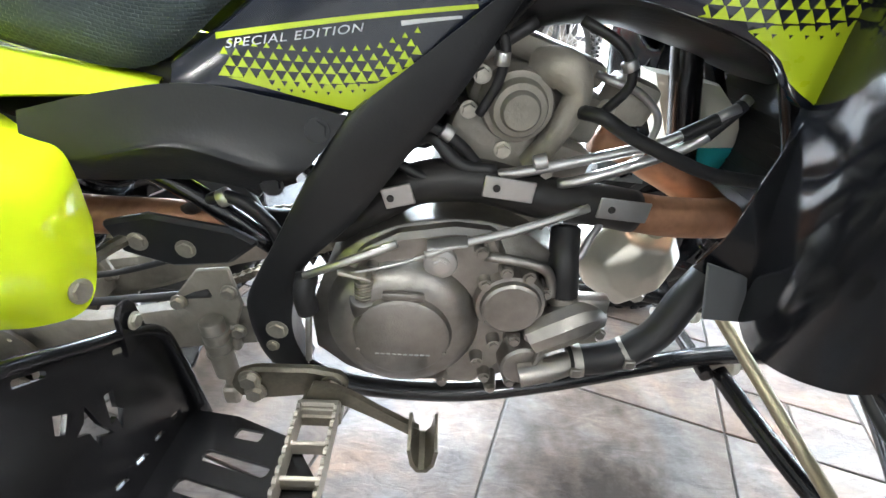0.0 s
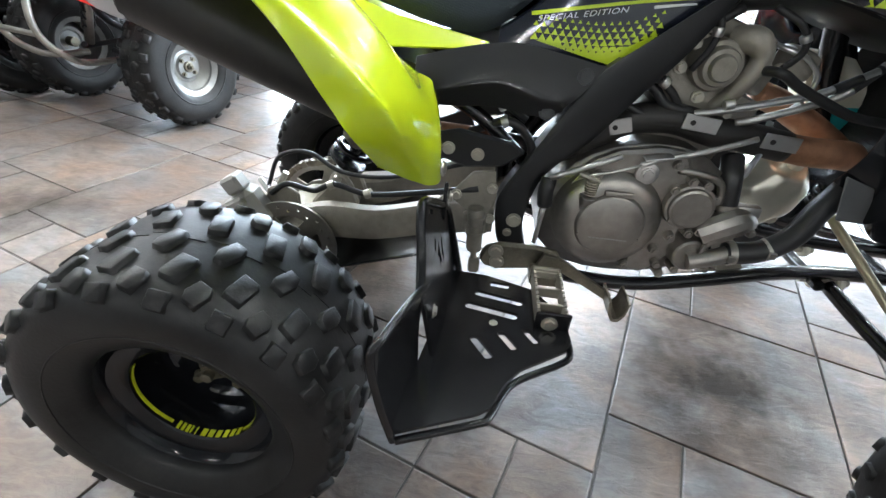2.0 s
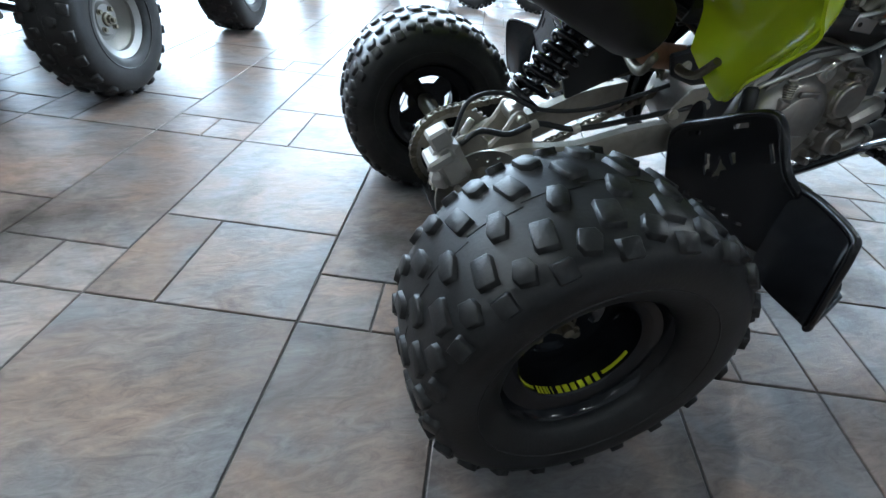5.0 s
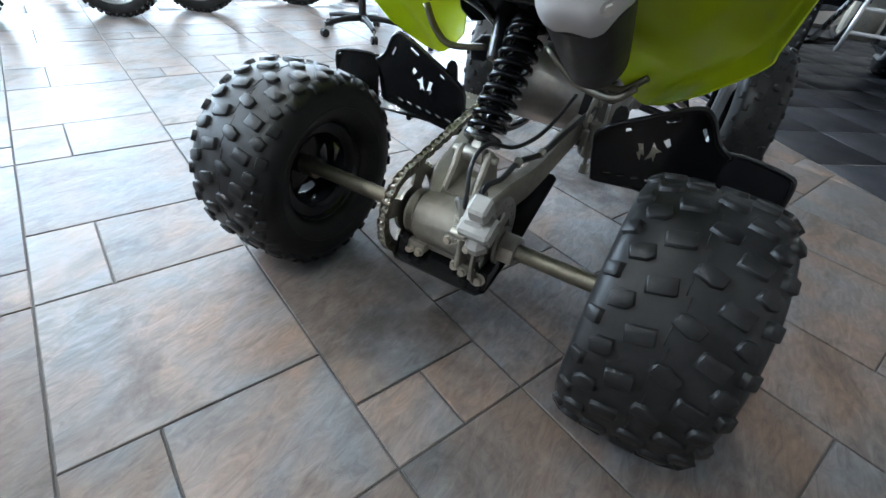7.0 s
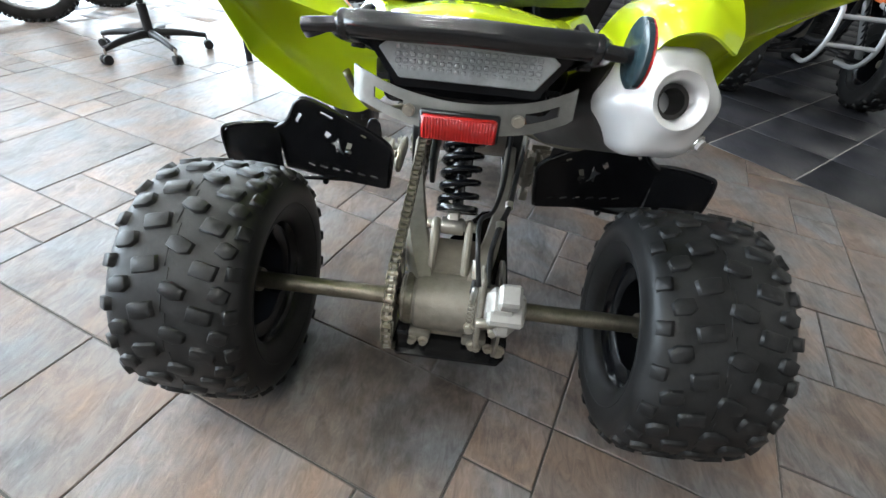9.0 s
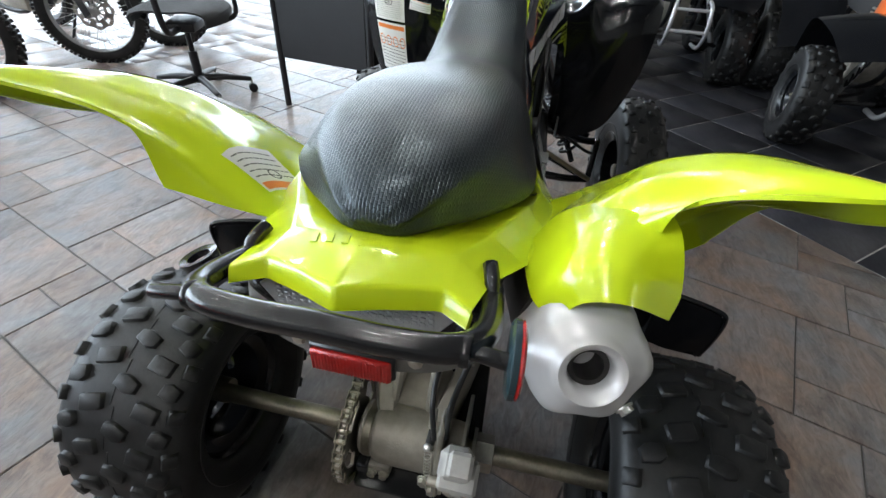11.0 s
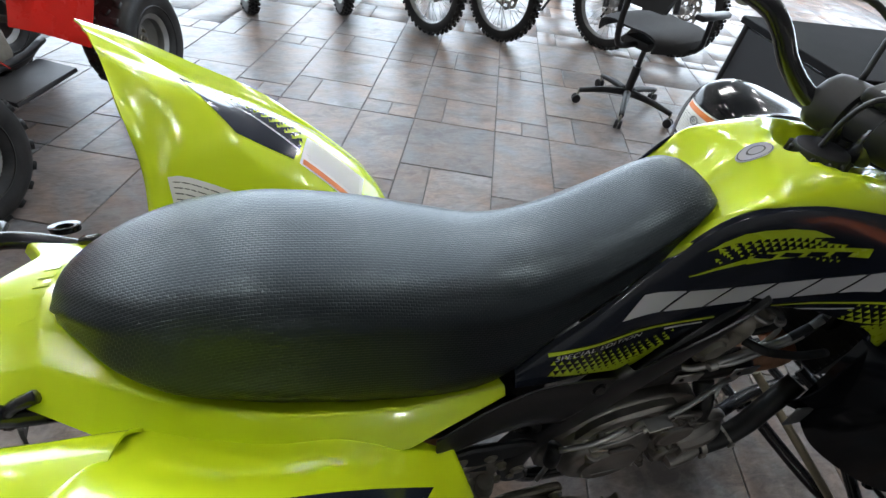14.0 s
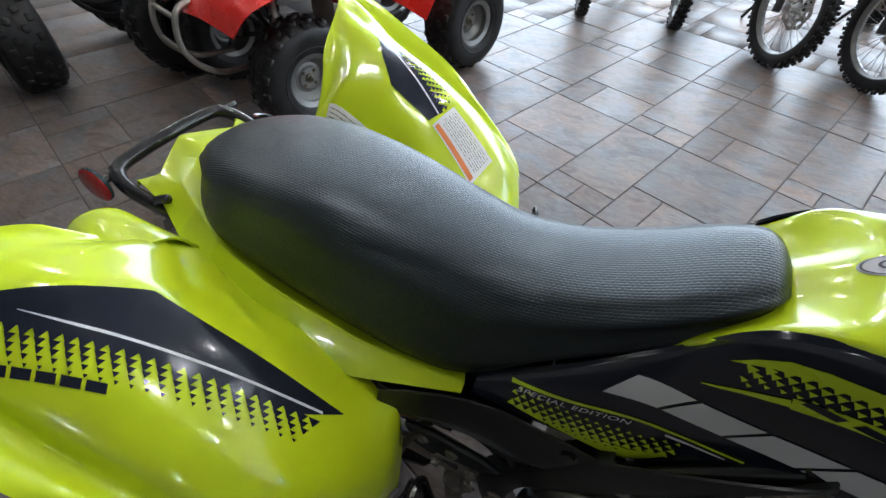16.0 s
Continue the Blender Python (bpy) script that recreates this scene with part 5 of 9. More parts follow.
for s, sd in ((0, "right"), (1, "left")):
    def fix(b):
        for v in b.verts:
            if v.co.y < -0.33:
                v.co.y = -0.33 + (v.co.y + 0.33) * 0.91
        return mirror(b) if s else b
    guard = qpart("foot_guard", fix(heel(bmesh.new())), POWDER, "black slotted metal foot guard with a cut-out mark", sharp=0.4)
    part("guard_rim", fix(rim_bar(bmesh.new())), POWDER, guard)
    part("floor_plate", fix(floor_plate(bmesh.new())), POWDER, guard, "", 0.4)
    part("flap", fix(flap(bmesh.new())), POWDER, guard)
    b = bmesh.new()
    plate(b, [(-0.020, 0), (0.020, 0), (0.014, 0.045), (0.006, 0.055), (-0.006, 0.055), (-0.014, 0.045)], 0.006, Matrix(((0, 0, 1, 0.336), (-1, 0, 0, -0.205), (0, 1, 0, 0.395), (0, 0, 0, 1))), 0.0015)
    part("mounting_tab", fix(b), POWDER, guard)
    for p, a in (((0.345, -0.414, 0.365), (1, 0, 0)), ((0.432, -0.326, 0.282), (0, 0, 1)), ((0.342, -0.205, 0.428), (1, 0, 0))):
        part("guard_bolt", fix(bolt(bmesh.new(), p, a, 0.007, 0.005)), ZINC, guard)
    # foot peg with saw-tooth rails
    b = bmesh.new()
    for x in (0.496, 0.538):
        box(b, (0.004, 0.125, 0.026), Matrix.Translation((x, -0.262, 0.300)), 0.001)
        for k in range(11):
            rod(b, (x - 0.002, -0.208 - k * 0.0112, 0.3135), (x + 0.002, -0.208 - k * 0.0112, 0.3135), 0.0045, seg=6)
    for y in (-0.205, -0.25, -0.29, -0.322):
        box(b, (0.042, 0.005, 0.018), Matrix.Translation((0.517, y, 0.299)), 0.001)
    box(b, (0.050, 0.010, 0.034), Matrix.Translation((0.517, -0.200, 0.297)), 0.003)
    peg = qpart("foot_peg", fix(b), CASTDUST, "bare metal foot peg with saw-tooth edges", sharp=0.4)
    b = box(bmesh.new(), (0.052, 0.005, 0.040), Matrix.Translation((0.517, -0.329, 0.302)), 0.002)
    part("end_plate", fix(b), POWDER, peg)
    part("peg_bolt", fix(bolt(bmesh.new(), (0.512, -0.332, 0.304), (0, -1, 0), 0.009, 0.007)), ZINC, peg)
    b = bmesh.new()
    plate(b, [(0.402, 0.298), (0.412, 0.322), (0.435, 0.331), (0.50, 0.333), (0.537, 0.326), (0.547, 0.308), (0.535, 0.292), (0.50, 0.288), (0.44, 0.278), (0.412, 0.282)], 0.014, Matrix(((1, 0, 0, 0), (0, 0, -1, -0.165), (0, 1, 0, 0), (0, 0, 0, 1))), 0.004)
    box(b, (0.05, 0.05, 0.022), Matrix.Translation((0.517, -0.185, 0.290)), 0.004)
    qpart("peg_bracket", fix(b), AXLE, "cast foot peg bracket", sharp=0.4)
    for x, z in ((0.430, 0.318), (0.434, 0.297), (0.526, 0.314)):
        qpart("bracket_bolt", fix(bolt(bmesh.new(), (x, -0.174, z), (0, -1, 0), 0.010, 0.010)), ZINC)

# brake pedal and rear master cylinder, right side only
b = bmesh.new()
loft(b, [[(x - 0.4 * w, y, z - w), (x + 0.4 * w, y, z + w), (x + 0.4 * w, y - 0.008, z + w), (x - 0.4 * w, y - 0.008, z - w)] for x, y, z, w in ((0.505, -0.186, 0.322, 0.012), (0.540, -0.187, 0.316, 0.010), (0.585, -0.192, 0.294, 0.0075), (0.632, -0.198, 0.270, 0.007))], 3, 1, True, True)
loft(b, [[(0.622, y, 0.289), (0.626, y, 0.262), (0.634, y, 0.249), (0.646, y, 0.249), (0.654, y, 0.262), (0.657, y, 0.288), (0.653, y, 0.288), (0.650, y, 0.265), (0.643, y, 0.255), (0.636, y, 0.255), (0.630, y, 0.266), (0.626, y, 0.289)] for y in (-0.190, -0.242)], 1, 1, True, True)
bmesh.ops.recalc_face_normals(b, faces=b.faces)
qpart("brake_pedal", b, AXLE, "bare metal brake pedal with a cupped toe plate")
b = bmesh.new()
rod(b, (0.392, -0.150, 0.300), (0.386, -0.150, 0.385), 0.014, seg=20, bevel=0.003)
rod(b, (0.392, -0.150, 0.300), (0.394, -0.152, 0.268), 0.0055, seg=10)
box(b, (0.020, 0.022, 0.028), Matrix.Translation((0.395, -0.153, 0.270)), 0.004)
box(b, (0.046, 0.014, 0.040), Matrix.Translation((0.388, -0.138, 0.350)), 0.004)
for z in (0.335, 0.35, 0.365):
    rod(b, (0.389, -0.150, z), (0.3888, -0.150, z + 0.005), 0.0158, seg=20)
master = qpart("master_cylinder", b, CASTDUST, "dusty alloy rear brake cylinder")
b = bmesh.new()
plate(b, [(0.335, 0.395), (0.375, 0.445), (0.412, 0.450), (0.420, 0.400), (0.405, 0.355), (0.370, 0.372)], 0.006, Matrix(((1, 0, 0, 0), (0, 0, -1, -0.134), (0, 1, 0, 0), (0, 0, 0, 1))), 0.002)
part("bracket", b, CASTDUST, master)
for x, z in ((0.350, 0.402), (0.412, 0.362), (0.410, 0.42)):
    part("bracket_bolt", bolt(bmesh.new(), (x, -0.140, z), (0, -1, 0), 0.007, 0.008), ZINC, master)

# ---- frame
def frame_side(b):
    tube(b, [(0.72, -0.105, 0.760), (0.66, -0.112, 0.690), (0.585, -0.116, 0.600), (0.520, -0.118, 0.510), (0.468, -0.118, 0.430), (0.452, -0.118, 0.360), (0.464, -0.118, 0.310), (0.50, -0.118, 0.268), (0.58, -0.116, 0.246), (0.70, -0.114, 0.244), (0.82, -0.110, 0.268), (0.95, -0.095, 0.292), (1.10, -0.06, 0.288), (1.30, -0.055, 0.285)], 0.014, 12, 6)
    tube(b, [(0.95, -0.085, 0.75), (1.02, -0.08, 0.62), (1.10, -0.07, 0.48), (1.20, -0.062, 0.36), (1.28, -0.058, 0.29)], 0.013, 10, 5)
    tube(b, [(0.70, -0.105, 0.752), (0.80, -0.09, 0.80), (0.92, -0.08, 0.78), (1.02, -0.08, 0.70)], 0.016, 10, 5)
    tube(b, [(0.46, -0.105, 0.46), (0.36, -0.11, 0.54), (0.22, -0.10, 0.60), (0.05, -0.09, 0.645), (-0.08, -0.085, 0.665)], 0.012, 10, 5)
    return b
both("frame_rail", frame_side, BLACKPAINT, "gloss black tubular frame")
for x, z in ((1.05, 0.272), (1.20, 0.282), (1.27, 0.30), (0.10, 0.655)):
    qpart("frame_cross_bar", rod(bmesh.new(), (x, -0.09, z), (x, 0.09, z), 0.011, seg=10), BLACKPAINT)


def frame_cover(b):
    """The broad dark moulded cover over the frame spar."""
    cols = [((0.565, 0.640), (0.72, 0.768)), ((0.540, 0.615), (0.66, 0.660)), ((0.502, 0.555), (0.610, 0.592)), ((0.462, 0.480), (0.555, 0.515)), ((0.424, 0.410), (0.496, 0.452)), ((0.420, 0.370), (0.476, 0.390)), ((0.427, 0.325), (0.474, 0.345)), ((0.438, 0.300), (0.488, 0.298))]
    rows = []
    for (ax_, az), (bx, bz) in cols:
        mx, mz = (ax_ + bx) / 2, (az + bz) / 2
        rows.append([(ax_, -0.098, az), (ax_ + 0.001, -0.121, az), (ax_ * 0.86 + mx * 0.14, -0.1305, az * 0.86 + mz * 0.14), (mx, -0.1335, mz), (bx * 0.86 + mx * 0.14, -0.1305, bz * 0.86 + mz * 0.14), (bx - 0.001, -0.121, bz), (bx, -0.098, bz)])
    loft(b, rows, 4, 3)
    return thick(b, 0.003)
fc = both("frame_cover", frame_cover, BLACKSATIN, "satin black frame cover", 0.6)
for c, s in zip(fc, (-1, 1)):
    for x, z, r in ((0.455, 0.361, 0.010), (0.447, 0.335, 0.006)):
        part("cover_bolt", bolt(bmesh.new(), (x, s * 0.134, z), (0, s, 0), r, 0.005), ZINC, c)


def under_seat_cover(b):
    """Black inner cover between seat, fender and frame."""
    rows = [[(0.549, -0.128, 0.626), (0.533, -0.132, 0.602), (0.515, -0.137, 0.580), (0.500, -0.140, 0.566), (0.497, -0.132, 0.556)],
            [(0.485, -0.130, 0.638), (0.475, -0.136, 0.608), (0.468, -0.145, 0.584), (0.462, -0.150, 0.5735), (0.462, -0.132, 0.546)],
            [(0.410, -0.136, 0.648), (0.405, -0.143, 0.615), (0.398, -0.151, 0.598), (0.394, -0.155, 0.591), (0.392, -0.134, 0.554)],
            [(0.335, -0.150, 0.637), (0.330, -0.156, 0.606), (0.325, -0.160, 0.587), (0.322, -0.160, 0.578), (0.325, -0.138, 0.550)],
            [(0.275, -0.165, 0.622), (0.275, -0.172, 0.600), (0.278, -0.170, 0.580), (0.280, -0.165, 0.570), (0.290, -0.145, 0.552)]]
    loft(b, rows, 5, 4)
    return thick(b, 0.003)
uc = both("inner_cover", under_seat_cover, BLACKSATIN, "satin black inner cover below the seat", 0.6)
for c, s in zip(uc, (-1, 1)):
    for x, z, y in ((0.521, 0.611, 0.131), (0.474, 0.556, 0.138)):
        part("cover_screw", bolt(bmesh.new(), (x, s * y, z), (0, s, 0.15), 0.009, 0.005), BLACKPAINT, c)


def bracket_plate(b):
    plate(b, [(0.295, 0.505), (0.345, 0.518), (0.43, 0.505), (0.455, 0.490), (0.42, 0.462), (0.36, 0.455), (0.31, 0.470)], 0.012, Matrix(((1, 0, 0, 0), (0, 0, -1, -0.142), (0, 1, 0, 0), (0, 0, 0, 1))), 0.004)
    return b
bp_ = both("fender_bracket", bracket_plate, BLACKSATIN, "black fender bracket", 0.5)
for c, s in zip(bp_, (-1, 1)):
    for x, z in ((0.330, 0.486), (0.378, 0.480)):
        part("bracket_bolt", bolt(bmesh.new(), (x, s * 0.148, z), (0, s, 0), 0.008, 0.004), ZINC, c)
    bb = bmesh.new()
    bolt(bb, (0.330, s * 0.236, 0.487), (1, 0.2 * s, 0.1), 0.0085, 0.004)
    qpart("fender_bolt", bb, ZINC)

# wheel-arch liner and battery tray behind the engine
b = bmesh.new()
loft(b, [[(0.42, y, 0.56) for y in (-0.13, 0, 0.13)], [(0.30, y, 0.60) for y in (-0.15, 0, 0.15)], [(0.18, y, 0.635) for y in (-0.15, 0, 0.15)], [(0.04, y, 0.665) for y in (-0.13, 0, 0.13)], [(-0.10, y, 0.690) for y in (-0.10, 0, 0.10)]], 3, 3)
qpart("undertray", thick(b, 0.006), BLACKSATIN, "black under-seat tray", sharp=0.6)
b = box(bmesh.new(), (0.16, 0.19, 0.12), Matrix.Translation((0.39, 0.0, 0.60)), 0.012, 2)
qpart("air_box", b, DARKPLASTIC, "black air box")

# ---- engine
b = bmesh.new()
loft(b, [[(x, y, z) for x, z in ((0.50, 0.33), (0.56, 0.285), (0.68, 0.280), (0.78, 0.315), (0.81, 0.38), (0.795, 0.46), (0.72, 0.515), (0.62, 0.515), (0.54, 0.475), (0.50, 0.40))] for y in (-0.125, -0.10, 0.0, 0.10, 0.125)], 2, 3, True, True)
engine = qpart("engine", b, CAST, "bare cast aluminium single-cylinder engine", sharp=0.5)


def e_part(name, b, mat=CAST, sharp=0.5, label=""):
    return part(name, b, mat, engine, label, sharp)


# clutch cover: a wide stepped drum with a raised inner plate
CCX, CCZ = 0.609, 0.389
m = Matrix.Translation((CCX, 0, CCZ))
b = lathe(bmesh.new(), [(0.0, -0.172), (0.050, -0.172), (0.054, -0.170), (0.057, -0.164), (0.068, -0.163), (0.080, -0.157), (0.088, -0.146), (0.092, -0.128), (0.096, -0.118), (0.096, -0.108), (0.0, -0.108)], m, 64)
cover = e_part("clutch_cover", b, CAST, 0.5)
e_part("cover_step", box(bmesh.new(), (0.046, 0.006, 0.010), Matrix.Translation((CCX, -0.1675, CCZ + 0.058)), 0.0025, 2))
for a in (200, 340):
    b = rod(bmesh.new(), (CCX + 0.053 * math.cos(radians(a)), -0.17, CCZ + 0.053 * math.sin(radians(a))), (CCX + 0.053 * math.cos(radians(a)), -0.1735, CCZ + 0.053 * math.sin(radians(a))), 0.0022, seg=8)
    e_part("cover_pin", b)
b = bmesh.new()
for k in range(10):
    box(b, (0.0045, 0.0015, 0.0012), Matrix.Translation((CCX - 0.028 + k * 0.0065, -0.1728, CCZ - 0.022)))
e_part("cast_mark", b, SILVER)
# upper side cover with ribs, generator cap, pump
b = bmesh.new()
plate(b, [(0.535, 0.44), (0.56, 0.485), (0.60, 0.508), (0.66, 0.520), (0.705, 0.517), (0.722, 0.48), (0.735, 0.40), (0.735, 0.33), (0.70, 0.29), (0.66, 0.29), (0.66, 0.36), (0.60, 0.45)], 0.05, Matrix(((1, 0, 0, 0), (0, 0, -1, -0.118), (0, 1, 0, 0), (0, 0, 0, 1))), 0.006)
e_part("side_case", b)
b = lathe(bmesh.new(), [(0.0, -0.163), (0.030, -0.163), (0.0335, -0.161), (0.035, -0.156), (0.039, -0.155), (0.041, -0.150), (0.042, -0.13), (0.0, -0.13)], Matrix.Translation((0.729, 0, 0.432)), 40)
e_part("generator_cap", b)
b = bmesh.new()
tube(b, [(0.695, -0.145, 0.49), (0.735, -0.148, 0.487), (0.765, -0.145, 0.475), (0.778, -0.14, 0.44)], 0.006, 8, 5)
e_part("case_rib", b)
b = lathe(bmesh.new(), [(0.0, -0.166), (0.026, -0.166), (0.029, -0.163), (0.031, -0.155), (0.033, -0.13), (0.0, -0.13)], Matrix.Translation((0.757, 0, 0.348)), 36)
e_part("water_pump", b)
b = bmesh.new()
tube(b, [(0.750, -0.172, 0.342), (0.785, -0.170, 0.352), (0.815, -0.164, 0.362)], 0.0145, 14, 5)
box(b, (0.006, 0.008, 0.045), Matrix.Translation((0.766, -0.170, 0.362)) @ Matrix.Rotation(0.2, 4, "Y"), 0.001)
e_part("pump_elbow", b)
b = bmesh.new()
tube(b, [(0.762, -0.150, 0.385), (0.79, -0.152, 0.405), (0.815, -0.148, 0.415), (0.84, -0.140, 0.41)], [0.024, 0.026, 0.024, 0.014], 12, 5)
box(b, (0.04, 0.02, 0.03), Matrix.Translation((0.825, -0.140, 0.428)), 0.006, 2)
e_part("pump_housing", b)
for x, z, y in ((0.706, 0.408, -0.150), (0.717, 0.374, -0.152), (0.700, 0.345, -0.152), (0.712, 0.318, -0.150), (0.698, 0.458, -0.148), (0.690, 0.498, -0.146), (0.744, 0.472, -0.150), (0.719, 0.476, -0.15), (0.768, 0.445, -0.142), (0.738, 0.39, -0.16), (0.745, 0.312, -0.15), (0.722, 0.30, -0.15), (0.796, 0.318, -0.146), (0.795, 0.385, -0.150), (0.757, 0.393, -0.155), (0.66, 0.305, -0.147), (0.574, 0.468, -0.146), (0.546, 0.434, -0.14), (0.838, 0.40, -0.152)):
    bb = rod(bmesh.new(), (x, y + 0.02, z), (x, y - 0.004, z), 0.0095, 0.0075, seg=14)
    bolt(bb, (x, y - 0.004, z), (0, -1, 0), 0.0055, 0.006)
    e_part("case_bolt", bb)
b = bolt(rod(bmesh.new(), (0.647, -0.142, 0.480), (0.647, -0.152, 0.480), 0.0185, seg=28, bevel=0.003), (0.647, -0.152, 0.480), (0, -1, 0), 0.008, 0.005)
e_part("timing_plug", b, ALLOY)
# clutch arm tower
b = bmesh.new()
rod(b, (0.563, -0.150, 0.415), (0.565, -0.158, 0.438), 0.0165, 0.0155, seg=20, bevel=0.002)
e_part("clutch_tower", b)
prof = [(0.006, 0.0)]
for k in range(6):
    prof += [(0.0105, k * 0.004 + 0.0004), (0.0105, k * 0.004 + 0.0024), (0.0075, k * 0.004 + 0.0032)]
e_part("clutch_boot", lathe(bmesh.new(), prof, Matrix.Translation((0.5655, -0.158, 0.438)) @ Matrix.Rotation(radians(90), 4, "X"), 18), ZINC)
e_part("clutch_shaft", rod(bmesh.new(), (0.5655, -0.158, 0.438), (0.566, -0.159, 0.475), 0.0060, seg=12), ZINC)
e_part("clutch_arm", box(bmesh.new(), (0.036, 0.016, 0.004), Matrix.Translation((0.557, -0.162, 0.470)) @ Matrix.Rotation(0.25, 4, "Y"), 0.001), ZINC)
e_part("clutch_cable", tube(bmesh.new(), [(0.548, -0.164, 0.470), (0.60, -0.165, 0.486), (0.63, -0.162, 0.497)], 0.0018, 6, 4), ALLOY)
e_part("case_stay", tube(bmesh.new(), [(0.50, -0.150, 0.455), (0.55, -0.160, 0.484), (0.60, -0.155, 0.505)], 0.0045, 8, 4), ALLOY)
e_part("cable_sheath", tube(bmesh.new(), [(0.63, -0.162, 0.497), (0.66, -0.155, 0.508), (0.72, -0.145, 0.522), (0.80, -0.125, 0.545)], 0.0048, 8, 5), ALLOY)
e_part("cable_holder", box(bmesh.new(), (0.042, 0.022, 0.003), Matrix.Translation((0.652, -0.160, 0.512)) @ Matrix.Rotation(-0.2, 4, "Y"), 0.001), ALLOY)
# drain tube and small switch at the back of the case
b = bmesh.new()
tube(b, [(0.500, -0.140, 0.45), (0.497, -0.148, 0.43), (0.500, -0.148, 0.405)], 0.013, 10, 4)
e_part("rubber_boot", b, HOSE)
b = bmesh.new()
tube(b, [(0.50, -0.148, 0.40), (0.497, -0.15, 0.36), (0.495, -0.15, 0.33)], 0.004, 8, 4)
e_part("breather_pipe", b, ALLOY)
# cylinder, head and cam cover, leaning forward
ax1 = Vector((0.30, 0, 1)).normalized()
base = V(0.70, 0.0, 0.50)
for k, (w, d, h0, h1) in enumerate(((0.15, 0.15, 0.0, 0.055), (0.165, 0.165, 0.060, 0.115), (0.15, 0.14, 0.118, 0.17), (0.12, 0.11, 0.172, 0.20))):
    mm = Matrix.Translation(base + ax1 * (h0 + h1) / 2) @ Matrix.Rotation(math.atan2(0.30, 1), 4, "Y")
    e_part(("cylinder", "cylinder_head", "cam_box", "cam_cover")[k], box(bmesh.new(), (w, d, h1 - h0), mm, 0.010, 2), CASTDUST)
b = bmesh.new()
c = base + ax1 * 0.125
lathe(b, [(0.0, -0.122), (0.017, -0.122), (0.019, -0.119), (0.020, -0.114), (0.026, -0.113), (0.028, -0.109), (0.029, -0.100), (0.035, -0.099), (0.037, -0.094), (0.038, -0.07), (0.0, -0.07)], Matrix.Translation((0.714, 0, 0.638)), 36)
tube(b, [(0.735, -0.075, 0.672), (0.748, -0.090, 0.676), (0.760, -0.096, 0.672), (0.770, -0.098, 0.655), (0.764, -0.098, 0.630), (0.753, -0.095, 0.605), (0.738, -0.085, 0.575)], [0.020, 0.020, 0.019, 0.015, 0.0135, 0.013, 0.014], 14, 5)
box(b, (0.05, 0.05, 0.045), Matrix.Translation((0.832, -0.070, 0.648)) @ Matrix.Rotation(0.3, 4, "Y"), 0.012, 2)
e_part("cam_chain_cover", b, CASTDUST)
for dx, dz in ((-0.06, 0.045), (-0.045, 0.07), (-0.07, 0.01), (0.008, 0.045), (-0.03, -0.030), (0.012, -0.022), (0.02, -0.05), (0.07, 0.02)):
    e_part("head_bolt", bolt(bmesh.new(), (c.x + dx, -0.085, c.z + dz), (0, -1, 0), 0.007, 0.012), ZINC)
b = bmesh.new()
rod(b, (0.60, 0.0, 0.60), (0.70, 0.0, 0.63), 0.034, seg=24, bevel=0.004)
rod(b, (0.655, 0, 0.616), (0.668, 0, 0.62), 0.040, seg=24)
box(b, (0.07, 0.10, 0.06), Matrix.Translation((0.60, -0.02, 0.605)), 0.012, 2)
e_part("throttle_body", b, DARKPLASTIC)
b = bmesh.new()
tube(b, [(0.60, -0.07, 0.58), (0.63, -0.09, 0.60), (0.66, -0.10, 0.575), (0.70, -0.10, 0.57)], 0.008, 8, 5)
tube(b, [(0.58, -0.06, 0.63), (0.62, -0.09, 0.65), (0.65, -0.09, 0.63)], 0.009, 8, 5)
tube(b, [(0.57, -0.08, 0.60), (0.60, -0.10, 0.57), (0.64, -0.105, 0.555), (0.67, -0.1, 0.545)], 0.006, 8, 5)
e_part("wiring", b, HOSE)
for pts, r in (([(0.585, -0.085, 0.60), (0.62, -0.10, 0.615), (0.655, -0.10, 0.60), (0.68, -0.095, 0.575)], 0.006), ([(0.60, -0.075, 0.66), (0.64, -0.095, 0.672), (0.68, -0.10, 0.69), (0.72, -0.095, 0.715)], 0.0065),
               ([(0.66, -0.10, 0.725), (0.69, -0.11, 0.70), (0.69, -0.11, 0.665), (0.675, -0.105, 0.63)], 0.005), ([(0.76, -0.10, 0.72), (0.80, -0.11, 0.70), (0.815, -0.11, 0.67), (0.80, -0.10, 0.64)], 0.005),
               ([(0.36, -0.10, 0.50), (0.42, -0.12, 0.53), (0.46, -0.12, 0.50), (0.47, -0.115, 0.45)], 0.0075), ([(0.34, -0.08, 0.54), (0.40, -0.10, 0.555), (0.45, -0.105, 0.53)], 0.006)):
    e_part("hose", tube(bmesh.new(), pts, r, 8, 5), HOSE)
for p0, p1, r in (((0.640, -0.104, 0.612), (0.650, -0.104, 0.606), 0.0085), ((0.672, -0.104, 0.688), (0.682, -0.104, 0.694), 0.009), ((0.690, -0.114, 0.690), (0.690, -0.114, 0.678), 0.0075), ((0.410, -0.118, 0.526), (0.420, -0.118, 0.531), 0.010), ((0.806, -0.113, 0.690), (0.811, -0.113, 0.682), 0.0075), ((0.735, -0.118, 0.588), (0.748, -0.118, 0.592), 0.008)):
    e_part("hose_clip", rod(bmesh.new(), p0, p1, r, seg=14, bevel=0.001), ALLOY)
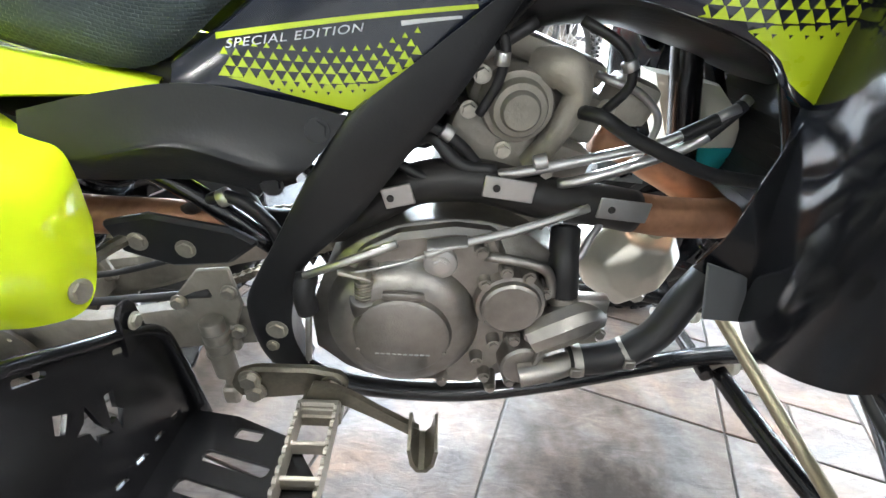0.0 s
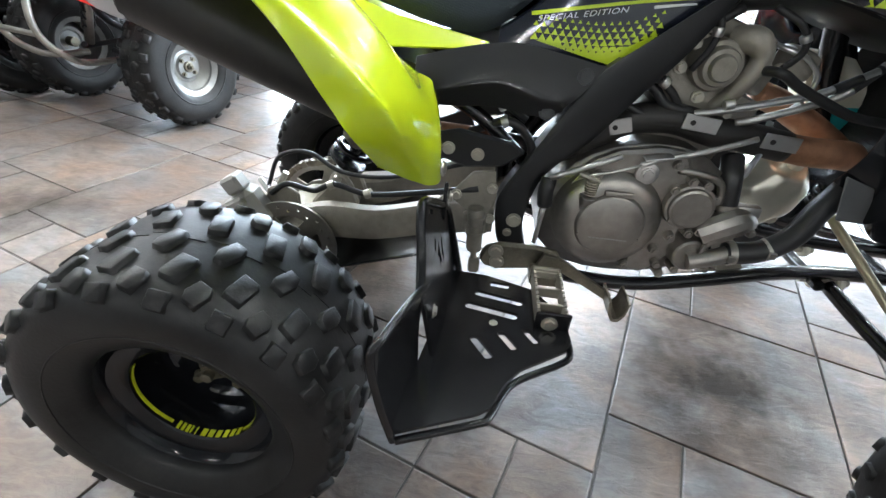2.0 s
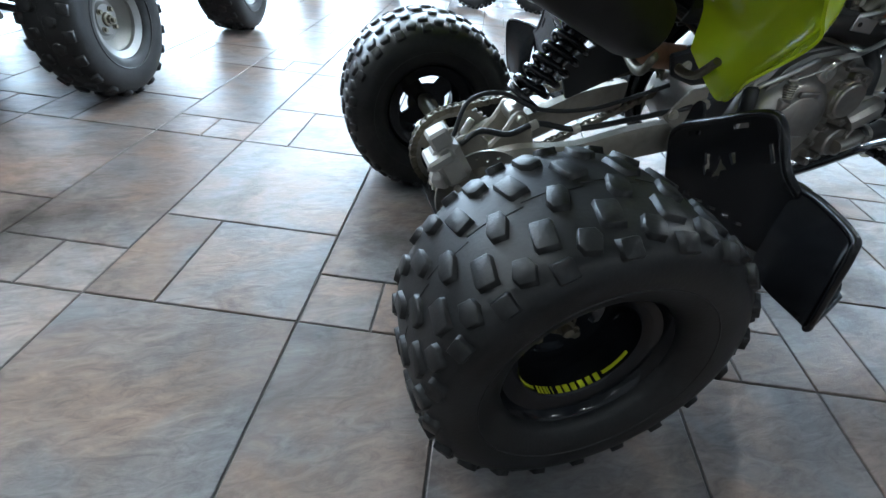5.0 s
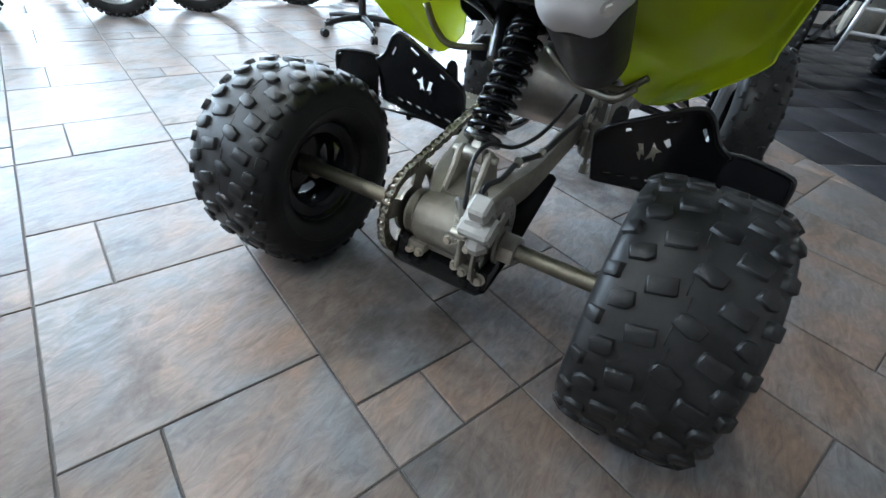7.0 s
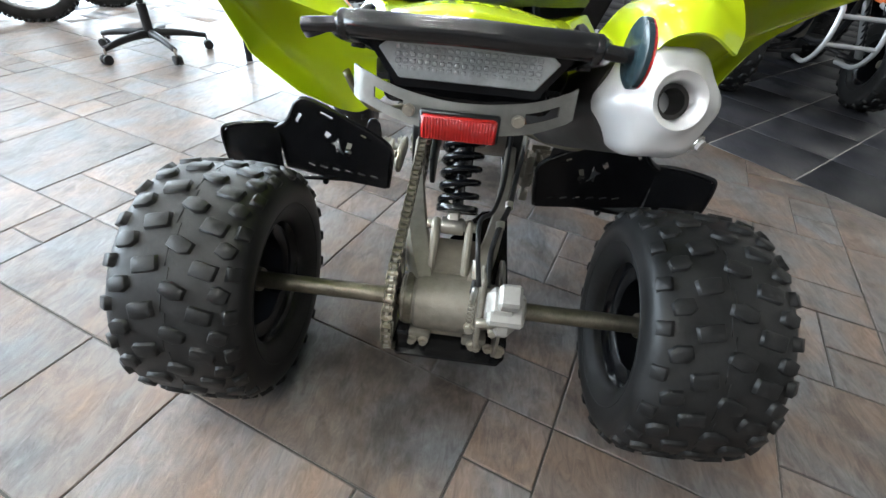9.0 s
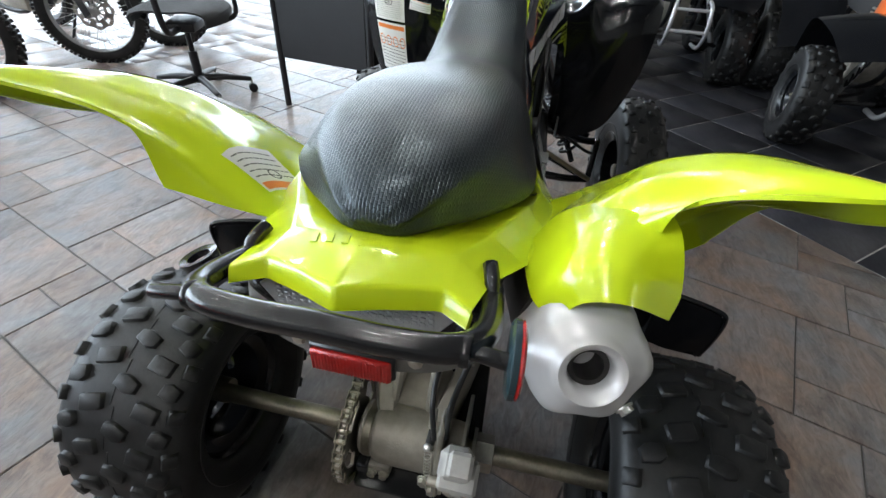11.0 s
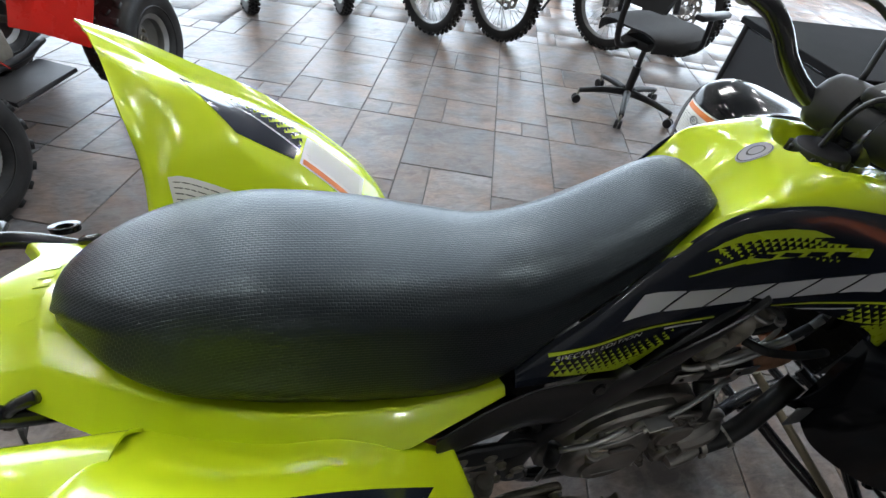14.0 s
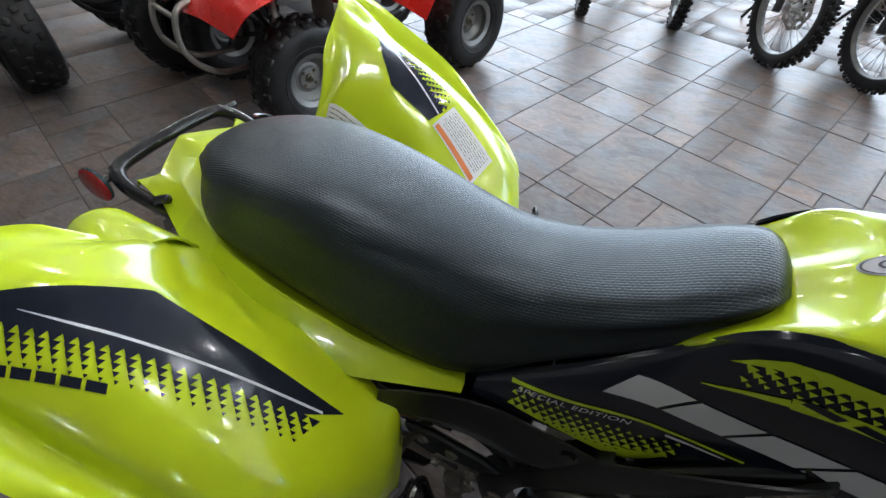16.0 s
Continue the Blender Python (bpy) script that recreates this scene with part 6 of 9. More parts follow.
for p0, p1, r in (((0.385, -0.03, 0.555), (0.430, -0.04, 0.585), 0.011), ((0.405, -0.04, 0.530), (0.450, -0.05, 0.560), 0.011)):
    e_part("reservoir", rod(bmesh.new(), p0, p1, r, seg=18, bevel=0.003), ALLOY)
# coolant and fuel lines, stays
for pts, r in (([(0.700, -0.10, 0.566), (0.735, -0.11, 0.577), (0.832, -0.11, 0.605), (0.873, -0.11, 0.620), (0.930, -0.105, 0.653)], 0.0058), ([(0.770, -0.10, 0.560), (0.794, -0.11, 0.571), (0.857, -0.11, 0.597), (0.902, -0.11, 0.622), (0.940, -0.10, 0.662)], 0.0060),
               ([(0.790, -0.085, 0.672), (0.804, -0.10, 0.668), (0.828, -0.10, 0.661), (0.852, -0.10, 0.643), (0.857, -0.10, 0.623), (0.846, -0.10, 0.594), (0.835, -0.09, 0.575)], 0.0040), ([(0.772, -0.120, 0.485), (0.80, -0.128, 0.483), (0.815, -0.115, 0.505), (0.83, -0.10, 0.522)], 0.0046)):
    qpart("metal_pipe", tube(bmesh.new(), pts, r, 8, 5), ALLOY, "thin bare metal pipe")
for p0, p1 in (((0.880, -0.11, 0.6235), (0.912, -0.107, 0.641)), ((0.905, -0.109, 0.625), (0.936, -0.101, 0.656))):
    qpart("pipe_sheath", rod(bmesh.new(), p0, p1, 0.0072, seg=12), HOSE)
b = tube(bmesh.new(), [(0.775, -0.11, 0.640), (0.79, -0.13, 0.641), (0.819, -0.13, 0.626), (0.86, -0.13, 0.610), (0.911, -0.13, 0.593), (0.970, -0.13, 0.587)], 0.0072, 10, 5)
qpart("black_cable", b, HOSE)
b = bmesh.new()
tube(b, [(0.808, -0.163, 0.361), (0.862, -0.162, 0.372), (0.904, -0.157, 0.404), (0.926, -0.150, 0.452), (0.962, -0.140, 0.51)], 0.0185, 14, 6)
qpart("coolant_hose", b, HOSE, "thick black coolant hose")
b = tube(bmesh.new(), [(0.797, -0.135, 0.410), (0.793, -0.132, 0.44), (0.787, -0.125, 0.478), (0.79, -0.10, 0.505)], 0.0175, 14, 6)
qpart("coolant_hose", b, HOSE, "short black coolant hose")
for p0, p1, r in (((0.812, -0.163, 0.362), (0.822, -0.163, 0.364), 0.0205), ((0.795, -0.133, 0.428), (0.794, -0.132, 0.438), 0.0195), ((0.872, -0.161, 0.376), (0.876, -0.161, 0.379), 0.0195)):
    bb = rod(bmesh.new(), p0, p1, r, seg=24)
    box(bb, (0.012, 0.006, 0.012), Matrix.Translation((p0[0], p0[1] - r, p0[2])), 0.001)
    qpart("hose_clamp", bb, STEEL)
# exhaust: header pipe, heat-shield tabs, mid pipe, silencer
b = tube(bmesh.new(), [(0.995, -0.040, 0.508), (0.985, -0.068, 0.516), (0.962, -0.084, 0.522), (0.905, -0.088, 0.523), (0.850, -0.089, 0.529)], [0.0215, 0.0235, 0.0235, 0.0235, 0.0225], 18, 8)
tube(b, [(0.83, -0.01, 0.590), (0.87, -0.012, 0.578), (0.905, -0.018, 0.561), (0.937, -0.02, 0.546), (0.975, -0.022, 0.525), (0.994, -0.034, 0.511), (0.992, -0.055, 0.512)], 0.0215, 18, 6)
exhaust = qpart("exhaust_header", b, RUST, "heat-tinted exhaust header, copper brown")
b = tube(bmesh.new(), [(0.866, -0.089, 0.527), (0.816, -0.090, 0.534), (0.750, -0.090, 0.540), (0.69, -0.090, 0.553), (0.645, -0.090, 0.552), (0.605, -0.088, 0.540), (0.57, -0.085, 0.512), (0.535, -0.08, 0.485), (0.46, -0.078, 0.475), (0.38, -0.085, 0.485)], [0.0245, 0.0245, 0.0245, 0.0245, 0.0245, 0.0235, 0.022, 0.021, 0.021, 0.021], 18, 7)
part("pipe_sleeve", b, HEATBLACK, exhaust, "soot-black pipe sleeve")
for p0, p1 in (((0.581, -0.109, 0.533), (0.613, -0.113, 0.544)), ((0.687, -0.116, 0.559), (0.742, -0.116, 0.554)), ((0.814, -0.116, 0.542), (0.871, -0.115, 0.538))):
    mm, L = frame_of(p0, p1)
    bb = box(bmesh.new(), (0.024, 0.003, L), mm @ Matrix.Rotation(radians(90), 4, "Z") @ Matrix.Rotation(radians(0), 4, "Y"), 0.001)
    part("shield_tab", bb, ALLOY, exhaust)
    q = Vector(p0).lerp(Vector(p1), 0.25)
    part("tab_hole", rod(bmesh.new(), q + V(0, 0.002, 0), q + V(0, -0.0032, 0), 0.004, seg=12), HEATBLACK, exhaust)
b = tube(bmesh.new(), [(0.40, -0.085, 0.483), (0.33, -0.100, 0.490), (0.27, -0.120, 0.500), (0.22, -0.150, 0.52)], 0.021, 16, 6)
part("mid_pipe", b, RUST, exhaust)
SA, SB = V(0.225, -0.150, 0.545), V(-0.146, -0.195, 0.706)
sd = (SB - SA).normalized()
fm = Matrix.Translation(SA) @ sd.to_track_quat("Y", "Z").to_matrix().to_4x4()
L = (SB - SA).length
b = lathe(bmesh.new(), [(0.020, -0.03), (0.030, -0.02), (0.048, 0.0), (0.054, 0.03), (0.055, L * 0.5), (0.054, L - 0.05), (0.051, L - 0.045)], fm, 40)
silencer = qpart("silencer", b, HEATBLACK, "oval silencer with a silver end cap", sharp=0.5)
b = bmesh.new()
prof = [(0.053, L - 0.055), (0.0555, L - 0.035), (0.0555, L - 0.018), (0.0515, L + 0.000), (0.044, L + 0.009), (0.033, L + 0.014), (0.0305, L + 0.020), (0.0265, L + 0.024), (0.0205, L + 0.021), (0.0175, L + 0.012), (0.0170, L - 0.02)]
lathe(b, prof, fm, 48)
for v in b.verts:
    q = fm.inverted() @ v.co
    r = math.hypot(q.x, q.z)
    if r > 0.034:
        a = math.atan2(q.z, q.x)
        k = 1 + 0.05 * math.cos(6 * a) * min(1, (r - 0.034) / 0.016)
        v.co = fm @ Vector((q.x * k, q.y, q.z * k))
part("end_cap", b, PEARL, silencer, "faceted silver end cap", 0.9)
part("tail_pipe", lathe(bmesh.new(), [(0.0168, L - 0.03), (0.0168, L + 0.008), (0.0125, L + 0.008), (0.0120, L - 0.03)], fm, 28, True), HEATBLACK, silencer)
part("pipe_bore", lathe(bmesh.new(), [(0.0, L - 0.028), (0.017, L - 0.028), (0.017, L - 0.032), (0.0, L - 0.032)], fm, 20), HEATBLACK, silencer)
bb = bolt(bmesh.new(), fm @ V(-0.036, L + 0.002, -0.036), fm.to_3x3() @ V(-0.5, 0.6, -0.5), 0.006, 0.006)
part("cap_screw", bb, ALLOY, silencer)
bb = tube(bmesh.new(), [(0.235, -0.05, 0.535), (0.225, -0.12, 0.505), (0.20, -0.20, 0.50), (0.19, -0.235, 0.52)], 0.006, 8, 5)
for v in bb.verts:
    v.co.z = 0.51 + (v.co.z - 0.51) * 1.4
part("silencer_strap", bb, AXLE, silencer, "dull metal strap")

# coolant bottle, fuel tank flank, far-side parts
b = bmesh.new()
SHELL = [(0.826, 0.440), (0.871, 0.496), (0.951, 0.486), (0.973, 0.445), (0.956, 0.388), (0.906, 0.356), (0.852, 0.390)]
def shell_ring(k, y, cx=0.900, cz=0.430):
    return [b.verts.new((cx + (x - cx) * k, y, cz + (z - cz) * k)) for x, z in SHELL]
rings = [shell_ring(0.94, 0.01), shell_ring(1.0, -0.030), shell_ring(0.97, -0.046), shell_ring(0.62, -0.078, 0.906, 0.452), shell_ring(0.30, -0.084, 0.912, 0.462)]
for r0, r1 in zip(rings, rings[1:]):
    for q in range(7):
        b.faces.new((r0[q], r0[(q + 1) % 7], r1[(q + 1) % 7], r1[q]))
b.faces.new(rings[0])
b.faces.new(rings[-1])
bmesh.ops.recalc_face_normals(b, faces=b.faces)
bmesh.ops.bevel(b, geom=b.edges[:], offset=0.004, segments=3, profile=0.5, affect="EDGES")
SHIELD = material("satin_alloy_shield", (0.66, 0.63, 0.54), 0.27, metal=0.8, var=0.12, scale=9, bump=0.1, bump_scale=120)
tank = qpart("oil_tank", b, SHIELD, "faceted satin alloy oil tank", sharp=0.8)
part("tank_cap", rod(bmesh.new(), (0.915, -0.060, 0.488), (0.915, -0.066, 0.502), 0.013, seg=16, bevel=0.002), SHIELD, tank)
part("tank_bolt", bolt(bmesh.new(), (0.922, -0.058, 0.388), (0, -1, -0.3), 0.009, 0.008), ZINC, tank)
b = bmesh.new()
plate(b, [(0.815, 0.42), (0.83, 0.39), (0.90, 0.29), (0.93, 0.27), (0.86, 0.275), (0.82, 0.34)], 0.004, Matrix(((1, 0, 0, 0), (0, 0, -1, -0.092), (0, 1, 0, 0), (0, 0, 0, 1))))
qpart("engine_mount", b, CASTDUST, sharp=0.4)
b = bmesh.new()
loft(b, [[(0.90, 0.03, 0.66), (0.985, 0.03, 0.650), (0.985, 0.08, 0.650), (0.90, 0.08, 0.66)], [(0.914, 0.03, 0.629), (1.025, 0.03, 0.612), (1.025, 0.09, 0.612), (0.914, 0.09, 0.629)], [(0.945, 0.03, 0.568), (1.034, 0.03, 0.572), (1.034, 0.09, 0.572), (0.945, 0.09, 0.568)]], 3, 2, True, True)
bmesh.ops.recalc_face_normals(b, faces=b.faces)
bottle = qpart("coolant_bottle", b, CREAM, "white bottle with a teal lower half", sharp=0.6)
b = bmesh.new()
loft(b, [[(0.945, 0.028, 0.570), (1.036, 0.028, 0.574), (1.036, 0.092, 0.574), (0.945, 0.092, 0.570)], [(0.955, 0.028, 0.552), (1.028, 0.028, 0.555), (1.028, 0.092, 0.555), (0.955, 0.092, 0.552)], [(0.985, 0.028, 0.524), (1.015, 0.028, 0.524), (1.015, 0.092, 0.524), (0.985, 0.092, 0.524)]], 2, 2, True, True)
bmesh.ops.recalc_face_normals(b, faces=b.faces)
part("coolant", b, TEAL, bottle)

# ---- side panels with print
def side_panel(b):
    cols = [(0.388, 0.660, 0.640, -0.110, -0.122), (0.44, 0.698, 0.635, -0.100, -0.122), (0.50, 0.748, 0.630, -0.092, -0.117), (0.566, 0.806, 0.624, -0.078, -0.113), (0.61, 0.866, 0.640, -0.082, -0.109), (0.655, 0.892, 0.700, -0.090, -0.109),
            (0.71, 0.898, 0.736, -0.097, -0.116), (0.78, 0.893, 0.740, -0.105, -0.130), (0.84, 0.884, 0.730, -0.115, -0.148), (0.90, 0.872, 0.708, -0.126, -0.167), (0.948, 0.857, 0.669, -0.133, -0.172), (1.000, 0.839, 0.722, -0.140, -0.164), (1.030, 0.821, 0.765, -0.143, -0.155)]
    rows = []
    for x, zt, zb, yt, yb in cols:
        h = zt - zb
        rows.append([(x, yt + 0.005, zt + 0.002), (x, yt - 0.003, zt - 0.06 * h), (x, yt * 0.6 + yb * 0.4 - 0.006 * min(1, h / 0.1), zt - 0.36 * h), (x, yt * 0.25 + yb * 0.75 - 0.004 * min(1, h / 0.1), zt - 0.68 * h), (x, yb, zb + 0.03 * h), (x, yb + 0.014, zb)])
    loft(b, rows, 5, 4)
    return thick(b, 0.003)
panel_r, panel_l = both("side_panel", side_panel, NAVY, "glossy black side panel with lime and white print", 0.6)


def ribbon(b, pts, w0, w1=None, n=8):
    """A printed stripe in the x-z plane along points."""
    line = crom([(x, 0, z) for x, z in pts], n)
    w1 = w0 if w1 is None else w1
    prev = None
    for i, p in enumerate(line):
        d = (line[min(i + 1, len(line) - 1)] - line[max(i - 1, 0)]).normalized()
        nrm = Vector((-d.z, 0, d.x))
        w = w0 + (w1 - w0) * i / (len(line) - 1)
        cur = (b.verts.new(p + nrm * w / 2), b.verts.new(p - nrm * w / 2))
        if prev:
            b.faces.new((prev[0], prev[1], cur[1], cur[0]))
        prev = cur
    return b


def panel_print(panel, s):
    """Lime and white print: shrinking triangles, stripes and slanted blocks."""
    def lay(b, mat, name, lift, label=""):
        for v in b.verts:
            v.co.y = 0.0
        part(name, drape(b, panel, (0, -s, 0), lift), mat, panel, label)
    def field(pts, name, lift=0.0010):
        b = bmesh.new()
        b.faces.new([b.verts.new((x, 0, z)) for x, z in pts])
        bmesh.ops.triangulate(b, faces=b.faces)
        bmesh.ops.subdivide_edges(b, edges=b.edges, cuts=2, use_grid_fill=True)
        lay(b, LIMEPRINT, name, lift)
    def triangles(line, step, rows, mat, size, rise, up=1, lift=0.0012, shrink=0.17, skip=None):
        """Rows of small triangles over a line of (x, z)."""
        b = bmesh.new()
        xs, zs = [p[0] for p in line], [p[1] for p in line]
        for i in range(int((xs[-1] - xs[0]) / step)):
            for j in range(rows):
                x = xs[0] + step * (i + (0.5 if j % 2 else 0.0))
                if skip and skip(x, j):
                    continue
                z = float(np.interp(x, xs, zs)) + up * rise * j
                w = size * (1.0 - shrink * j)
                b.faces.new([b.verts.new((x + p * w / 2, 0, z + up * q * w / 2)) for p, q in ((-1, -0.8), (1, -0.8), (0.0, 0.8))])
        lay(b, mat, "triangle_print", lift, "rows of shrinking triangles")
    # tip behind the seat: a lime boat shape under rising rows of triangles
    low = [(0.440, 0.652), (0.475, 0.6445), (0.52, 0.634), (0.552, 0.6275), (0.566, 0.6275), (0.580, 0.634), (0.598, 0.654), (0.612, 0.674)]
    field(low + [(0.600, 0.668), (0.575, 0.654), (0.53, 0.650), (0.48, 0.653)], "lime_field")
    top = [(0.438, 0.6575), (0.48, 0.656), (0.53, 0.655), (0.575, 0.661), (0.618, 0.680)]
    triangles(top, 0.0112, 4, LIMEPRINT, 0.0115, 0.0082)
    triangles([(x, z - 0.0065) for x, z in top[1:-1]], 0.0112, 2, NAVY, 0.0062, 0.006, -1, 0.0016, 0.4)
    # arch on the shoulder: lime crescent with triangles hanging from it
    arch = [(0.603, 0.832), (0.618, 0.848), (0.636, 0.862), (0.658, 0.869), (0.69, 0.8725), (0.72, 0.871), (0.752, 0.862)]
    field(arch + [(0.72, 0.862), (0.69, 0.861), (0.655, 0.857), (0.630, 0.848)], "lime_field")
    triangles([(x, z - 0.0125) for x, z in arch[1:]] + [(0.79, 0.848)], 0.0102, 4, LIMEPRINT, 0.0100, 0.0066, -1)
    # stripes
    b = ribbon(bmesh.new(), [(0.430, 0.6845), (0.50, 0.698), (0.58, 0.7115), (0.6636, 0.7245)], 0.0050, 0.0036)
    ribbon(b, [(0.595, 0.795), (0.625, 0.812), (0.653, 0.826)], 0.0012, 0.0075)
    ribbon(b, [(0.653, 0.8265), (0.70, 0.838), (0.76, 0.842), (0.815, 0.8415)], 0.0120, 0.0125)
    ribbon(b, [(0.734, 0.748), (0.80, 0.760), (0.872, 0.768), (0.94, 0.768)], 0.0020, 0.0048)
    lay(b, LIMEPRINT, "lime_print", 0.0012, "lime stripes")
    b = bmesh.new()
    for k in range(4):
        x, z = 0.668 + 0.034 * k, 0.8345 + 0.0035 * k - 0.0012 * k * k * 0.5
        b.faces.new([b.verts.new((x + p, 0, z + q)) for p, q in ((-0.011, -0.0035), (0.014, -0.0035), (0.019, 0.0035), (-0.006, 0.0035))])
    lay(b, NAVY, "dark_print_bar", 0.0017, "dark slanted bars on the lime stripe")
    for line in ([(0.5965, 0.7060), (0.622, 0.7105), (0.6505, 0.7150)], [(0.765, 0.741), (0.80, 0.748), (0.845, 0.756)]):
        lay(ribbon(bmesh.new(), line, 0.0042, 0.0024), WHITE, "white_print", 0.0012, "white stripe")
    # six heavy slanted blocks stand for the printed model name
    xs, base = (0.523, 0.580, 0.636, 0.711, 0.77, 0.83, 0.88), (0.7290, 0.7390, 0.7470, 0.7600, 0.7710, 0.7840, 0.788)
    for k in range(6):
        x, w = 0.5235 + 0.0570 * k, 0.0525
        h, lean = 0.0360 - 0.0006 * k, 0.024
        def q(p, r):
            return (x + w * p + lean * r, 0, float(np.interp(x + w * p, xs, base)) + h * r)
        b = bmesh.new()
        grid = [[b.verts.new(q(p, r)) for r in np.linspace(0, 1, 5)] for p in np.linspace(0, 1, 6)]
        for c0, c1 in zip(grid, grid[1:]):
            for i in range(4):
                b.faces.new((c0[i], c1[i], c1[i + 1], c0[i + 1]))
        lay(b, WHITE, "print_block", 0.0013, "heavy slanted white block")
    # lower front wing: lime wedge with triangles
    field([(0.868, 0.722), (0.900, 0.704), (0.930, 0.683), (0.9465, 0.6745), (0.962, 0.700), (0.985, 0.745), (0.93, 0.733), (0.89, 0.730)], "lime_field")
    triangles([(0.842, 0.736), (0.89, 0.736), (0.93, 0.740), (0.985, 0.752)], 0.0122, 4, LIMEPRINT, 0.0120, 0.0088)
    triangles([(0.875, 0.7285), (0.93, 0.731), (0.975, 0.742)], 0.0122, 2, NAVY, 0.0066, 0.0066, -1, 0.0016, 0.4)


panel_print(panel_r, -1)
panel_print(panel_l, 1)


def lettering(text, p, size, lean, turn, target, mat, name):
    cu = bpy.data.curves.new("letters", "FONT")
    cu.body, cu.size, cu.shear = text, size, lean
    cu.space_character = 1.12
    tmp = bpy.data.objects.new("letters", cu)
    dg = bpy.context.evaluated_depsgraph_get()
    scene.collection.objects.link(tmp)
    dg.update()
    me = bpy.data.meshes.new_from_object(tmp.evaluated_get(bpy.context.evaluated_depsgraph_get()))
    b = bmesh.new()
    b.from_mesh(me)
    bpy.data.objects.remove(tmp)
    bpy.data.meshes.remove(me)
    bmesh.ops.scale(b, vec=(1.45, 1, 1), verts=b.verts)
    b.transform(Matrix.Translation((p[0], 0, p[1])) @ Matrix.Rotation(-turn, 4, "Y") @ Matrix.Rotation(radians(90), 4, "X"))
    part(name, drape(b, target, (0, 1, 0), 0.0013), mat, target, "white words SPECIAL EDITION")


def sign_text(text, p, size, target):
    """Dark figures on a label that faces the rider."""
    cu = bpy.data.curves.new("letters", "FONT")
    cu.body, cu.size = text, size
    tmp = bpy.data.objects.new("letters", cu)
    scene.collection.objects.link(tmp)
    bpy.context.view_layer.update()
    me = bpy.data.meshes.new_from_object(tmp.evaluated_get(bpy.context.evaluated_depsgraph_get()))
    b = bmesh.new()
    b.from_mesh(me)
    bpy.data.objects.remove(tmp)
    bpy.data.meshes.remove(me)
    b.transform(Matrix.Translation(p) @ Matrix.Rotation(radians(-90), 4, "Z") @ Matrix.Rotation(radians(90), 4, "X"))
    part("lettering", drape(b, target, (1, 0, 0), 0.0020), INK, target, "dark figures 16")


lettering("SPECIAL EDITION", (0.4390, 0.6755), 0.0100, 0.3, 0.172, panel_r, WHITE, "lettering")

# ---- tank cover
def tank_rows():
    # x, half width and height where the cover meets the side panel, shoulder half width, crest height
    rows = []
    for x, w, z, w1, zc in ((0.548, 0.072, 0.782, 0.056, 0.796), (0.590, 0.079, 0.834, 0.060, 0.838), (0.622, 0.080, 0.866, 0.062, 0.866), (0.65, 0.087, 0.889, 0.070, 0.889), (0.69, 0.094, 0.896, 0.080, 0.919), (0.76, 0.102, 0.895, 0.088, 0.930),
                            (0.84, 0.114, 0.884, 0.100, 0.917), (0.91, 0.125, 0.869, 0.110, 0.904), (0.97, 0.134, 0.850, 0.116, 0.893), (1.010, 0.136, 0.826, 0.112, 0.884), (1.030, 0.130, 0.806, 0.106, 0.862)):
        half = [(w - 0.012, z - 0.06), (w - 0.002, z - 0.010), (w - 0.006, z + 0.006), (w1 * 0.82, z + 0.70 * (zc - z)), (w1 * 0.4, zc - 0.004)]
        rows.append([(x, -y, zz) for y, zz in half] + [(x, 0, zc)] + [(x, y, zz) for y, zz in reversed(half)])
    return rows
b = bmesh.new()
g = loft(b, tank_rows(), 5, 4)
# a dish round the filler, and a gap between two horns where the stem comes up
for v in b.verts:
    d = math.hypot((v.co.x - 0.800) / 1.15, v.co.y)
    if v.co.z > 0.885:
        v.co.z -= (v.co.z - 0.889) * max(0.0, min(1.0, (0.066 - d) / 0.018))
bmesh.ops.delete(b, geom=[v for row in g[32:] for v in row[16:25]], context="VERTS")
tankcover = qpart("tank_cover", thick(b, 0.003), LIME, "glossy lime tank cover", sharp=0.7)
b = bmesh.new()
rod(b, (0.80, -0.004, 0.872), (0.80, -0.004, 0.917), 0.034, seg=32, bevel=0.005)
cap = qpart("fuel_cap", b, DARKPLASTIC, "black ribbed fuel cap", sharp=0.5)
for k in range(12):
    a = 2 * math.pi * k / 12
    part("rib", box(bmesh.new(), (0.010, 0.006, 0.024), Matrix.Translation((0.80 + 0.034 * math.cos(a), -0.004 + 0.034 * math.sin(a), 0.900)) @ Matrix.Rotation(a, 4, "Z"), 0.002), DARKPLASTIC, cap)
part("vent_hose", tube(bmesh.new(), [(0.797, -0.002, 0.914), (0.797, -0.004, 0.950), (0.806, -0.010, 0.980), (0.826, -0.016, 0.990)], 0.0035, 8, 5), HOSE, cap)
b = bmesh.new()
f = [b.verts.new((0.686 + 0.021 * math.cos(a), -0.006 + 0.012 * math.sin(a), 1.1)) for a in np.linspace(0, 2 * math.pi, 24, endpoint=False)]
b.faces.new(f)
bmesh.ops.triangulate(b, faces=b.faces)
badge = qpart("oval_badge", drape(b, tankcover, (0, 0, -1), 0.001), GREY, "grey oval badge on the tank")
b = bmesh.new()
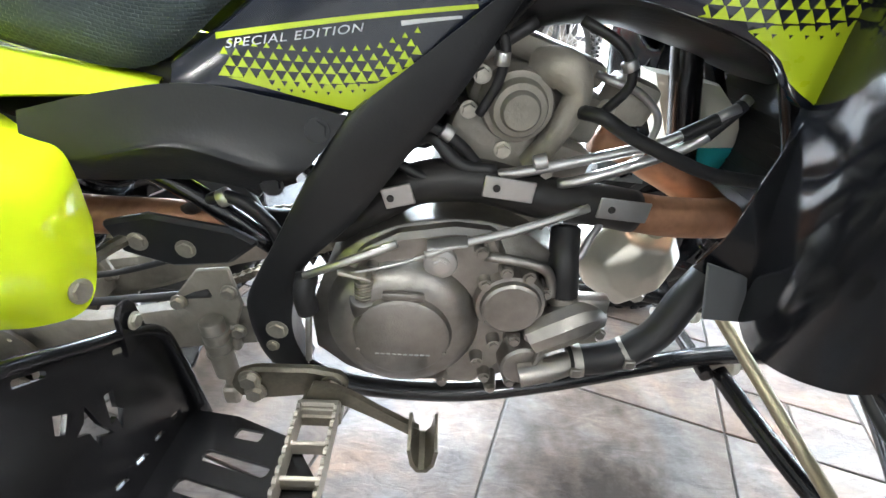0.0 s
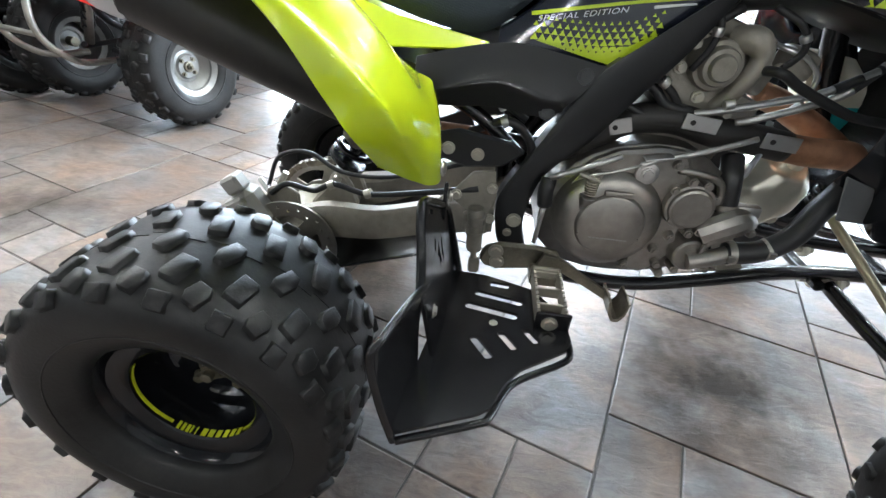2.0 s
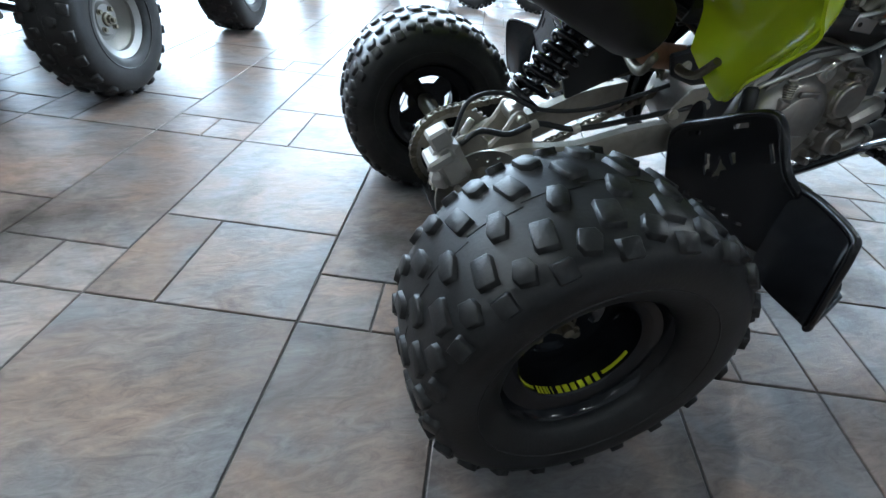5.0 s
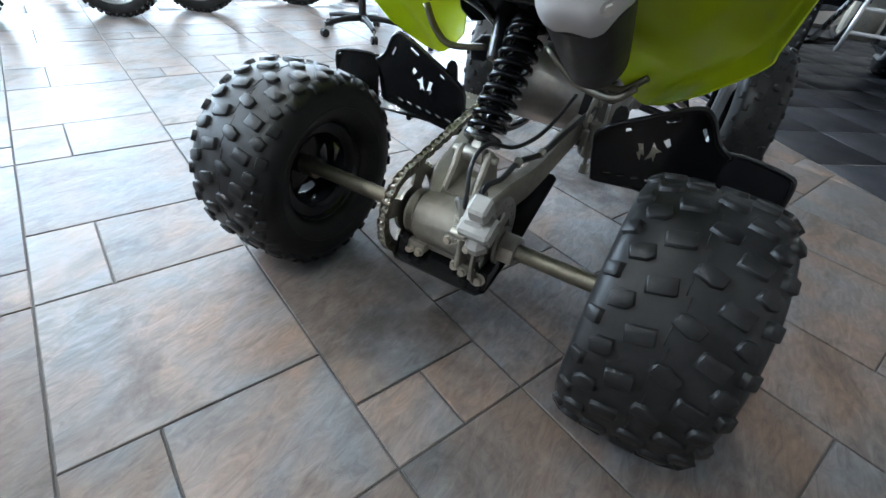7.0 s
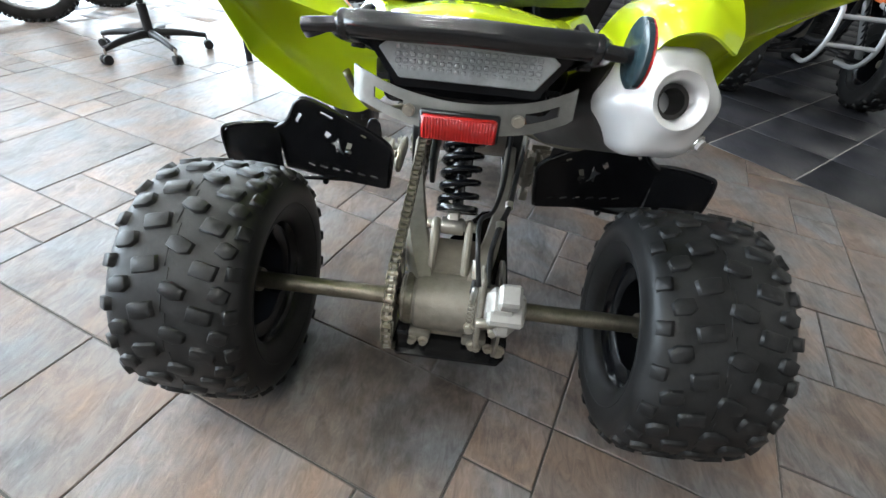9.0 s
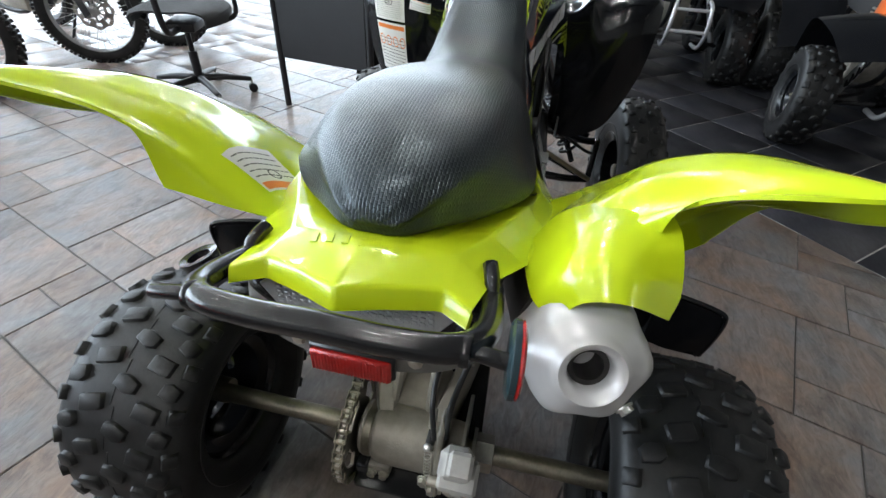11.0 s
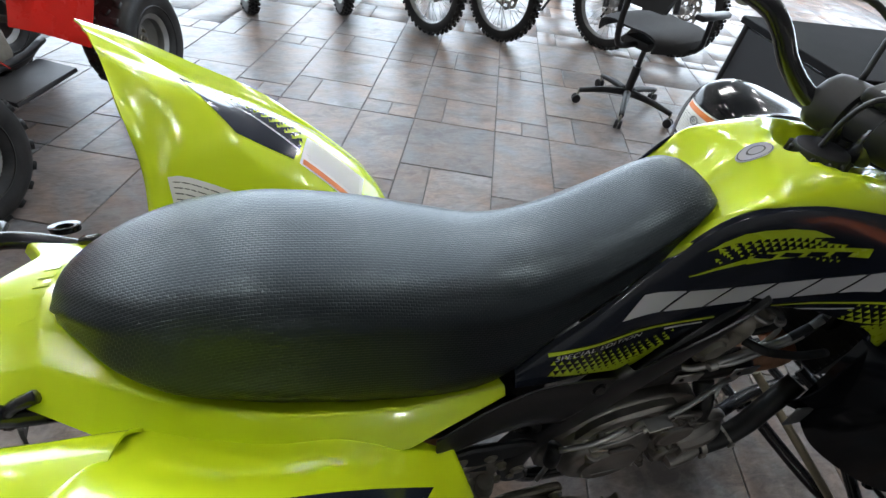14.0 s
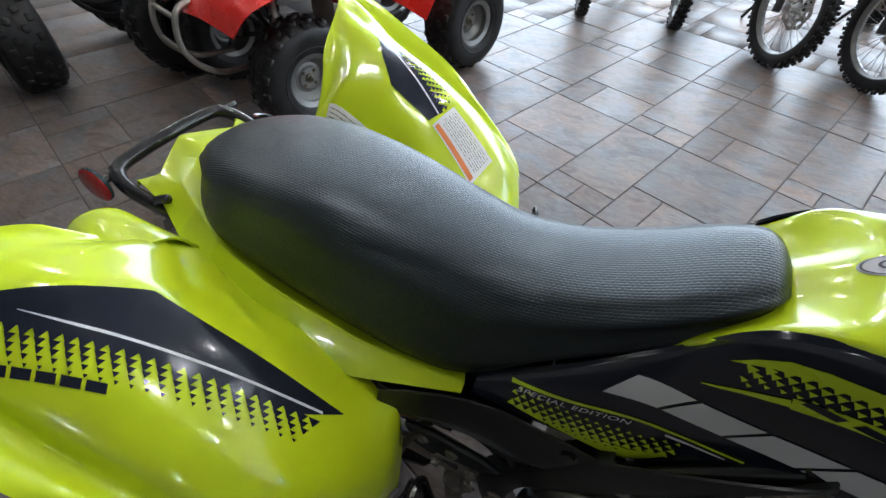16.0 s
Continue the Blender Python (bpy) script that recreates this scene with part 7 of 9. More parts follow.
for r0, r1 in ((0.95, 0.88), (0.52, 0.42)):
    for k in range(28):
        aa, bb = 2 * math.pi * k / 28, 2 * math.pi * (k + 1) / 28
        b.faces.new([b.verts.new((0.686 + 0.021 * r * math.cos(a), -0.006 + 0.012 * r * math.sin(a), 1.1)) for r, a in ((r0, aa), (r0, bb), (r1, bb), (r1, aa))])
part("badge_ring", drape(b, tankcover, (0, 0, -1), 0.0018), INK, badge)

# fuel tank between the panels
b = bmesh.new()
loft(b, [[(x, y, z) for y, z in ((-w, z0), (-w - 0.01, (z0 + z1) / 2), (-w * 0.8, z1), (w * 0.8, z1), (w + 0.01, (z0 + z1) / 2), (w, z0), (w * 0.6, z0 - 0.02), (-w * 0.6, z0 - 0.02))] for x, w, z0, z1 in ((0.63, 0.07, 0.730, 0.80), (0.70, 0.095, 0.725, 0.845), (0.80, 0.105, 0.735, 0.86), (0.90, 0.105, 0.715, 0.85), (0.98, 0.10, 0.690, 0.82))], 3, 2, True, True)
bmesh.ops.recalc_face_normals(b, faces=b.faces)
qpart("fuel_tank", b, BLACKSATIN, "black plastic fuel tank")

# ---- handlebar, turned with the front wheels about the stem
ST = Matrix.Translation((0.86, 0, 0)) @ Matrix.Rotation(STEER, 4, "Z")
def st(*p):
    return ST @ Vector(p)
half = [(-0.026, 0.050, 0.946), (-0.036, 0.081, 0.955), (-0.062, 0.108, 0.985), (-0.080, 0.131, 1.020), (-0.091, 0.160, 1.040), (-0.104, 0.220, 1.049), (-0.130, 0.320, 1.046), (-0.158, 0.415, 1.030)]
b = tube(bmesh.new(), [st(x, -y, z) for x, y, z in reversed(half)] + [st(-0.022, 0, 0.945)] + [st(*p) for p in half], 0.0125, 14, 6)
bars = qpart("handlebar", b, BLACKPAINT, "black handlebar with a round pad, turned slightly")
for s in (-1, 1):
    part("grip", rod(bmesh.new(), st(-0.122, s * 0.290, 1.047), st(-0.160, s * 0.420, 1.029), 0.0165, seg=16, bevel=0.003), HOSE, bars)
    part("switch_box", box(bmesh.new(), (0.045, 0.045, 0.038), ST @ Matrix.Translation((-0.112, s * 0.252, 1.045)), 0.008, 3), DARKPLASTIC, bars)
    part("lever_perch", box(bmesh.new(), (0.034, 0.024, 0.036), ST @ Matrix.Translation((-0.088, s * 0.192, 1.048)), 0.008, 3), SILVER, bars)
    part("lever", tube(bmesh.new(), [st(-0.07, s * 0.195, 1.050), st(-0.045, s * 0.225, 1.048), st(-0.075, s * 0.32, 1.036), st(-0.105, s * 0.415, 1.022)], [0.009, 0.007, 0.005, 0.006], 8, 5), SILVER, bars)
    part("bar_clamp", rod(bmesh.new(), st(-0.022, s * 0.022, 0.905), st(-0.022, s * 0.022, 0.952), 0.015, seg=18, bevel=0.003), BLACKPAINT, bars)
    part("control_cable", tube(bmesh.new(), [st(-0.075, s * 0.195, 1.050), st(-0.01, s * 0.165, 1.062), st(0.05, s * 0.11, 1.055), st(0.075, s * 0.05, 1.00), st(0.05, s * 0.015, 0.90)], 0.0042, 8, 6), HOSE, bars)
    part("cable_loop", tube(bmesh.new(), [st(0.0, s * 0.045, 0.985), st(0.02, s * 0.055, 1.05), st(0.07, s * 0.03, 1.10), st(0.13, s * 0.02, 1.06), st(0.15, s * 0.03, 0.93)], 0.0038, 8, 6), HOSE, bars)
# brake reservoir with its dark cap
res = part("reservoir", rod(bmesh.new(), st(-0.070, -0.218, 1.046), st(-0.066, -0.218, 1.070), 0.024, seg=24, bevel=0.004), CREAM, bars, "pale brake fluid reservoir")
part("reservoir_cap", rod(bmesh.new(), st(-0.066, -0.218, 1.070), st(-0.065, -0.218, 1.076), 0.026, seg=24, bevel=0.002), DARKPLASTIC, res)
# cable tie that hangs from the bar
part("cable_strap", box(bmesh.new(), (0.010, 0.018, 0.030), ST @ Matrix.Translation((-0.058, -0.128, 0.990)) @ Matrix.Rotation(0.25, 4, "X"), 0.003, 2), HOSE, bars)
# round pad across the clamp: a barrel with domed ends
b = lathe(bmesh.new(), [(0.004, -0.074), (0.030, -0.073), (0.035, -0.069), (0.037, -0.060), (0.037, -0.022), (0.031, -0.019), (0.031, 0.019), (0.037, 0.022), (0.037, 0.060), (0.035, 0.069), (0.030, 0.073), (0.004, 0.074)], ST @ Matrix.Translation((-0.004, 0, 0.948)), 32)
part("bar_pad", b, DARKPLASTIC, bars, "black round handlebar pad")
b = box(bmesh.new(), (0.062, 0.050, 0.020), ST @ Matrix.Translation((-0.004, -0.004, 0.986)) @ Matrix.Rotation(-0.20, 4, "Y"), 0.007, 3)
met = part("meter", b, DARKPLASTIC, bars)
part("meter_window", box(bmesh.new(), (0.006, 0.022, 0.004), ST @ Matrix.Translation((-0.028, -0.006, 0.990)) @ Matrix.Rotation(-0.20, 4, "Y"), 0.001), GREY, met)
qpart("steering_stem", rod(bmesh.new(), (0.845, 0, 0.93), (0.955, 0, 0.55), 0.018, seg=14), BLACKPAINT)

# ---- front fenders: a rear flap and an arch over the tyre
def front_fender(b):
    rows = [[(0.968, -0.160, 0.476), (0.962, -0.190, 0.458), (0.958, -0.222, 0.448), (0.957, -0.258, 0.456), (0.960, -0.295, 0.474), (0.966, -0.325, 0.498), (0.975, -0.352, 0.545)],
            [(0.955, -0.158, 0.570), (0.946, -0.190, 0.568), (0.938, -0.222, 0.570), (0.930, -0.258, 0.580), (0.930, -0.300, 0.600), (0.940, -0.345, 0.626), (0.955, -0.380, 0.650)],
            [(0.955, -0.150, 0.685), (0.942, -0.190, 0.692), (0.930, -0.222, 0.704), (0.920, -0.258, 0.712), (0.914, -0.305, 0.728), (0.922, -0.355, 0.745), (0.945, -0.390, 0.752)],
            [(0.966, -0.145, 0.768), (0.955, -0.188, 0.780), (0.938, -0.222, 0.812), (0.945, -0.256, 0.796), (0.934, -0.305, 0.812), (0.938, -0.356, 0.818), (0.962, -0.392, 0.806)],
            [(0.995, -0.140, 0.782), (0.985, -0.186, 0.790), (0.966, -0.222, 0.834), (0.980, -0.257, 0.814), (0.968, -0.306, 0.828), (0.972, -0.368, 0.836), (0.990, -0.394, 0.815)],
            [(1.045, -0.130, 0.792), (1.045, -0.186, 0.802), (1.045, -0.222, 0.834), (1.045, -0.258, 0.818), (1.045, -0.310, 0.832), (1.048, -0.368, 0.838), (1.052, -0.402, 0.818)],
            [(1.18, -0.120, 0.775), (1.18, -0.186, 0.785), (1.18, -0.225, 0.800), (1.18, -0.262, 0.797), (1.18, -0.315, 0.803), (1.18, -0.376, 0.798), (1.18, -0.425, 0.770)],
            [(1.36, -0.110, 0.720), (1.36, -0.180, 0.728), (1.36, -0.22, 0.733), (1.36, -0.26, 0.735), (1.36, -0.30, 0.735), (1.36, -0.360, 0.725), (1.36, -0.410, 0.70)]]
    loft(b, rows, 5, 4)
    return thick(b, 0.004)
ff_r, ff_l = both("front_fender", front_fender, BLACKGLOSS, "gloss black front fender with a deep rear flap", 0.6)
label_sheet([(0.2, 0.364, 0.803), (0.2, 0.279, 0.797), (0.2, 0.272, 0.728), (0.2, 0.354, 0.736)], ff_l, (1, 0, 0), ff_l, 0.14, 9, 1)
sign_text("16", (0.2, 0.328, 0.772), 0.013, ff_l)
label_sheet([(0.2, 0.353, 0.729), (0.2, 0.271, 0.721), (0.2, 0.264, 0.585), (0.2, 0.340, 0.600)], ff_l, (1, 0, 0), ff_l, 0.08, 9, 4)
label_sheet([(0.2, 0.262, 0.786), (0.2, 0.205, 0.776), (0.2, 0.205, 0.752), (0.2, 0.262, 0.762)], ff_l, (1, 0, 0), ff_l, 0.05, 3)
# nose, radiator and guards
b = bmesh.new()
loft(b, [[(1.00, -0.12, 0.83), (1.0, 0, 0.86), (1.0, 0.12, 0.83)], [(1.15, -0.12, 0.80), (1.15, 0, 0.83), (1.15, 0.12, 0.80)], [(1.38, -0.09, 0.74), (1.40, 0, 0.76), (1.38, 0.09, 0.74)], [(1.45, -0.06, 0.68), (1.47, 0, 0.69), (1.45, 0.06, 0.68)]], 4, 4)
qpart("nose_cover", thick(b, 0.004), BLACKGLOSS, "gloss black nose cover", sharp=0.6)
b = box(bmesh.new(), (0.045, 0.26, 0.22), Matrix.Translation((1.06, 0, 0.60)) @ Matrix.Rotation(0.2, 4, "Y"), 0.006)
radiator = qpart("radiator", b, DARKPLASTIC, "black finned radiator", sharp=0.4)
for k in range(16):
    part("fin", box(bmesh.new(), (0.048, 0.255, 0.003), Matrix.Translation((1.06, 0, 0.60)) @ Matrix.Rotation(0.2, 4, "Y") @ Matrix.Translation((0, 0, -0.1 + k * 0.0133))), DARKPLASTIC, radiator)
def shroud(b):
    rows = [[(0.985, -0.150, 0.735), (0.952, -0.168, 0.668), (0.930, -0.178, 0.604), (0.920, -0.180, 0.552), (0.904, -0.172, 0.508)],
            [(1.02, -0.165, 0.72), (1.01, -0.185, 0.655), (0.998, -0.200, 0.590), (0.985, -0.205, 0.530), (0.975, -0.195, 0.480)],
            [(1.08, -0.160, 0.70), (1.075, -0.185, 0.64), (1.06, -0.205, 0.58), (1.04, -0.215, 0.530), (1.02, -0.21, 0.500)]]
    loft(b, rows, 5, 4)
    return thick(b, 0.003)
both("radiator_shroud", shroud, BLACKGLOSS, "gloss black radiator shroud", 0.6)
def shroud_lip(b):
    plate(b, [(0.905, 0.524), (1.000, 0.496), (1.006, 0.452), (0.925, 0.455)], 0.004, Matrix(((1, 0, 0, 0), (0, 0, -1, -0.188), (0, 1, 0, 0), (0, 0, 0, 1))), 0.001)
    return b
both("shroud_lip", shroud_lip, material("grey_plastic", (0.10, 0.105, 0.11), 0.45, var=0.1), "dark grey plastic lip", 0.5)

# ---- front suspension
def wishbones(b):
    tube(b, [(1.075, -0.075, 0.268), (1.10, -0.16, 0.245), (1.135, -0.26, 0.222), (1.185, -0.345, 0.205)], 0.0135, 12, 5)
    tube(b, [(1.29, -0.075, 0.280), (1.26, -0.18, 0.250), (1.215, -0.30, 0.215), (1.19, -0.345, 0.205)], 0.0125, 12, 5)
    return b
arms = both("lower_arm", wishbones, BLACKPAINT, "gloss black lower wishbone")
def uppers(b):
    tube(b, [(1.10, -0.085, 0.42), (1.13, -0.18, 0.395), (1.18, -0.30, 0.355), (1.205, -0.345, 0.345)], 0.0125, 12, 5)
    tube(b, [(1.28, -0.085, 0.42), (1.26, -0.19, 0.395), (1.215, -0.32, 0.355)], 0.0115, 12, 5)
    box(b, (0.035, 0.02, 0.17), Matrix.Translation((1.205, -0.352, 0.275)), 0.008, 2)
    return b
both("upper_arm", uppers, BLACKPAINT, "gloss black upper wishbone")
for s in (-1, 1):
    for x in (1.050, 1.098):
        qpart("arm_bushing", rod(bmesh.new(), (x, s * 0.060, 0.268), (x + 0.012, s * 0.060, 0.268), 0.0165, seg=20, bevel=0.003), CREAM)
    qpart("arm_bolt", rod(bmesh.new(), (1.030, s * 0.060, 0.268), (1.122, s * 0.060, 0.268), 0.0085, seg=6), ZINC)
    qpart("tie_rod", rod(bmesh.new(), (0.985, s * 0.075, 0.43), (1.125, s * 0.345, 0.235), 0.008, seg=12), material("oiled_rod", (0.42, 0.37, 0.26), 0.35, metal=0.8, var=0.2) if s < 0 else AXLE, "bare metal tie rod")
    p0, p1 = V(1.235, s * 0.285, 0.245), V(1.215, s * 0.115, 0.62)
    a_ = (p1 - p0).normalized()
    sh = qpart("front_shock", rod(rod(bmesh.new(), p0, p0 + a_ * 0.12, 0.010, seg=14), p0 + a_ * 0.10, p1, 0.020, seg=18), BLACKPAINT, "black front shock absorber")
    f1 = a_.orthogonal().normalized()
    f2 = a_.cross(f1)
    pts = [p0 + a_ * (0.05 + 0.24 * k / 112) + (f1 * math.cos(2 * math.pi * k / 14) + f2 * math.sin(2 * math.pi * k / 14)) * 0.031 for k in range(113)]
    part("spring", tube(bmesh.new(), pts, 0.006, 8, 1), BLACKGLOSS, sh)
    bb = tube(bmesh.new(), [(1.20, s * 0.35, 0.30), (1.14, s * 0.30, 0.34), (1.10, s * 0.20, 0.42), (1.12, s * 0.12, 0.52)], 0.0055, 8, 6)
    qpart("front_brake_hose", bb, HOSE)
b = bmesh.new()
tube(b, [(1.30, -0.10, 0.29), (1.45, -0.11, 0.38), (1.50, -0.11, 0.52), (1.47, -0.10, 0.62)], 0.011, 10, 5)
tube(b, [(1.30, 0.10, 0.29), (1.45, 0.11, 0.38), (1.50, 0.11, 0.52), (1.47, 0.10, 0.62)], 0.011, 10, 5)
rod(b, (1.50, -0.11, 0.50), (1.50, 0.11, 0.50), 0.011, seg=10)
qpart("front_bumper", b, BLACKPAINT, "black tubular front bumper")

# ---- tail: grab bar, lamp, bracket, reflectors
b = bmesh.new()
tube(b, [(0.06, 0.085, 0.670), (-0.05, 0.095, 0.705), (-0.12, 0.110, 0.732), (-0.180, 0.112, 0.752), (-0.208, 0.095, 0.762), (-0.215, 0.05, 0.764), (-0.215, 0.0, 0.765), (-0.215, -0.05, 0.764), (-0.208, -0.095, 0.762), (-0.180, -0.112, 0.752), (-0.12, -0.110, 0.732), (-0.05, -0.095, 0.705), (0.06, -0.085, 0.670)], 0.0108, 14, 6)
grab = qpart("grab_bar", b, BLACKPAINT, "gloss black tubular grab bar")
for s in (-1, 1):
    part("bar_stub", rod(bmesh.new(), (-0.205, s * 0.100, 0.760), (-0.207, s * 0.138, 0.757), 0.0062, seg=14, bevel=0.0015), BLACKPAINT, grab)
    part("bar_collar", rod(bmesh.new(), (-0.206, s * 0.098, 0.760), (-0.206, s * 0.106, 0.760), 0.0122, seg=16, bevel=0.002), BLACKPAINT, grab)
b = bmesh.new()
mm = Matrix.Translation((-0.205, -0.133, 0.760)) @ Matrix.Rotation(radians(3), 4, "Z")
lathe(b, [(0.0, 0.003), (0.024, 0.003), (0.027, 0.001), (0.027, -0.003), (0.0, -0.003)], mm, 32)
rr_ = part("round_reflector", b, material("blue_grey_plastic", (0.018, 0.035, 0.042), 0.2, var=0.1), grab, "round side reflector")
part("reflector_lens", lathe(bmesh.new(), [(0.0, -0.0032), (0.026, -0.0032), (0.0268, -0.0050), (0.024, -0.0068), (0.0, -0.0072)], mm, 32), REDLENS, rr_)
b = lathe(bmesh.new(), [(0.010, -0.003), (0.016, -0.004), (0.017, 0.004), (0.010, 0.003)], Matrix.Translation((-0.150, 0.142, 0.742)) @ Matrix.Rotation(radians(70), 4, "X"), 28, True)
part("reflector_ring", b, BLACKPAINT, grab)
for s in (-1, 1):
    qpart("rear_subframe", tube(bmesh.new(), [(-0.095, s * 0.100, 0.722), (-0.05, s * 0.115, 0.712), (0.04, s * 0.13, 0.690)], 0.008, 8, 5), BLACKPAINT)
# lamp
b = bmesh.new()
loft(b, [[(-0.150, y, z) for y, z in ((-0.105, 0.748), (-0.075, 0.705), (0.075, 0.705), (0.105, 0.748), (0.075, 0.760), (-0.075, 0.760))], [(-0.178, y, z) for y, z in ((-0.098, 0.746), (-0.070, 0.706), (0.070, 0.706), (0.098, 0.746), (0.070, 0.754), (-0.070, 0.754))]], 2, 1, True, True)
box(b, (0.10, 0.17, 0.05), Matrix.Translation((-0.10, 0, 0.70)), 0.01, 2)
bmesh.ops.recalc_face_normals(b, faces=b.faces)
bmesh.ops.translate(b, vec=(0.028, 0, -0.010), verts=b.verts)
lamp = qpart("tail_lamp", b, BLACKGLOSS, "tail lamp with a clear ribbed lens", sharp=0.5)
b = bmesh.new()
plate(b, [(-0.086, 0.732), (-0.066, 0.706), (0.066, 0.706), (0.086, 0.732), (0.072, 0.742), (-0.072, 0.742)], 0.004, Matrix(((0, 0.1, 1, -0.2265), (1, 0, 0, 0), (0, 1, 0, 0), (0, 0, 0, 1))), 0.0012)
lens = part("lens", b, CLEARLENS, lamp, "clear lens", 0.4)
for k in range(20):
    for j in range(5):
        y, z = -0.0665 + k * 0.0070, 0.7095 + j * 0.0062
        if abs(y) < 0.064 + (z - 0.706) * 0.4:
            part("lens_facet", box(bmesh.new(), (0.0016, 0.0058, 0.0050), Matrix.Translation((-0.1565, y, z)), 0.0012), CLEARLENS, lens)
# bracket: a bent metal strip with slots
BRACKETMETAL = material("satin_steel_plate", (0.24, 0.235, 0.22), 0.42, metal=0.85, var=0.25, scale=14)
b = bmesh.new()
curve = [(-0.135, 0.116, 0.692), (-0.143, 0.104, 0.689), (-0.153, 0.062, 0.677), (-0.158, 0.003, 0.671), (-0.153, -0.062, 0.676), (-0.143, -0.100, 0.686), (-0.135, -0.112, 0.690)]
line = crom(curve, 6)
prev = None
for i, p in enumerate(line):
    h = 0.0150
    cur = (b.verts.new(p + V(0.004, 0, h)), b.verts.new(p + V(0.001, 0, h * 0.35)), b.verts.new(p + V(-0.001, 0, -h * 0.35)), b.verts.new(p - V(0.004, 0, h)))
    if prev:
        yc = abs((p.y + line[i - 1].y) / 2)
        for k in range(3):
            if k == 1 and 0.062 < yc < 0.094:
                continue
            b.faces.new((prev[k], prev[k + 1], cur[k + 1], cur[k]))
    prev = cur
bracket = qpart("plate_bracket", thick(b, 0.003), BRACKETMETAL, "bent slotted metal plate bracket", sharp=0.6)
b = box(bmesh.new(), (0.008, 0.076, 0.0255), Matrix.Translation((-0.1665, 0.003, 0.664)), 0.002)
red = part("red_reflector", b, REDLENS, bracket, "oblong red reflector")
for k in range(24):
    part("reflector_rib", box(bmesh.new(), (0.0012, 0.0019, 0.0225), Matrix.Translation((-0.1710, -0.0325 + 0.00305 * k + 0.0006, 0.664)), 0.0005), REDLENS, red)
b = box(bmesh.new(), (0.006, 0.081, 0.0305), Matrix.Translation((-0.163, 0.003, 0.665)), 0.002)
part("reflector_back", b, BLACKSATIN, bracket)
for s in (-1, 1):
    part("bracket_screw", bolt(bmesh.new(), (-0.160, s * 0.055, 0.676), (-1, 0, 0), 0.005, 0.003), ZINC, bracket)
    bb = tube(bmesh.new(), [(-0.130, s * 0.112, 0.722), (-0.12, s * 0.11, 0.745), (-0.10, s * 0.105, 0.752)], 0.007, 8, 4)
    part("bracket_arm", bb, BLACKPAINT, bracket)
b = bmesh.new()
tube(b, [(0.255, 0.235, 0.575), (0.262, 0.215, 0.53), (0.27, 0.18, 0.50), (0.29, 0.11, 0.505)], 0.007, 8, 5)
for v in b.verts:
    v.co.x = 0.27 + (v.co.x - 0.27) * 1.5
qpart("fender_stay", b, AXLE, "dull metal fender stay")
b = mirror(tube(bmesh.new(), [(0.300, 0.235, 0.520), (0.305, 0.20, 0.49), (0.31, 0.16, 0.485), (0.33, 0.12, 0.49)], 0.007, 8, 5))
qpart("fender_stay", b, AXLE, "dull metal fender stay")

# ---------------------------------------------------------------- other things in the showroom
def turn_to(x, y, ang, z=0.0):
    return Matrix.Translation((x, y, z)) @ Matrix.Rotation(ang, 4, "Z")


ATV_ROWS = ((-0.03, 0.0, 0.020, 0.018, 0.3, HEX), (0.03, 0.5, 0.020, 0.018, -0.3, HEX), (-0.072, 0.5, 0.017, 0.016, 0, RECT), (0.072, 0.0, 0.017, 0.016, 0, RECT))


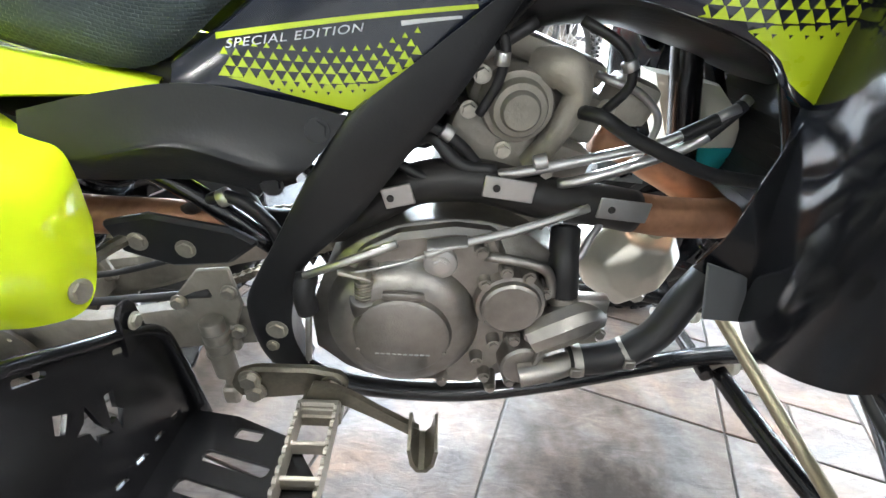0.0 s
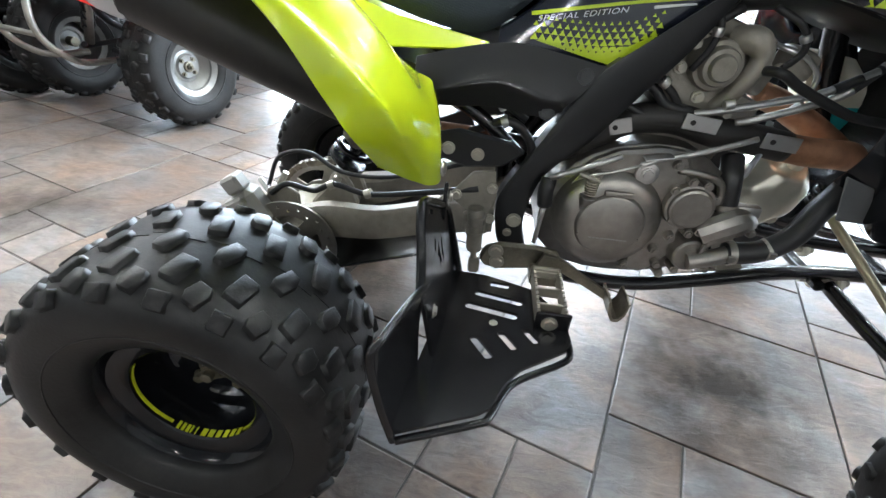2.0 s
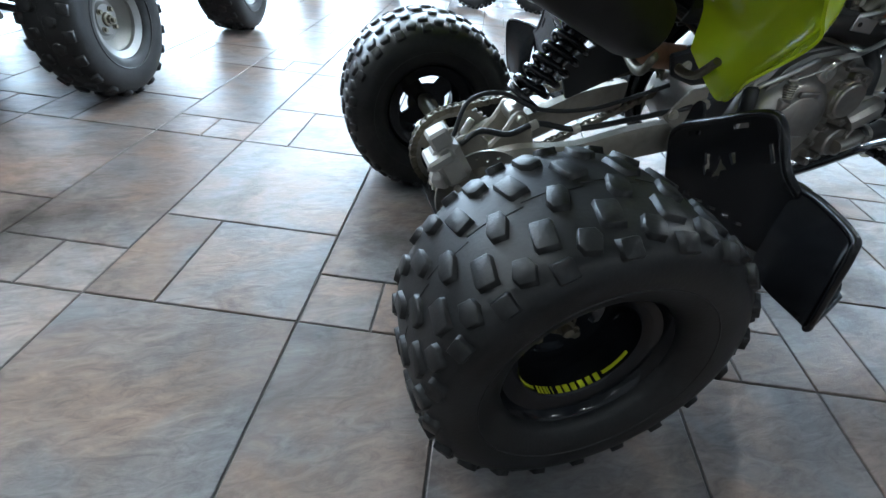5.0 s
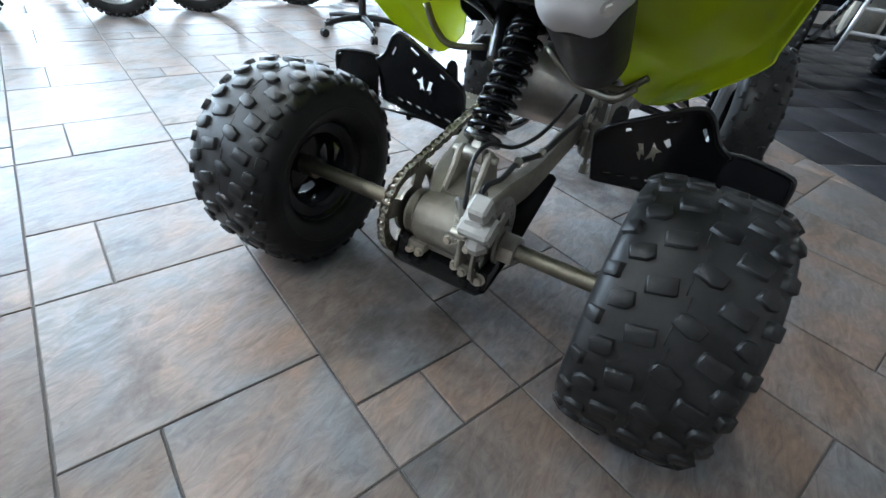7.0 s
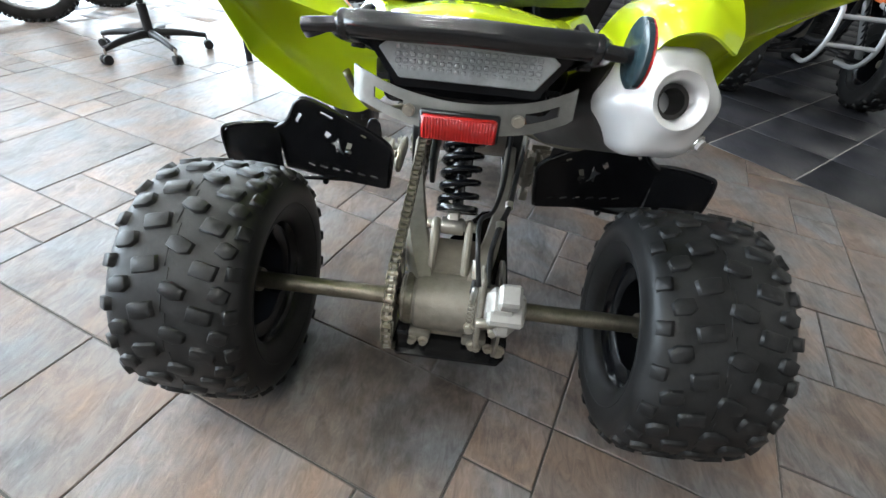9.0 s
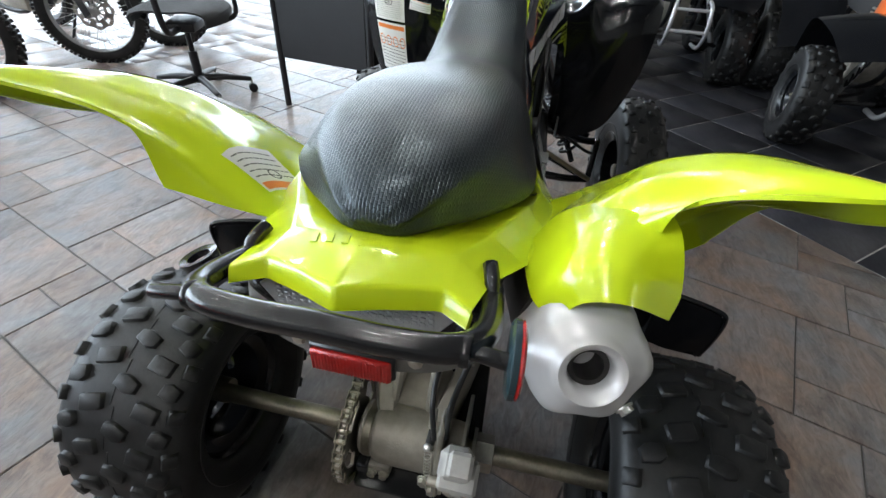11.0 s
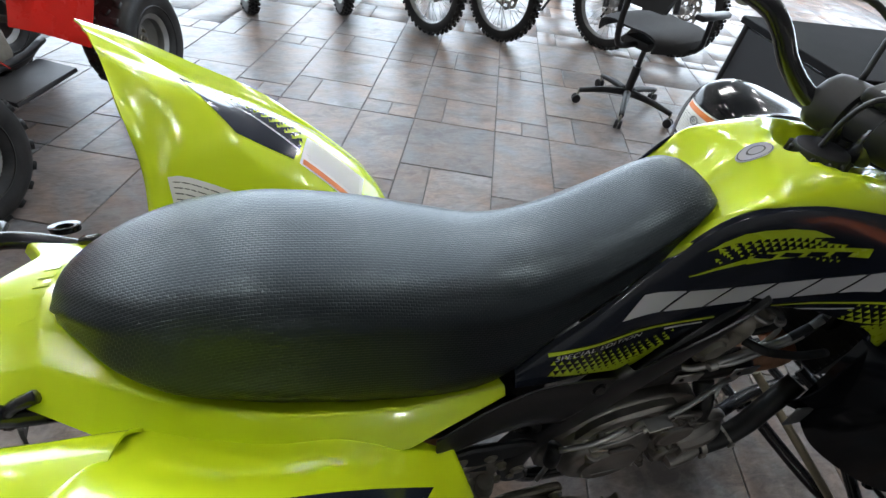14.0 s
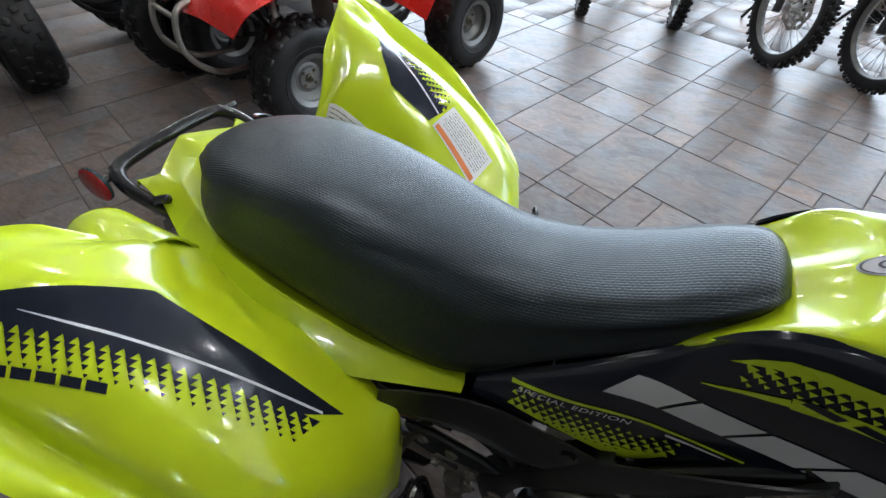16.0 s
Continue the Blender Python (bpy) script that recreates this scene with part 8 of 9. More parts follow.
def parked_atv(x, y, ang, body_mat, rim_mat, label, R=0.27, base=1.15, track=0.40, bumper=SILVER, frame_mat=DARKPLASTIC, fender_mat=None):
    """A parked quad, heading along its own +x: wheels, arms, frame, engine, fenders, seat, bars, bumper."""
    t = thing("parked_quad", label, "quad bike", "parked quads", at=turn_to(x, y, ang))
    for fx, hw in ((0.0, 0.12), (base, 0.095)):
        for s in (-1, 1):
            wheel(t, "w", (fx, s * track, R + 0.008), R, hw, R * 0.48, s, ATV_ROWS, 20, 0.010, rim_mat, 0.03, "black knobbly tyre")
    z = R + 0.05
    for s in (-1, 1):
        b = tube(bmesh.new(), [(0.25, s * 0.12, z), (0.45, s * 0.14, z - 0.02), (base - 0.25, s * 0.12, z), (base, s * 0.10, z + 0.12), (base + 0.05, s * 0.10, z + 0.35)], 0.016, 10, 4)
        part("frame_rail", b, frame_mat, t)
        b = tube(bmesh.new(), [(base - 0.1, s * 0.10, z), (base, s * (track - 0.10), z - 0.05)], 0.013, 8, 2)
        tube(b, [(base + 0.12, s * 0.10, z), (base + 0.02, s * (track - 0.10), z - 0.05)], 0.013, 8, 2)
        part("lower_arm", b, frame_mat, t)
        b = tube(bmesh.new(), [(base, s * (track - 0.14), z - 0.03), (base - 0.02, s * 0.13, z + 0.36)], 0.022, 10, 2)
        part("shock", b, bumper, t)
        pts = [V(base, s * (track - 0.14), z - 0.03).lerp(V(base - 0.02, s * 0.13, z + 0.36), 0.2 + 0.6 * k / 60) + V(0.032 * math.cos(k * 0.7), 0, 0.032 * math.sin(k * 0.7)) for k in range(61)]
        part("spring", tube(bmesh.new(), pts, 0.006, 6, 1), frame_mat, t)
        b = bmesh.new()
        zf = 2 * R + 0.10
        loft(b, [[(base - 0.38, s * 0.14, zf - 0.16), (base - 0.36, s * 0.28, zf - 0.14), (base - 0.34, s * (track + 0.06), zf - 0.18)],
                 [(base - 0.22, s * 0.13, zf + 0.02), (base - 0.20, s * 0.28, zf + 0.04), (base - 0.18, s * (track + 0.09), zf)],
                 [(base, s * 0.12, zf + 0.08), (base, s * 0.28, zf + 0.10), (base, s * (track + 0.10), zf + 0.05)],
                 [(base + 0.25, s * 0.10, zf + 0.04), (base + 0.24, s * 0.26, zf + 0.05), (base + 0.22, s * (track + 0.06), zf)],
                 [(base + 0.36, s * 0.09, zf - 0.06), (base + 0.34, s * 0.22, zf - 0.06), (base + 0.30, s * (track), zf - 0.10)]], 4, 4)
        part("front_fender", thick(b, 0.004), fender_mat or body_mat, t)
        b = bmesh.new()
        loft(b, [[(0.42, s * 0.15, zf - 0.20), (0.40, s * 0.28, zf - 0.22), (0.38, s * (track + 0.05), zf - 0.26)],
                 [(0.26, s * 0.14, zf + 0.02), (0.25, s * 0.28, zf + 0.05), (0.24, s * (track + 0.10), zf)],
                 [(0.0, s * 0.13, zf + 0.10), (0.0, s * 0.28, zf + 0.12), (0.0, s * (track + 0.12), zf + 0.07)],
                 [(-0.22, s * 0.12, zf + 0.10), (-0.24, s * 0.26, zf + 0.11), (-0.26, s * (track + 0.06), zf + 0.06)]], 4, 4)
        part("rear_fender", thick(b, 0.004), fender_mat or body_mat, t)
        b = plate(bmesh.new(), [(0.36, 0.14), (base - 0.42, 0.14), (base - 0.38, 0.34), (0.40, 0.34)], 0.02, Matrix.Translation((0, s * 0.02 if s > 0 else -s * 0.02, 0)) @ Matrix(((1, 0, 0, 0), (0, s, 0, 0), (0, 0, 1, z - 0.05), (0, 0, 0, 1))), 0.003)
        part("foot_well", b, frame_mat, t)
    b = bmesh.new()
    zf = 2 * R + 0.10
    loft(b, [[(x_, y_, zz) for y_, zz in ((-w, z0), (-w * 0.9, z1 - 0.03), (0, z1), (w * 0.9, z1 - 0.03), (w, z0))] for x_, w, z0, z1 in ((-0.22, 0.10, zf + 0.08, zf + 0.17), (0.0, 0.15, zf + 0.06, zf + 0.22), (0.30, 0.13, zf + 0.02, zf + 0.18), (0.55, 0.10, zf, zf + 0.19), (0.66, 0.08, zf + 0.04, zf + 0.19))], 4, 3)
    part("seat", b, FABRIC, t)
    b = bmesh.new()
    loft(b, [[(x_, y_, zz) for y_, zz in ((-w, z0), (-w * 0.8, z1 - 0.03), (0, z1), (w * 0.8, z1 - 0.03), (w, z0))] for x_, w, z0, z1 in ((0.62, 0.10, zf, zf + 0.21), (0.80, 0.14, zf - 0.02, zf + 0.27), (1.00, 0.13, zf, zf + 0.23), (base + 0.30, 0.10, zf - 0.02, zf + 0.10))], 4, 3)
    part("tank_cover", thick(b, 0.004), body_mat, t)
    b = box(bmesh.new(), (0.34, 0.24, 0.30), Matrix.Translation((0.58, 0, z + 0.12)), 0.03, 2)
    for k in range(5):
        box(b, (0.20, 0.20, 0.012), Matrix.Translation((0.66, 0, z + 0.28 + k * 0.025)), 0.003)
    part("engine", b, CASTDUST, t)
    part("axle", rod(bmesh.new(), (0, -track, R + 0.008), (0, track, R + 0.008), 0.018, seg=12), STEEL, t)
    b = tube(bmesh.new(), [(base + 0.10, -0.12, z - 0.04), (base + 0.30, -0.13, z - 0.02), (base + 0.42, -0.13, z + 0.10), (base + 0.40, -0.12, z + 0.26), (base + 0.28, -0.10, z + 0.30)], 0.014, 10, 5)
    tube(b, [(base + 0.10, 0.12, z - 0.04), (base + 0.30, 0.13, z - 0.02), (base + 0.42, 0.13, z + 0.10), (base + 0.40, 0.12, z + 0.26), (base + 0.28, 0.10, z + 0.30)], 0.014, 10, 5)
    rod(b, (base + 0.42, -0.13, z + 0.10), (base + 0.42, 0.13, z + 0.10), 0.012, seg=10)
    rod(b, (base + 0.405, -0.12, z + 0.24), (base + 0.405, 0.12, z + 0.24), 0.012, seg=10)
    part("bumper", b, bumper, t)
    b = tube(bmesh.new(), [(0.74, -0.36, zf + 0.42), (0.80, -0.20, zf + 0.43), (0.86, -0.08, zf + 0.36), (0.86, 0.08, zf + 0.36), (0.80, 0.20, zf + 0.43), (0.74, 0.36, zf + 0.42)], 0.012, 8, 4)
    rod(b, (0.86, 0, zf + 0.36), (0.95, 0, zf), 0.018, seg=10)
    part("handlebar", b, DARKPLASTIC, t)
    return t


# heading angle from the pair of wheels on one side
parked_atv(-0.70 - 0.40, 2.26 + 0.13, radians(253), RED, RIMGREY, "red quad bike with silver rims, parked", R=0.262, base=1.14, track=0.40, bumper=STEEL)
parked_atv(-2.15, 2.62, radians(253), DARKPLASTIC, BLACKGLOSS, "black quad bike with black rims, parked", R=0.28, base=1.2, track=0.42, bumper=DARKPLASTIC)
parked_atv(-2.75, 0.36, radians(165), DARKPLASTIC, BLACKGLOSS, "dark quad bike seen from behind, parked", R=0.29, base=1.2, track=0.40, bumper=DARKPLASTIC)
parked_atv(3.85, -2.20, radians(172), ORANGEP, BLACKGLOSS, "black and orange quad bike, parked", R=0.27, base=1.2, track=0.42, bumper=SILVER, fender_mat=BLACKGLOSS)
parked_atv(5.1, -1.10, radians(178), BLUE, BLACKGLOSS, "black and blue quad bike with a silver bumper, parked", R=0.28, base=1.2, track=0.42, bumper=SILVER, fender_mat=BLACKGLOSS)
parked_atv(5.6, -2.7, radians(176), DARKPLASTIC, BLACKGLOSS, "black quad bike with black rims, parked", R=0.30, base=1.2, track=0.42, bumper=DARKPLASTIC)


def spoked_wheel(t, m, R, w, disc=True):
    """A motocross wheel: knobbly tyre, rim, crossed spokes, hub and brake disc."""
    b = lathe(bmesh.new(), [(R - 0.075, -w * 0.7), (R - 0.045, -w), (R - 0.018, -w * 0.85), (R - 0.004, -w * 0.4), (R - 0.004, w * 0.4), (R - 0.018, w * 0.85), (R - 0.045, w), (R - 0.075, w * 0.7)], m, 48, True)
    ty = part("tyre", b, RUBBER, t)
    b = tread(R - 0.004, w, R - 0.08, ((-0.014, 0, 0.010, 0.010, 0, RECT), (0.014, 0.5, 0.010, 0.010, 0, RECT), (-w * 0.75, 0.5, 0.010, 0.008, 0, RECT), (w * 0.75, 0, 0.010, 0.008, 0, RECT)), 40, 0.013)
    b.transform(m)
    part("tread", b, RUBBER, ty)
    b = lathe(bmesh.new(), [(R - 0.080, -w * 0.62), (R - 0.066, -w * 0.66), (R - 0.070, -w * 0.3), (R - 0.082, 0), (R - 0.070, w * 0.3), (R - 0.066, w * 0.66), (R - 0.080, w * 0.62), (R - 0.090, 0)], m, 48, True)
    rim = part("rim", b, RIMGREY, t)
    for k in range(32):
        a = 2 * math.pi * k / 32
        s = -1 if k % 2 else 1
        a2 = a + (0.5 if (k // 2) % 2 else -0.5)
        b = rod(bmesh.new(), m @ V(0.03 * math.cos(a2), s * 0.03, 0.03 * math.sin(a2)), m @ V((R - 0.084) * math.cos(a), 0, (R - 0.084) * math.sin(a)), 0.0018, seg=5)
        part("spoke", b, ALLOY, rim)
    part("hub", lathe(bmesh.new(), [(0.014, -0.05), (0.034, -0.034), (0.022, -0.015), (0.022, 0.015), (0.034, 0.034), (0.014, 0.05)], m, 20), ALLOY, t)
    if disc:
        b = bmesh.new()
        n = 16
        outer = [((0.125 + 0.006 * math.cos(8 * a)) * math.cos(a), (0.125 + 0.006 * math.cos(8 * a)) * math.sin(a)) for a in np.linspace(0, 2 * math.pi, 64, endpoint=False)]
        holes = [[((0.085 + 0.022 * (q in (1, 2))) * math.cos(c + d), (0.085 + 0.022 * (q in (1, 2))) * math.sin(c + d)) for q, d in enumerate((-0.2, -0.2, 0.2, 0.2))] for c in np.linspace(0, 2 * math.pi, 8, endpoint=False)]
        holes += [[(0.068 * math.cos(c + d) * k, 0.068 * math.sin(c + d) * k) for k, d in ((0.6, -0.4), (1, -0.4), (1, 0.4), (0.6, 0.4))] for c in np.linspace(0, 2 * math.pi, 6, endpoint=False)]
        ring_plate(b, outer, holes, 0.004, m @ Matrix.Translation((0, -0.045, 0)) @ Matrix.Rotation(radians(90), 4, "X"))
        part("brake_disc", b, STEEL, t)
    return ty


def dirt_bike(x, y, ang, steer, col, label):
    """A motocross bike on its front wheel contact at the origin, heading along its own -y."""
    t = thing("dirt_bike", label, "motorcycle", "row of dirt bikes", at=turn_to(x, y, ang))
    R = 0.345
    st = Matrix.Translation((0, 0, R)) @ Matrix.Rotation(radians(90) + steer, 4, "Z")
    spoked_wheel(t, st, R, 0.042)
    spoked_wheel(t, Matrix.Translation((0, 1.46, R - 0.015)) @ Matrix.Rotation(radians(90), 4, "Z"), R - 0.015, 0.055)
    rake = V(0, 0.46, 1.0).normalized()
    for s in (-1, 1):
        off = st.to_3x3() @ V(0, s * 0.095, 0)
        p0 = V(0, 0, R - 0.02) + off
        part("fork_leg", rod(rod(bmesh.new(), p0, p0 + rake * 0.42, 0.024, seg=16), p0 + rake * 0.40, p0 + rake * 0.80, 0.030, seg=16), DARKPLASTIC, t)
        b = tube(bmesh.new(), [(s * 0.09, 1.46, R - 0.01), (s * 0.10, 1.15, R + 0.04), (s * 0.09, 0.90, R + 0.08)], 0.026, 8, 3)
        part("swingarm", b, ALLOY, t)
        b = tube(bmesh.new(), [(s * 0.05, 0.38, 0.92), (s * 0.12, 0.62, 0.78), (s * 0.13, 0.92, 0.60), (s * 0.12, 0.92, 0.36), (s * 0.08, 0.60, 0.30), (s * 0.04, 0.42, 0.52), (s * 0.03, 0.36, 0.86)], 0.020, 8, 4)
        part("frame_rail", b, DARKPLASTIC, t)
        b = bmesh.new()
        loft(b, [[(s * 0.10, 0.30, 0.86), (s * 0.15, 0.34, 0.74), (s * 0.14, 0.42, 0.60)], [(s * 0.11, 0.52, 0.92), (s * 0.15, 0.55, 0.78), (s * 0.13, 0.58, 0.62)], [(s * 0.10, 0.74, 0.90), (s * 0.12, 0.76, 0.80), (s * 0.11, 0.76, 0.70)]], 3, 3)
        part("shroud", thick(b, 0.004), col, t)
    b = bmesh.new()
    loft(b, [[(-0.06, -0.42, 0.80), (0, -0.44, 0.82), (0.06, -0.42, 0.80)], [(-0.09, -0.15, 0.83), (0, -0.15, 0.86), (0.09, -0.15, 0.83)], [(-0.07, 0.10, 0.80), (0, 0.10, 0.83), (0.07, 0.10, 0.80)]], 4, 3)
    b.transform(Matrix.Rotation(steer, 4, "Z"))
    part("front_fender", thick(b, 0.004), col, t)
    b = bmesh.new()
    loft(b, [[(-w, y_, z0), (-w * 0.8, y_, z1), (0, y_, z1 + 0.02), (w * 0.8, y_, z1), (w, y_, z0)] for y_, w, z0, z1 in ((0.45, 0.06, 0.86, 0.92), (0.80, 0.08, 0.82, 0.90), (1.15, 0.09, 0.82, 0.90), (1.45, 0.08, 0.86, 0.92))], 4, 3)
    part("seat", b, FABRIC, t)
    b = bmesh.new()
    loft(b, [[(-0.09, 1.30, 0.84), (0, 1.30, 0.86), (0.09, 1.30, 0.84)], [(-0.08, 1.60, 0.90), (0, 1.60, 0.92), (0.08, 1.60, 0.90)], [(-0.05, 1.85, 0.98), (0, 1.85, 0.99), (0.05, 1.85, 0.98)]], 3, 3)
    part("rear_fender", thick(b, 0.004), col, t)
    b = box(bmesh.new(), (0.22, 0.34, 0.26), Matrix.Translation((0, 0.70, 0.43)), 0.03, 2)
    box(b, (0.16, 0.16, 0.22), Matrix.Translation((0, 0.60, 0.62)) @ Matrix.Rotation(-0.2, 4, "X"), 0.02, 2)
    part("engine", b, CASTDUST, t)
    b = tube(bmesh.new(), [(-0.40, 0.46, 1.12), (-0.22, 0.40, 1.13), (-0.08, 0.36, 1.06), (0.08, 0.36, 1.06), (0.22, 0.40, 1.13), (0.40, 0.46, 1.12)], 0.013, 8, 4)
    part("handlebar", b, DARKPLASTIC, t)
    b = tube(bmesh.new(), [(0.05, 0.48, 0.55), (0.10, 0.42, 0.42), (0.12, 0.60, 0.34), (0.14, 0.95, 0.46), (0.15, 1.30, 0.66), (0.15, 1.55, 0.74)], [0.02, 0.02, 0.022, 0.03, 0.045, 0.045], 12, 4)
    part("exhaust", b, ALLOY, t)
    b = tube(bmesh.new(), [(-0.10, 0.86, 0.33), (-0.22, 0.84, 0.16), (-0.30, 0.84, 0.005)], 0.012, 8, 3)
    part("side_stand", b, DARKPLASTIC, t)
    return t


WHITEP = material("white_plastic", (0.70, 0.70, 0.70), 0.35, var=0.05)
dirt_bike(1.05, 3.33, radians(-8), radians(38), WHITEP, "white and black dirt bike, wheel turned aside")
dirt_bike(1.60, 3.24, radians(-8), radians(38), BLUE, "blue dirt bike, wheel turned aside")
dirt_bike(2.50, 3.15, radians(-8), radians(38), RED, "red dirt bike, wheel turned aside")
dirt_bike(3.10, 3.05, radians(-8), radians(30), DARKPLASTIC, "black dirt bike beside the office chair")
dirt_bike(-0.31, 3.62, radians(-4), radians(20), DARKPLASTIC, "black dirt bike at the end of the row")
dirt_bike(0.40, 3.70, radians(-4), radians(12), WHITEP, "white dirt bike in the row")

# ---- office chair
def office_chair(x, y, ang):
    t = thing("office_chair", "black swivel office chair with a five-star base on castors", "chair", at=turn_to(x, y, ang))
    for k in range(5):
        a = 2 * math.pi * k / 5
        d = V(math.cos(a), math.sin(a), 0)
        b = tube(bmesh.new(), [V(0, 0, 0.115) + d * 0.03, V(0, 0, 0.110) + d * 0.16, V(0, 0, 0.085) + d * 0.31], [0.024, 0.020, 0.015], 10, 4)
        leg = part("leg", b, DARKPLASTIC, t)
        s = V(-d.y, d.x, 0)
        for q in (-0.013, 0.013):
            c = d * 0.315 + s * q + V(0, 0, 0.029)
            part("castor", rod(bmesh.new(), c - s * 0.009, c + s * 0.009, 0.028, seg=18, bevel=0.004), DARKPLASTIC, leg)
        part("castor_stem", rod(bmesh.new(), d * 0.31 + V(0, 0, 0.045), d * 0.31 + V(0, 0, 0.09), 0.007, seg=8), STEEL, leg)
    part("gas_column", rod(rod(bmesh.new(), (0, 0, 0.09), (0, 0, 0.28), 0.027, seg=16), (0, 0, 0.26), (0, 0, 0.42), 0.016, seg=16), DARKPLASTIC, t)
    part("mechanism", box(bmesh.new(), (0.24, 0.18, 0.05), Matrix.Translation((0, 0, 0.435)), 0.01, 2), DARKPLASTIC, t)
    b = bmesh.new()
    loft(b, [[(x_, y_, z_) for y_, z_ in ((-w, 0.46), (-w, 0.52), (-w * 0.6, 0.545), (0, 0.54), (w * 0.6, 0.545), (w, 0.52), (w, 0.46))] for x_, w in ((-0.24, 0.20), (-0.1, 0.25), (0.12, 0.25), (0.25, 0.20))], 4, 3)
    part("seat", thick(b, 0.01), FABRIC, t)
    b = bmesh.new()
    loft(b, [[(-0.27, -0.19, 0.66), (-0.29, 0, 0.66), (-0.27, 0.19, 0.66)], [(-0.25, -0.23, 0.85), (-0.28, 0, 0.85), (-0.25, 0.23, 0.85)], [(-0.30, -0.20, 1.08), (-0.33, 0, 1.08), (-0.30, 0.20, 1.08)]], 4, 4)
    part("backrest", thick(b, 0.05), FABRIC, t)
    part("back_bar", tube(bmesh.new(), [(-0.10, 0, 0.43), (-0.28, 0, 0.45), (-0.33, 0, 0.60), (-0.32, 0, 0.80)], 0.018, 8, 4), DARKPLASTIC, t)
    for s in (-1, 1):
        b = tube(bmesh.new(), [(0.02, s * 0.22, 0.45), (0.04, s * 0.30, 0.50), (0.02, s * 0.30, 0.66)], 0.014, 8, 4)
        box(b, (0.26, 0.06, 0.03), Matrix.Translation((0.02, s * 0.30, 0.67)), 0.01, 2)
        part("armrest", b, DARKPLASTIC, t)
    return t


office_chair(2.12, 2.06, radians(20))

# ---- desk with a dark board, and a tube-leg stool beside it
desk = thing("desk", "dark desk with black panel sides", "desk", at=turn_to(2.72, 1.08, radians(-8)))
LAMINATE = material("matt_black_laminate", (0.008, 0.008, 0.009), 0.8, spec=0.08, var=0.3)
part("desktop", box(bmesh.new(), (1.25, 0.70, 0.03), Matrix.Translation((0, 0, 0.745)), 0.004), LAMINATE, desk)
part("modesty_panel", box(bmesh.new(), (1.19, 0.02, 0.45), Matrix.Translation((0, -0.22, 0.50)), 0.002), LAMINATE, desk)
for x in (-0.60, 0.60):
    for y in (-0.31, 0.31):
        part("leg", rod(bmesh.new(), (x, y, 0.0), (x, y, 0.73), 0.019, seg=14), DARKPLASTIC, desk)
    part("side_panel", box(bmesh.new(), (0.02, 0.58, 0.42), Matrix.Translation((x, 0, 0.51)), 0.002), DARKPLASTIC, desk)

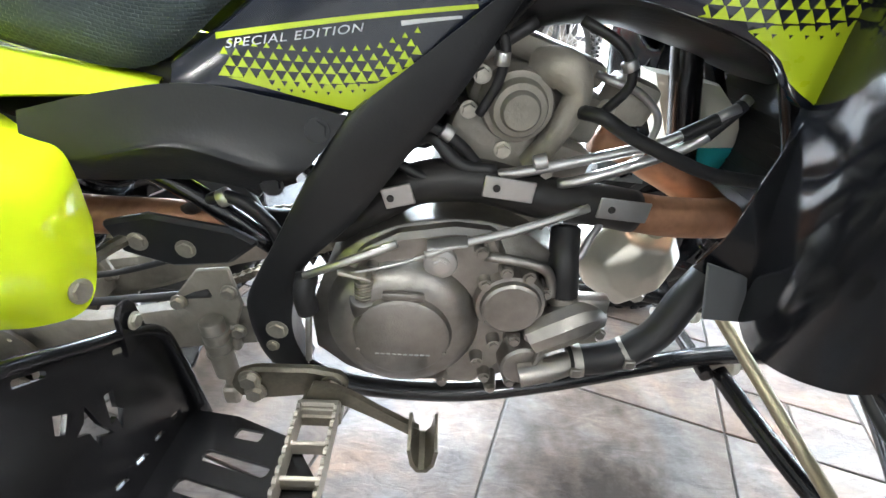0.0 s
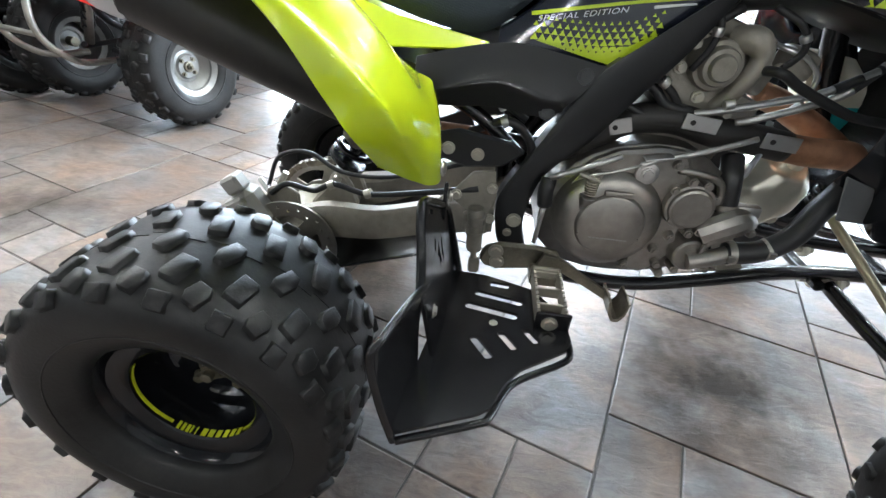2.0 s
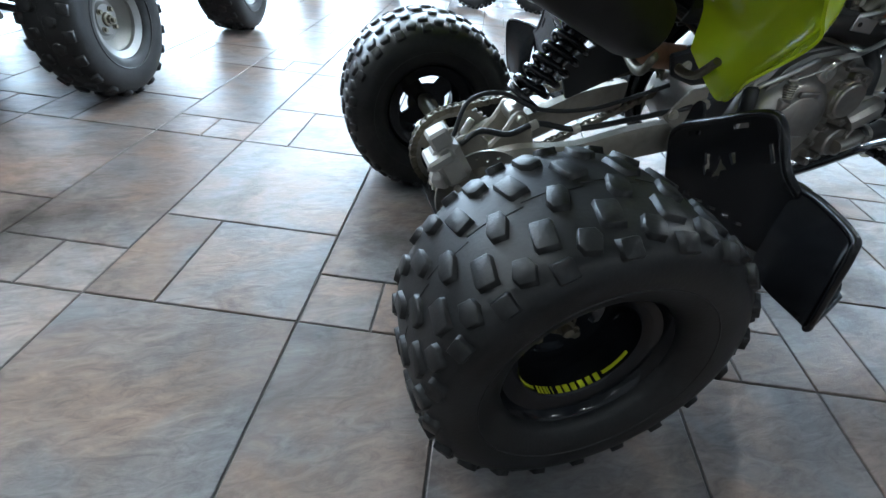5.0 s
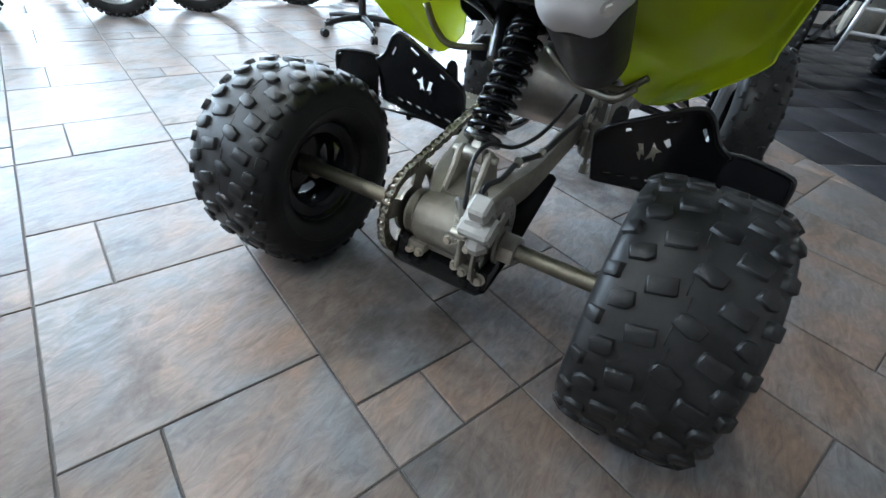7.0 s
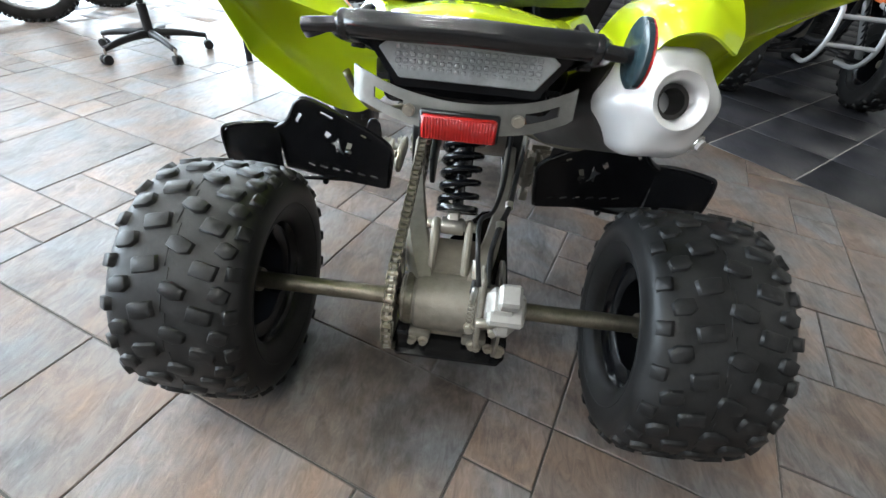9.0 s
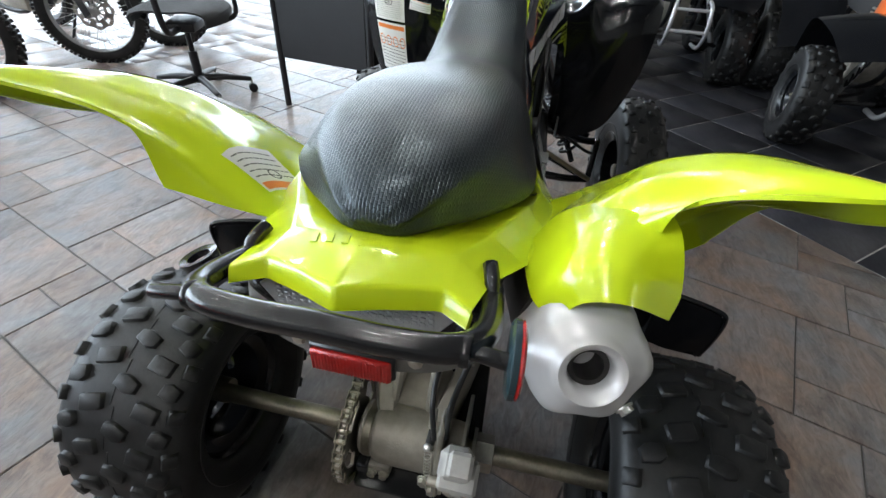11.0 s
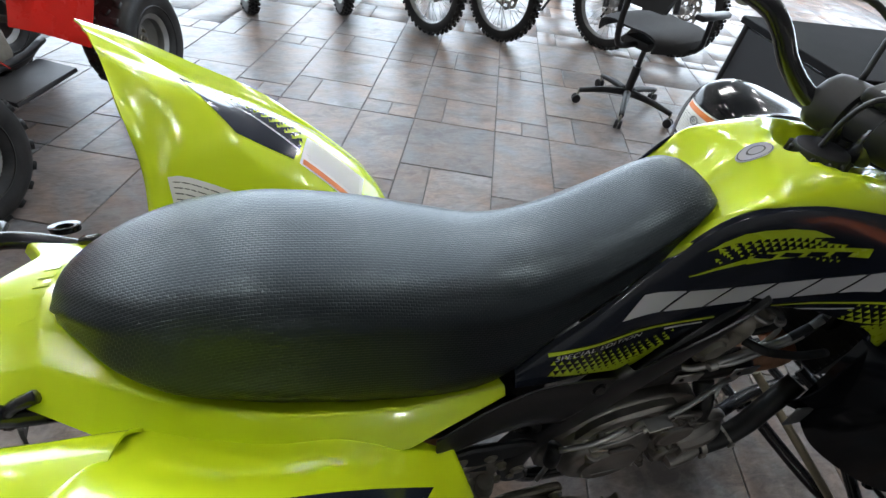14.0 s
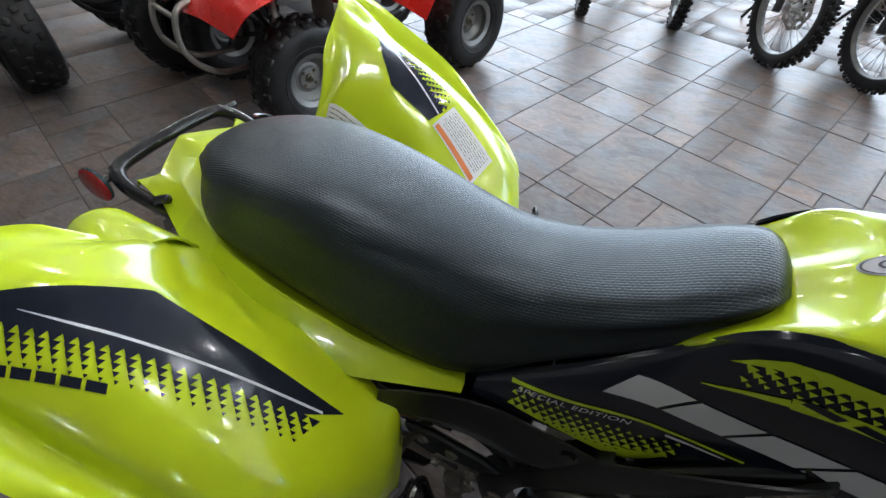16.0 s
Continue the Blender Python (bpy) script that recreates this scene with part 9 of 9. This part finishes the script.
# ---- a side-by-side buggy with spoked alloy wheels
def buggy(x, y, ang):
    t = thing("side_by_side_buggy", "black side-by-side buggy with alloy wheels, parked", "buggy", at=turn_to(x, y, ang))
    for fx in (0.0, 2.0):
        for s in (-1, 1):
            m = Matrix.Translation((fx, s * 0.68, 0.37))
            ty = part("tyre", lathe(bmesh.new(), tyre_profile(0.36, 0.13, 0.20), m, 48, True), RUBBER, t)
            tb = tread(0.36, 0.13, 0.20, ((-0.035, 0, 0.02, 0.02, 0.3, HEX), (0.035, 0.5, 0.02, 0.02, -0.3, HEX), (-0.09, 0.5, 0.02, 0.02, 0, RECT), (0.09, 0, 0.02, 0.02, 0, RECT)), 22, 0.012)
            tb.transform(m)
            part("tread", tb, RUBBER, ty)
            rim = part("rim", lathe(bmesh.new(), [(0.205, -0.11), (0.195, -0.09), (0.185, 0), (0.195, 0.09), (0.205, 0.11), (0.18, 0.09), (0.17, 0), (0.18, -0.09)], m, 40, True), BLACKGLOSS, t)
            for k in range(8):
                a = 2 * math.pi * k / 8
                b = box(bmesh.new(), (0.14, 0.03, 0.035), m @ Matrix.Translation((0, s * 0.085, 0)) @ Matrix.Rotation(a, 4, "Y") @ Matrix.Translation((0.115, 0, 0)), 0.006)
                part("spoke", b, ALLOY, rim)
            part("hub_cap", rod(bmesh.new(), m @ V(0, s * 0.07, 0), m @ V(0, s * 0.11, 0), 0.05, seg=24, bevel=0.006), BLACKGLOSS, rim)
    b = bmesh.new()
    loft(b, [[(x_, y_, z_) for y_, z_ in ((-w, z0), (-w, z1 - 0.08), (-w * 0.7, z1), (w * 0.7, z1), (w, z1 - 0.08), (w, z0))] for x_, w, z0, z1 in ((-0.5, 0.45, 0.55, 0.95), (0.0, 0.52, 0.42, 1.0), (0.5, 0.58, 0.30, 0.75), (1.4, 0.58, 0.30, 0.80), (1.9, 0.50, 0.42, 1.0), (2.5, 0.38, 0.50, 0.80))], 4, 1, False, False)
    part("body", thick(b, 0.02), BLACKGLOSS, t)
    part("floor_pan", box(bmesh.new(), (2.6, 1.0, 0.06), Matrix.Translation((1.0, 0, 0.34)), 0.01), DARKPLASTIC, t)
    for s in (-1, 1):
        b = tube(bmesh.new(), [(0.2, s * 0.52, 0.9), (0.3, s * 0.50, 1.7), (0.6, s * 0.50, 1.82), (1.2, s * 0.50, 1.8), (1.8, s * 0.52, 1.0)], 0.025, 10, 5)
        part("roll_bar", b, DARKPLASTIC, t)
        for fx in (0.0, 2.0):
            part("suspension_arm", tube(bmesh.new(), [(fx - 0.1, s * 0.25, 0.42), (fx, s * 0.58, 0.36)], 0.02, 8, 2), DARKPLASTIC, t)
    for s in (-0.28, 0.28):
        part("seat", box(bmesh.new(), (0.5, 0.46, 0.16), Matrix.Translation((0.85, s, 0.62)), 0.04, 2), FABRIC, t)
        part("seat_back", box(bmesh.new(), (0.14, 0.46, 0.62), Matrix.Translation((0.58, s, 0.95)) @ Matrix.Rotation(-0.2, 4, "Y"), 0.04, 2), FABRIC, t)
    return t


buggy(5.5, 0.52, radians(8))
